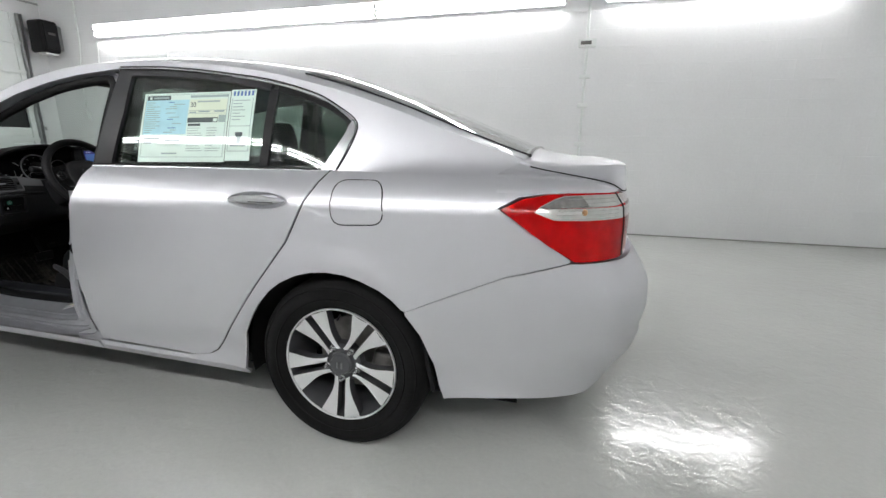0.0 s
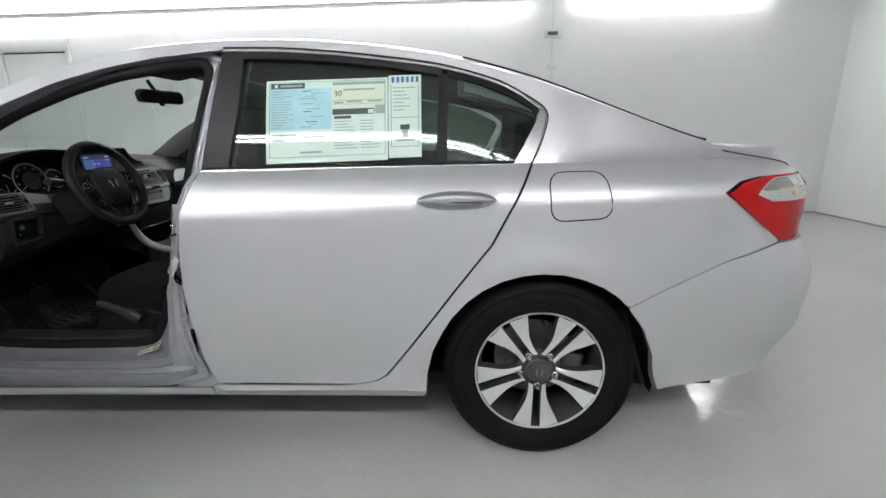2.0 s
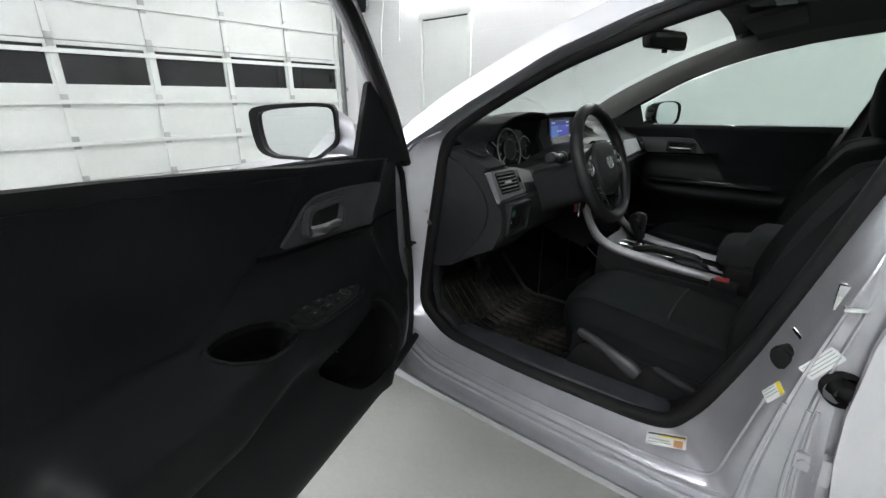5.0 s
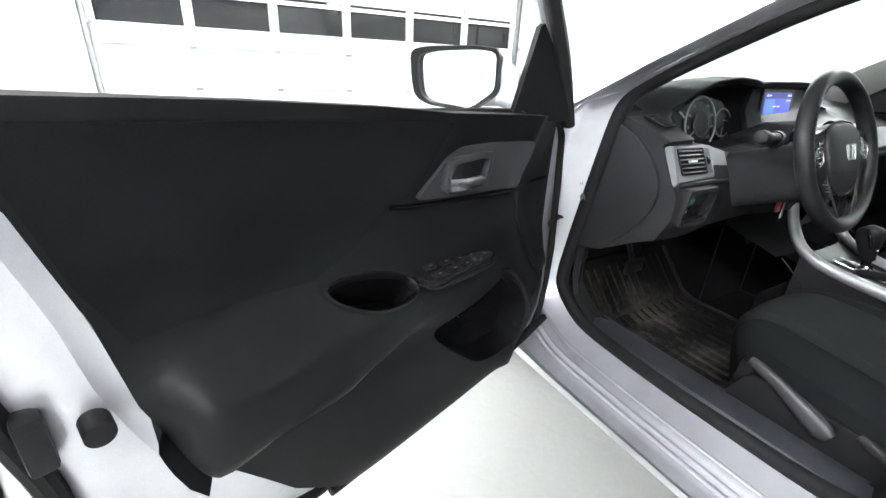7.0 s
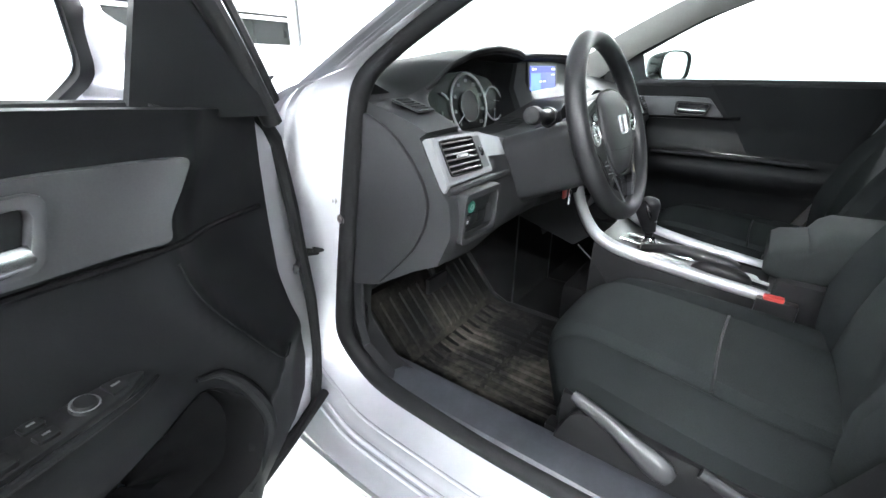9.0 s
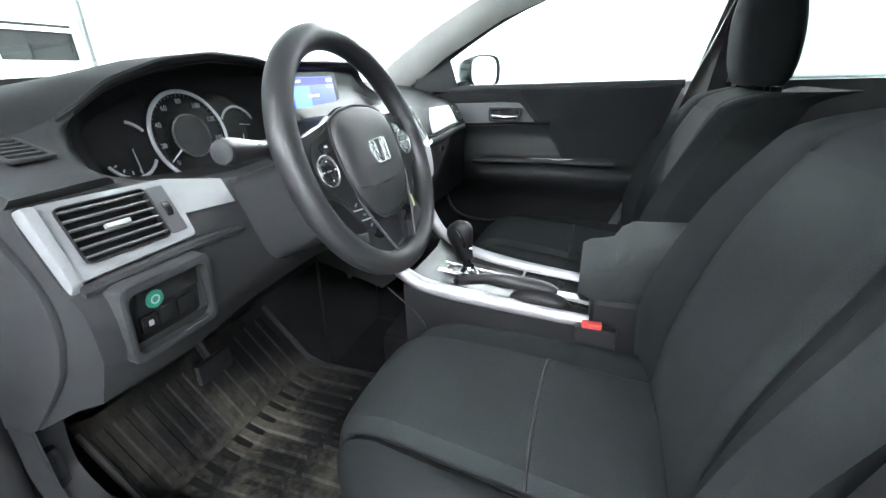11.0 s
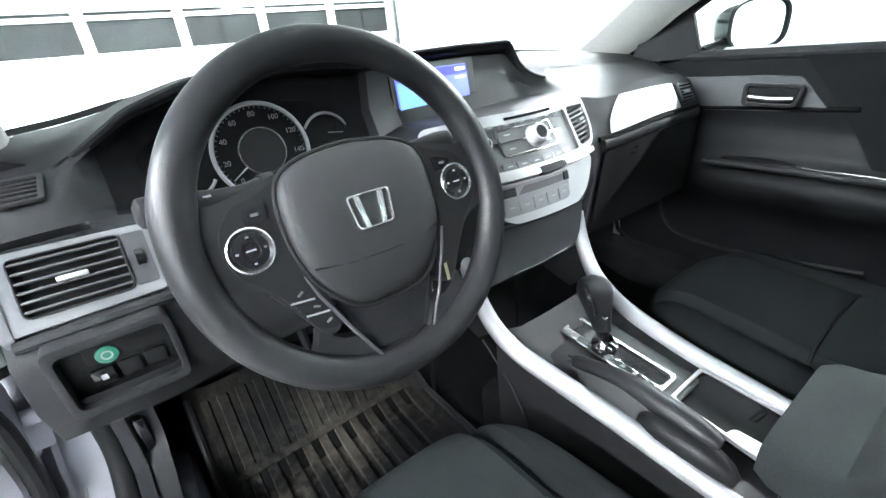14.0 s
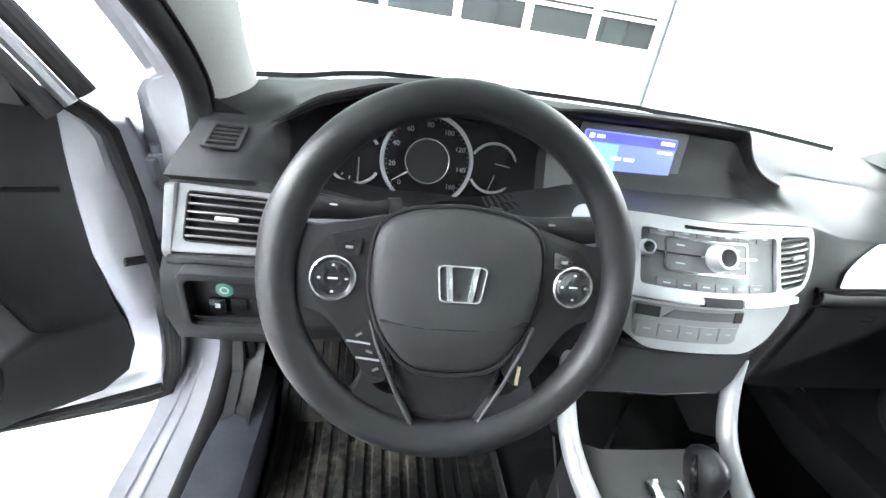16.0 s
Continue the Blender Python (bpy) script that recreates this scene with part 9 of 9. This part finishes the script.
part("right_sill", sweep([Vector((x, YD - 0.004, 0.970 + 0.012 * (x + 2.05))) for x in np.linspace(-2.06, -1.17, 16)], 0.014, 10), DASH_SOFT, rdoor)
rw = [(-2.10, 0.985), (-1.985, 1.075), (-1.774, 1.19), (-1.58, 1.262), (-1.4, 1.308), (-1.231, 1.335), (-1.06, 1.35), (-1.04, 1.18), (-1.08, 0.99)]
pane = part("right_window", mirrored(panel(rw, inset(0.018), 0.08, 0.004, double=True)), GLASS, car, "clear side glass of the passenger door")
pane.visible_shadow = False
rg = mirrored(panel([(-0.985, 0.99), (-0.955, 1.345), (-0.647, 1.326), (-0.318, 1.28), (-0.19, 1.246), (-0.02, 1.164), (-0.010, 1.14), (-0.085, 0.99)], inset(0.018), 0.08, 0.004, double=True))
pane = part("right_rear_window", rg, GLASS_REAR, car, "tinted rear side glass")
pane.visible_shadow = False
part("right_window_frame", mirrored(sweep(curve([cabin(x, z) + Vector((0, 0.02, 0)) for x, z in OUTER[:8]], 40), 0.014, 8, up=(0, 1, 0))), BLACK, car)
part("right_pillar_post", mirrored(sweep([cabin(x, z) + Vector((0, 0.02, 0)) for x, z in ((-1.014, 1.35), (-1.045, 1.18), (-1.08, 0.98))], 0.024, 8, up=(0, 1, 0))), BLACK, car)
part("right_mirror_sail", mirrored(panel([(-2.13, 0.960), (-1.955, 0.970), (-2.004, 1.145), (-2.05, 1.11), (-2.10, 1.04)], lambda x, z: Vector((x, 0.228 - 0.28 * (x + 2.117), z)), 0.03, fold=-0.03)), TRIM, car, "black triangle behind the passenger mirror")
# right outside mirror
rows = []
for i in range(9):
    t = i / 8
    sc = math.sqrt(max(0.0, 1 - (t * 0.98) ** 2.6))
    rows.append([Vector((-1.895 - 0.12 * t, 1.868 + 0.088 * math.copysign(abs(math.cos(a)) ** 0.6, math.cos(a)) * sc, 1.035 + 0.062 * math.copysign(abs(math.sin(a)) ** 0.6, math.sin(a)) * sc)) for a in np.linspace(0, 2 * math.pi, 37)[:-1]])
TURN = Matrix.Translation((-1.915, 1.862, 0)) @ Matrix.Rotation(radians(-29), 4, "Z") @ Matrix.Translation((1.915, -1.862, 0))
rows = [[TURN @ p for p in row] for row in rows]
rmir = part("right_mirror", skin(rows, closed_v=True), BLACK_GLOSS, car, "passenger door mirror in a dark housing")
rim0 = rows[0]
mid0 = sum(rim0, Vector()) / len(rim0)
out_dir = TURN.to_3x3() @ Vector((1, 0, 0))
part("mirror_rim", skin([rim0, [p + out_dir * 0.008 for p in rim0], [mid0 + (p - mid0) * 0.92 + out_dir * 0.006 for p in rim0], [mid0 + (p - mid0) * 0.91 - out_dir * 0.006 for p in rim0]], closed_v=True), BLACK, rmir)
gl = B()
gl.faces.new([gl.verts.new(mid0 + (p - mid0) * 0.915) for p in rim0])
part("mirror_glass", gl, MIRROR, rmir, "mirror glass")
part("mirror_arm", sweep([(-1.98, 1.735, 0.975), (-1.96, 1.78, 0.985), (-1.94, 1.83, 1.0)], [0.032, 0.028, 0.022], 12, flat=0.6), BLACK, rmir)

# roof: mirror, visors, map lamp
rv = frame_matrix((-1.715, 0.955, 1.300), (0.30, 1, 0), (-0.05, 0, 1))
mo = rounded([(-0.118, -0.028), (0.118, -0.028), (0.124, 0.018), (0.105, 0.034), (-0.105, 0.034), (-0.124, 0.018)], 0.016, 4)
rearview = part("rear_view_mirror", slab(mo, 0.022, rv @ Matrix.Translation((0, 0, -0.022)), 0.006), BLACK, car, "black-framed rear-view mirror")
part("mirror_glass", slab([(p[0] * 0.95, p[1] * 0.88) for p in mo], 0.001, rv @ Matrix.Translation((0, 0, 0.0005))), MIRROR, rearview)
part("mirror_stem", sweep([rv @ Vector((0, 0.01, -0.02)), rv @ Vector((0, 0.05, -0.05)), Vector((-1.76, 0.935, 1.375))], 0.009, 10), BLACK, rearview)
part("mirror_tab", box(-0.012, 0.012, -0.040, -0.026, -0.016, -0.006, 0.003, m=rv), BLACK, rearview)
oc = roof(-1.42, 1.0)
part("map_lamp", box(-1.50, -1.32, CENTRE - 0.075, CENTRE + 0.075, oc.z - 0.058, oc.z - 0.024, 0.012), GREY_TRIM, car, "grey overhead map lamp console")
for dy in (-0.035, 0.035):
    part("lamp_lens", box(-1.43, -1.38, CENTRE + dy - 0.022, CENTRE + dy + 0.022, oc.z - 0.062, oc.z - 0.056, 0.003), WHITE_PLASTIC, car)
for y0, y1 in ((0.36, 0.80), (2 * CENTRE - 0.80, 2 * CENTRE - 0.36)):
    zs = roof(-1.45, 0.5).z
    part("sun_visor", box(-1.53, -1.36, y0, y1, zs - 0.062, zs - 0.042, 0.008, m=Matrix.Translation((-1.45, 0, zs - 0.05)) @ Matrix.Rotation(radians(-10), 4, "Y") @ Matrix.Translation((1.45, 0, -zs + 0.05))), HEADLINER, car, "folded grey sun visor")

# ---- pedals and floor mats ----
part("brake_pedal", join(box(-2.20, -2.185, 0.52, 0.61, 0.405, 0.455, 0.006), sweep([(-2.20, 0.565, 0.44), (-2.26, 0.565, 0.56), (-2.28, 0.565, 0.68)], 0.010, 8)), BLACK, car, "black brake pedal")
part("accelerator", box(-2.27, -2.25, 0.655, 0.705, 0.33, 0.48, 0.006, m=Matrix.Translation((-2.26, 0, 0.40)) @ Matrix.Rotation(radians(-22), 4, "Y") @ Matrix.Translation((2.26, 0, -0.40))), BLACK, car)


def floor_mat():
    mat_ = thing("floor_mat", (-1.95, 0.52, 0.286), "dusty ribbed black rubber floor mat", "floor mat")

    def tray(x, y):
        lift = max(0.0, -2.10 - x)
        return Vector((x + 0.25 * lift, y, 0.2885 + 0.85 * lift))

    part("tray", skin([[tray(x, y) + Vector((0, 0, 0.018 if j in (0, 12) else 0.0)) for j, y in enumerate(np.linspace(0.305, 0.785, 13))] for x in np.linspace(-2.30, -1.58, 20)]), MAT_RUBBER, mat_, "worn dusty rubber tray")
    for i in range(12):
        y = 0.335 + i * 0.0375
        for x0, x1 in ((-2.27, -2.13), (-2.11, -1.93), (-1.915, -1.62)):
            rib = [tray(x, y) for x in np.linspace(x0, x1, 6)]
            part("rib", skin([[p + Vector((0, -0.012, 0.0)), p + Vector((0, -0.009, 0.007)), p + Vector((0, 0.009, 0.007)), p + Vector((0, 0.012, 0.0))] for p in rib]), MAT_RUBBER, mat_)
    for y in (0.31, 0.782):
        part("edge", sweep([tray(x, y) + Vector((0, 0, 0.014)) for x in np.linspace(-2.28, -1.6, 14)], 0.008, 8), BLACK, mat_)


floor_mat()


# ---- price sheet in the rear door glass ----
def price_sheet():
    def at(x, z, d=0.0085):
        return cabin(x, z) + Vector((0, d, 0))

    a, b, c_ = at(-0.870, 1.012), at(-0.375, 1.02), at(-0.872, 1.268)
    o = (a + b) / 2
    m = frame_matrix(a, b - a, c_ - a)
    # the sheet faces outwards, towards the street side
    w, h = (b - a).length, (c_ - a).length
    s = thing("price_sheet", a, "pale green printed price sheet stuck on the rear door glass", "sticker")

    def rect(x0, x1, y0, y1, mat_, name, lift, lab=""):
        nx, ny = max(2, int(6 * (x1 - x0)) + 1), max(2, int(12 * (y1 - y0)) + 1)
        grid = []
        for i in range(nx):
            f = x0 + (x1 - x0) * i / (nx - 1)
            grid.append([at(-0.870 + 0.495 * f, 1.012 + 0.008 * f + (0.256 - 0.003 * f) * g, 0.0085 - lift) for g in [y0 + (y1 - y0) * k / (ny - 1) for k in range(ny)]])
        part(name, skin(grid), mat_, s, lab)

    rect(0, 0.785, 0.0, 1.0, PAPER, "sheet", 0.0, "large pale green sheet")
    rect(0.79, 1.0, 0.02, 1.02, PAPER, "side_sheet", 0.0, "narrow pale green side sheet")
    rect(0.02, 0.425, 0.40, 0.90, PAPER_BLUE, "blue_block", 0.0006)
    rect(0.43, 0.765, 0.62, 0.90, PAPER_CREAM, "cream_block", 0.0006)
    rect(0.03, 0.25, 0.90, 0.965, INK, "title_bar", 0.0008, "dark title bar, its mark left plain")
    rect(0.055, 0.075, 0.915, 0.95, PAPER, "title_mark", 0.0014)
    rect(0.09, 0.235, 0.92, 0.945, INK_GREY, "title_mark", 0.0014)
    rect(0.43, 0.765, 0.925, 0.96, INK_GREY, "print_bar", 0.0008)
    rect(0.43, 0.70, 0.565, 0.635, INK, "print_bar", 0.0012)
    rect(0.44, 0.55, 0.515, 0.55, INK, "print_bar", 0.0008)
    rect(0.66, 0.695, 0.575, 0.62, PAPER, "print_mark", 0.0018)
    rect(0.705, 0.765, 0.565, 0.67, INK_GREY, "print_bar", 0.0012)
    for x0, x1, y0, y1 in ((0.02, 0.77, 0.07, 0.078), (0.02, 0.77, 0.972, 0.978), (0.02, 0.025, 0.07, 0.975), (0.765, 0.77, 0.07, 0.975), (0.805, 0.985, 0.50, 0.51), (0.805, 0.985, 0.15, 0.16), (0.805, 0.81, 0.15, 0.90), (0.98, 0.985, 0.15, 0.90), (0.43, 0.765, 0.735, 0.742), (0.43, 0.765, 0.69, 0.695)):
        rect(x0, x1, y0, y1, INK_GREY, "print_line", 0.0010)
    rng = random.Random(4)
    for k in range(15):
        y = 0.86 - k * 0.031
        rect(0.035, 0.035 + rng.uniform(0.06, 0.15), y, y + 0.011, INK_GREY, "print_line", 0.0012)
        if rng.random() < 0.7:
            x = rng.uniform(0.19, 0.30)
            rect(x, x + rng.uniform(0.05, 0.11), y, y + 0.011, INK_BLUE if k % 4 == 0 else INK_GREY, "print_line", 0.0012)
    for k in range(10):
        y = 0.48 - k * 0.036
        rect(0.44, 0.44 + rng.uniform(0.08, 0.15), y, y + 0.010, INK_GREY, "print_line", 0.0012)
        rect(0.61, 0.61 + rng.uniform(0.06, 0.14), y, y + 0.010, INK_GREY, "print_line", 0.0012)
        if k < 7:
            rect(0.82, 0.82 + rng.uniform(0.06, 0.14), 0.86 - k * 0.045, 0.872 - k * 0.045, INK_GREY, "print_line", 0.0012)
    for x0, x1, y in ((0.22, 0.36, 0.115), (0.04, 0.2, 0.33), (0.24, 0.38, 0.30), (0.04, 0.12, 0.27), (0.50, 0.70, 0.855), (0.52, 0.62, 0.71), (0.66, 0.75, 0.71), (0.44, 0.50, 0.70)):
        rect(x0, x1, y, y + 0.022, INK_GREY, "print_bar", 0.0012)
    for k in range(6):
        rect(0.81 + k * 0.031, 0.828 + k * 0.031, 0.93, 1.0, INK_BLUE, "border_mark", 0.0010)
    rect(0.865, 0.925, 0.36, 0.42, INK, "picture_mark", 0.0012)
    rect(0.875, 0.915, 0.26, 0.36, INK_GREY, "picture_mark", 0.0012)
    rect(0.83, 0.96, 0.22, 0.245, INK_GREY, "print_bar", 0.0012)
    lettering("30", 0.026, m @ Matrix.Translation((0.475 * w, 0.81 * h, 0.0032)), INK, s, "number")


price_sheet()
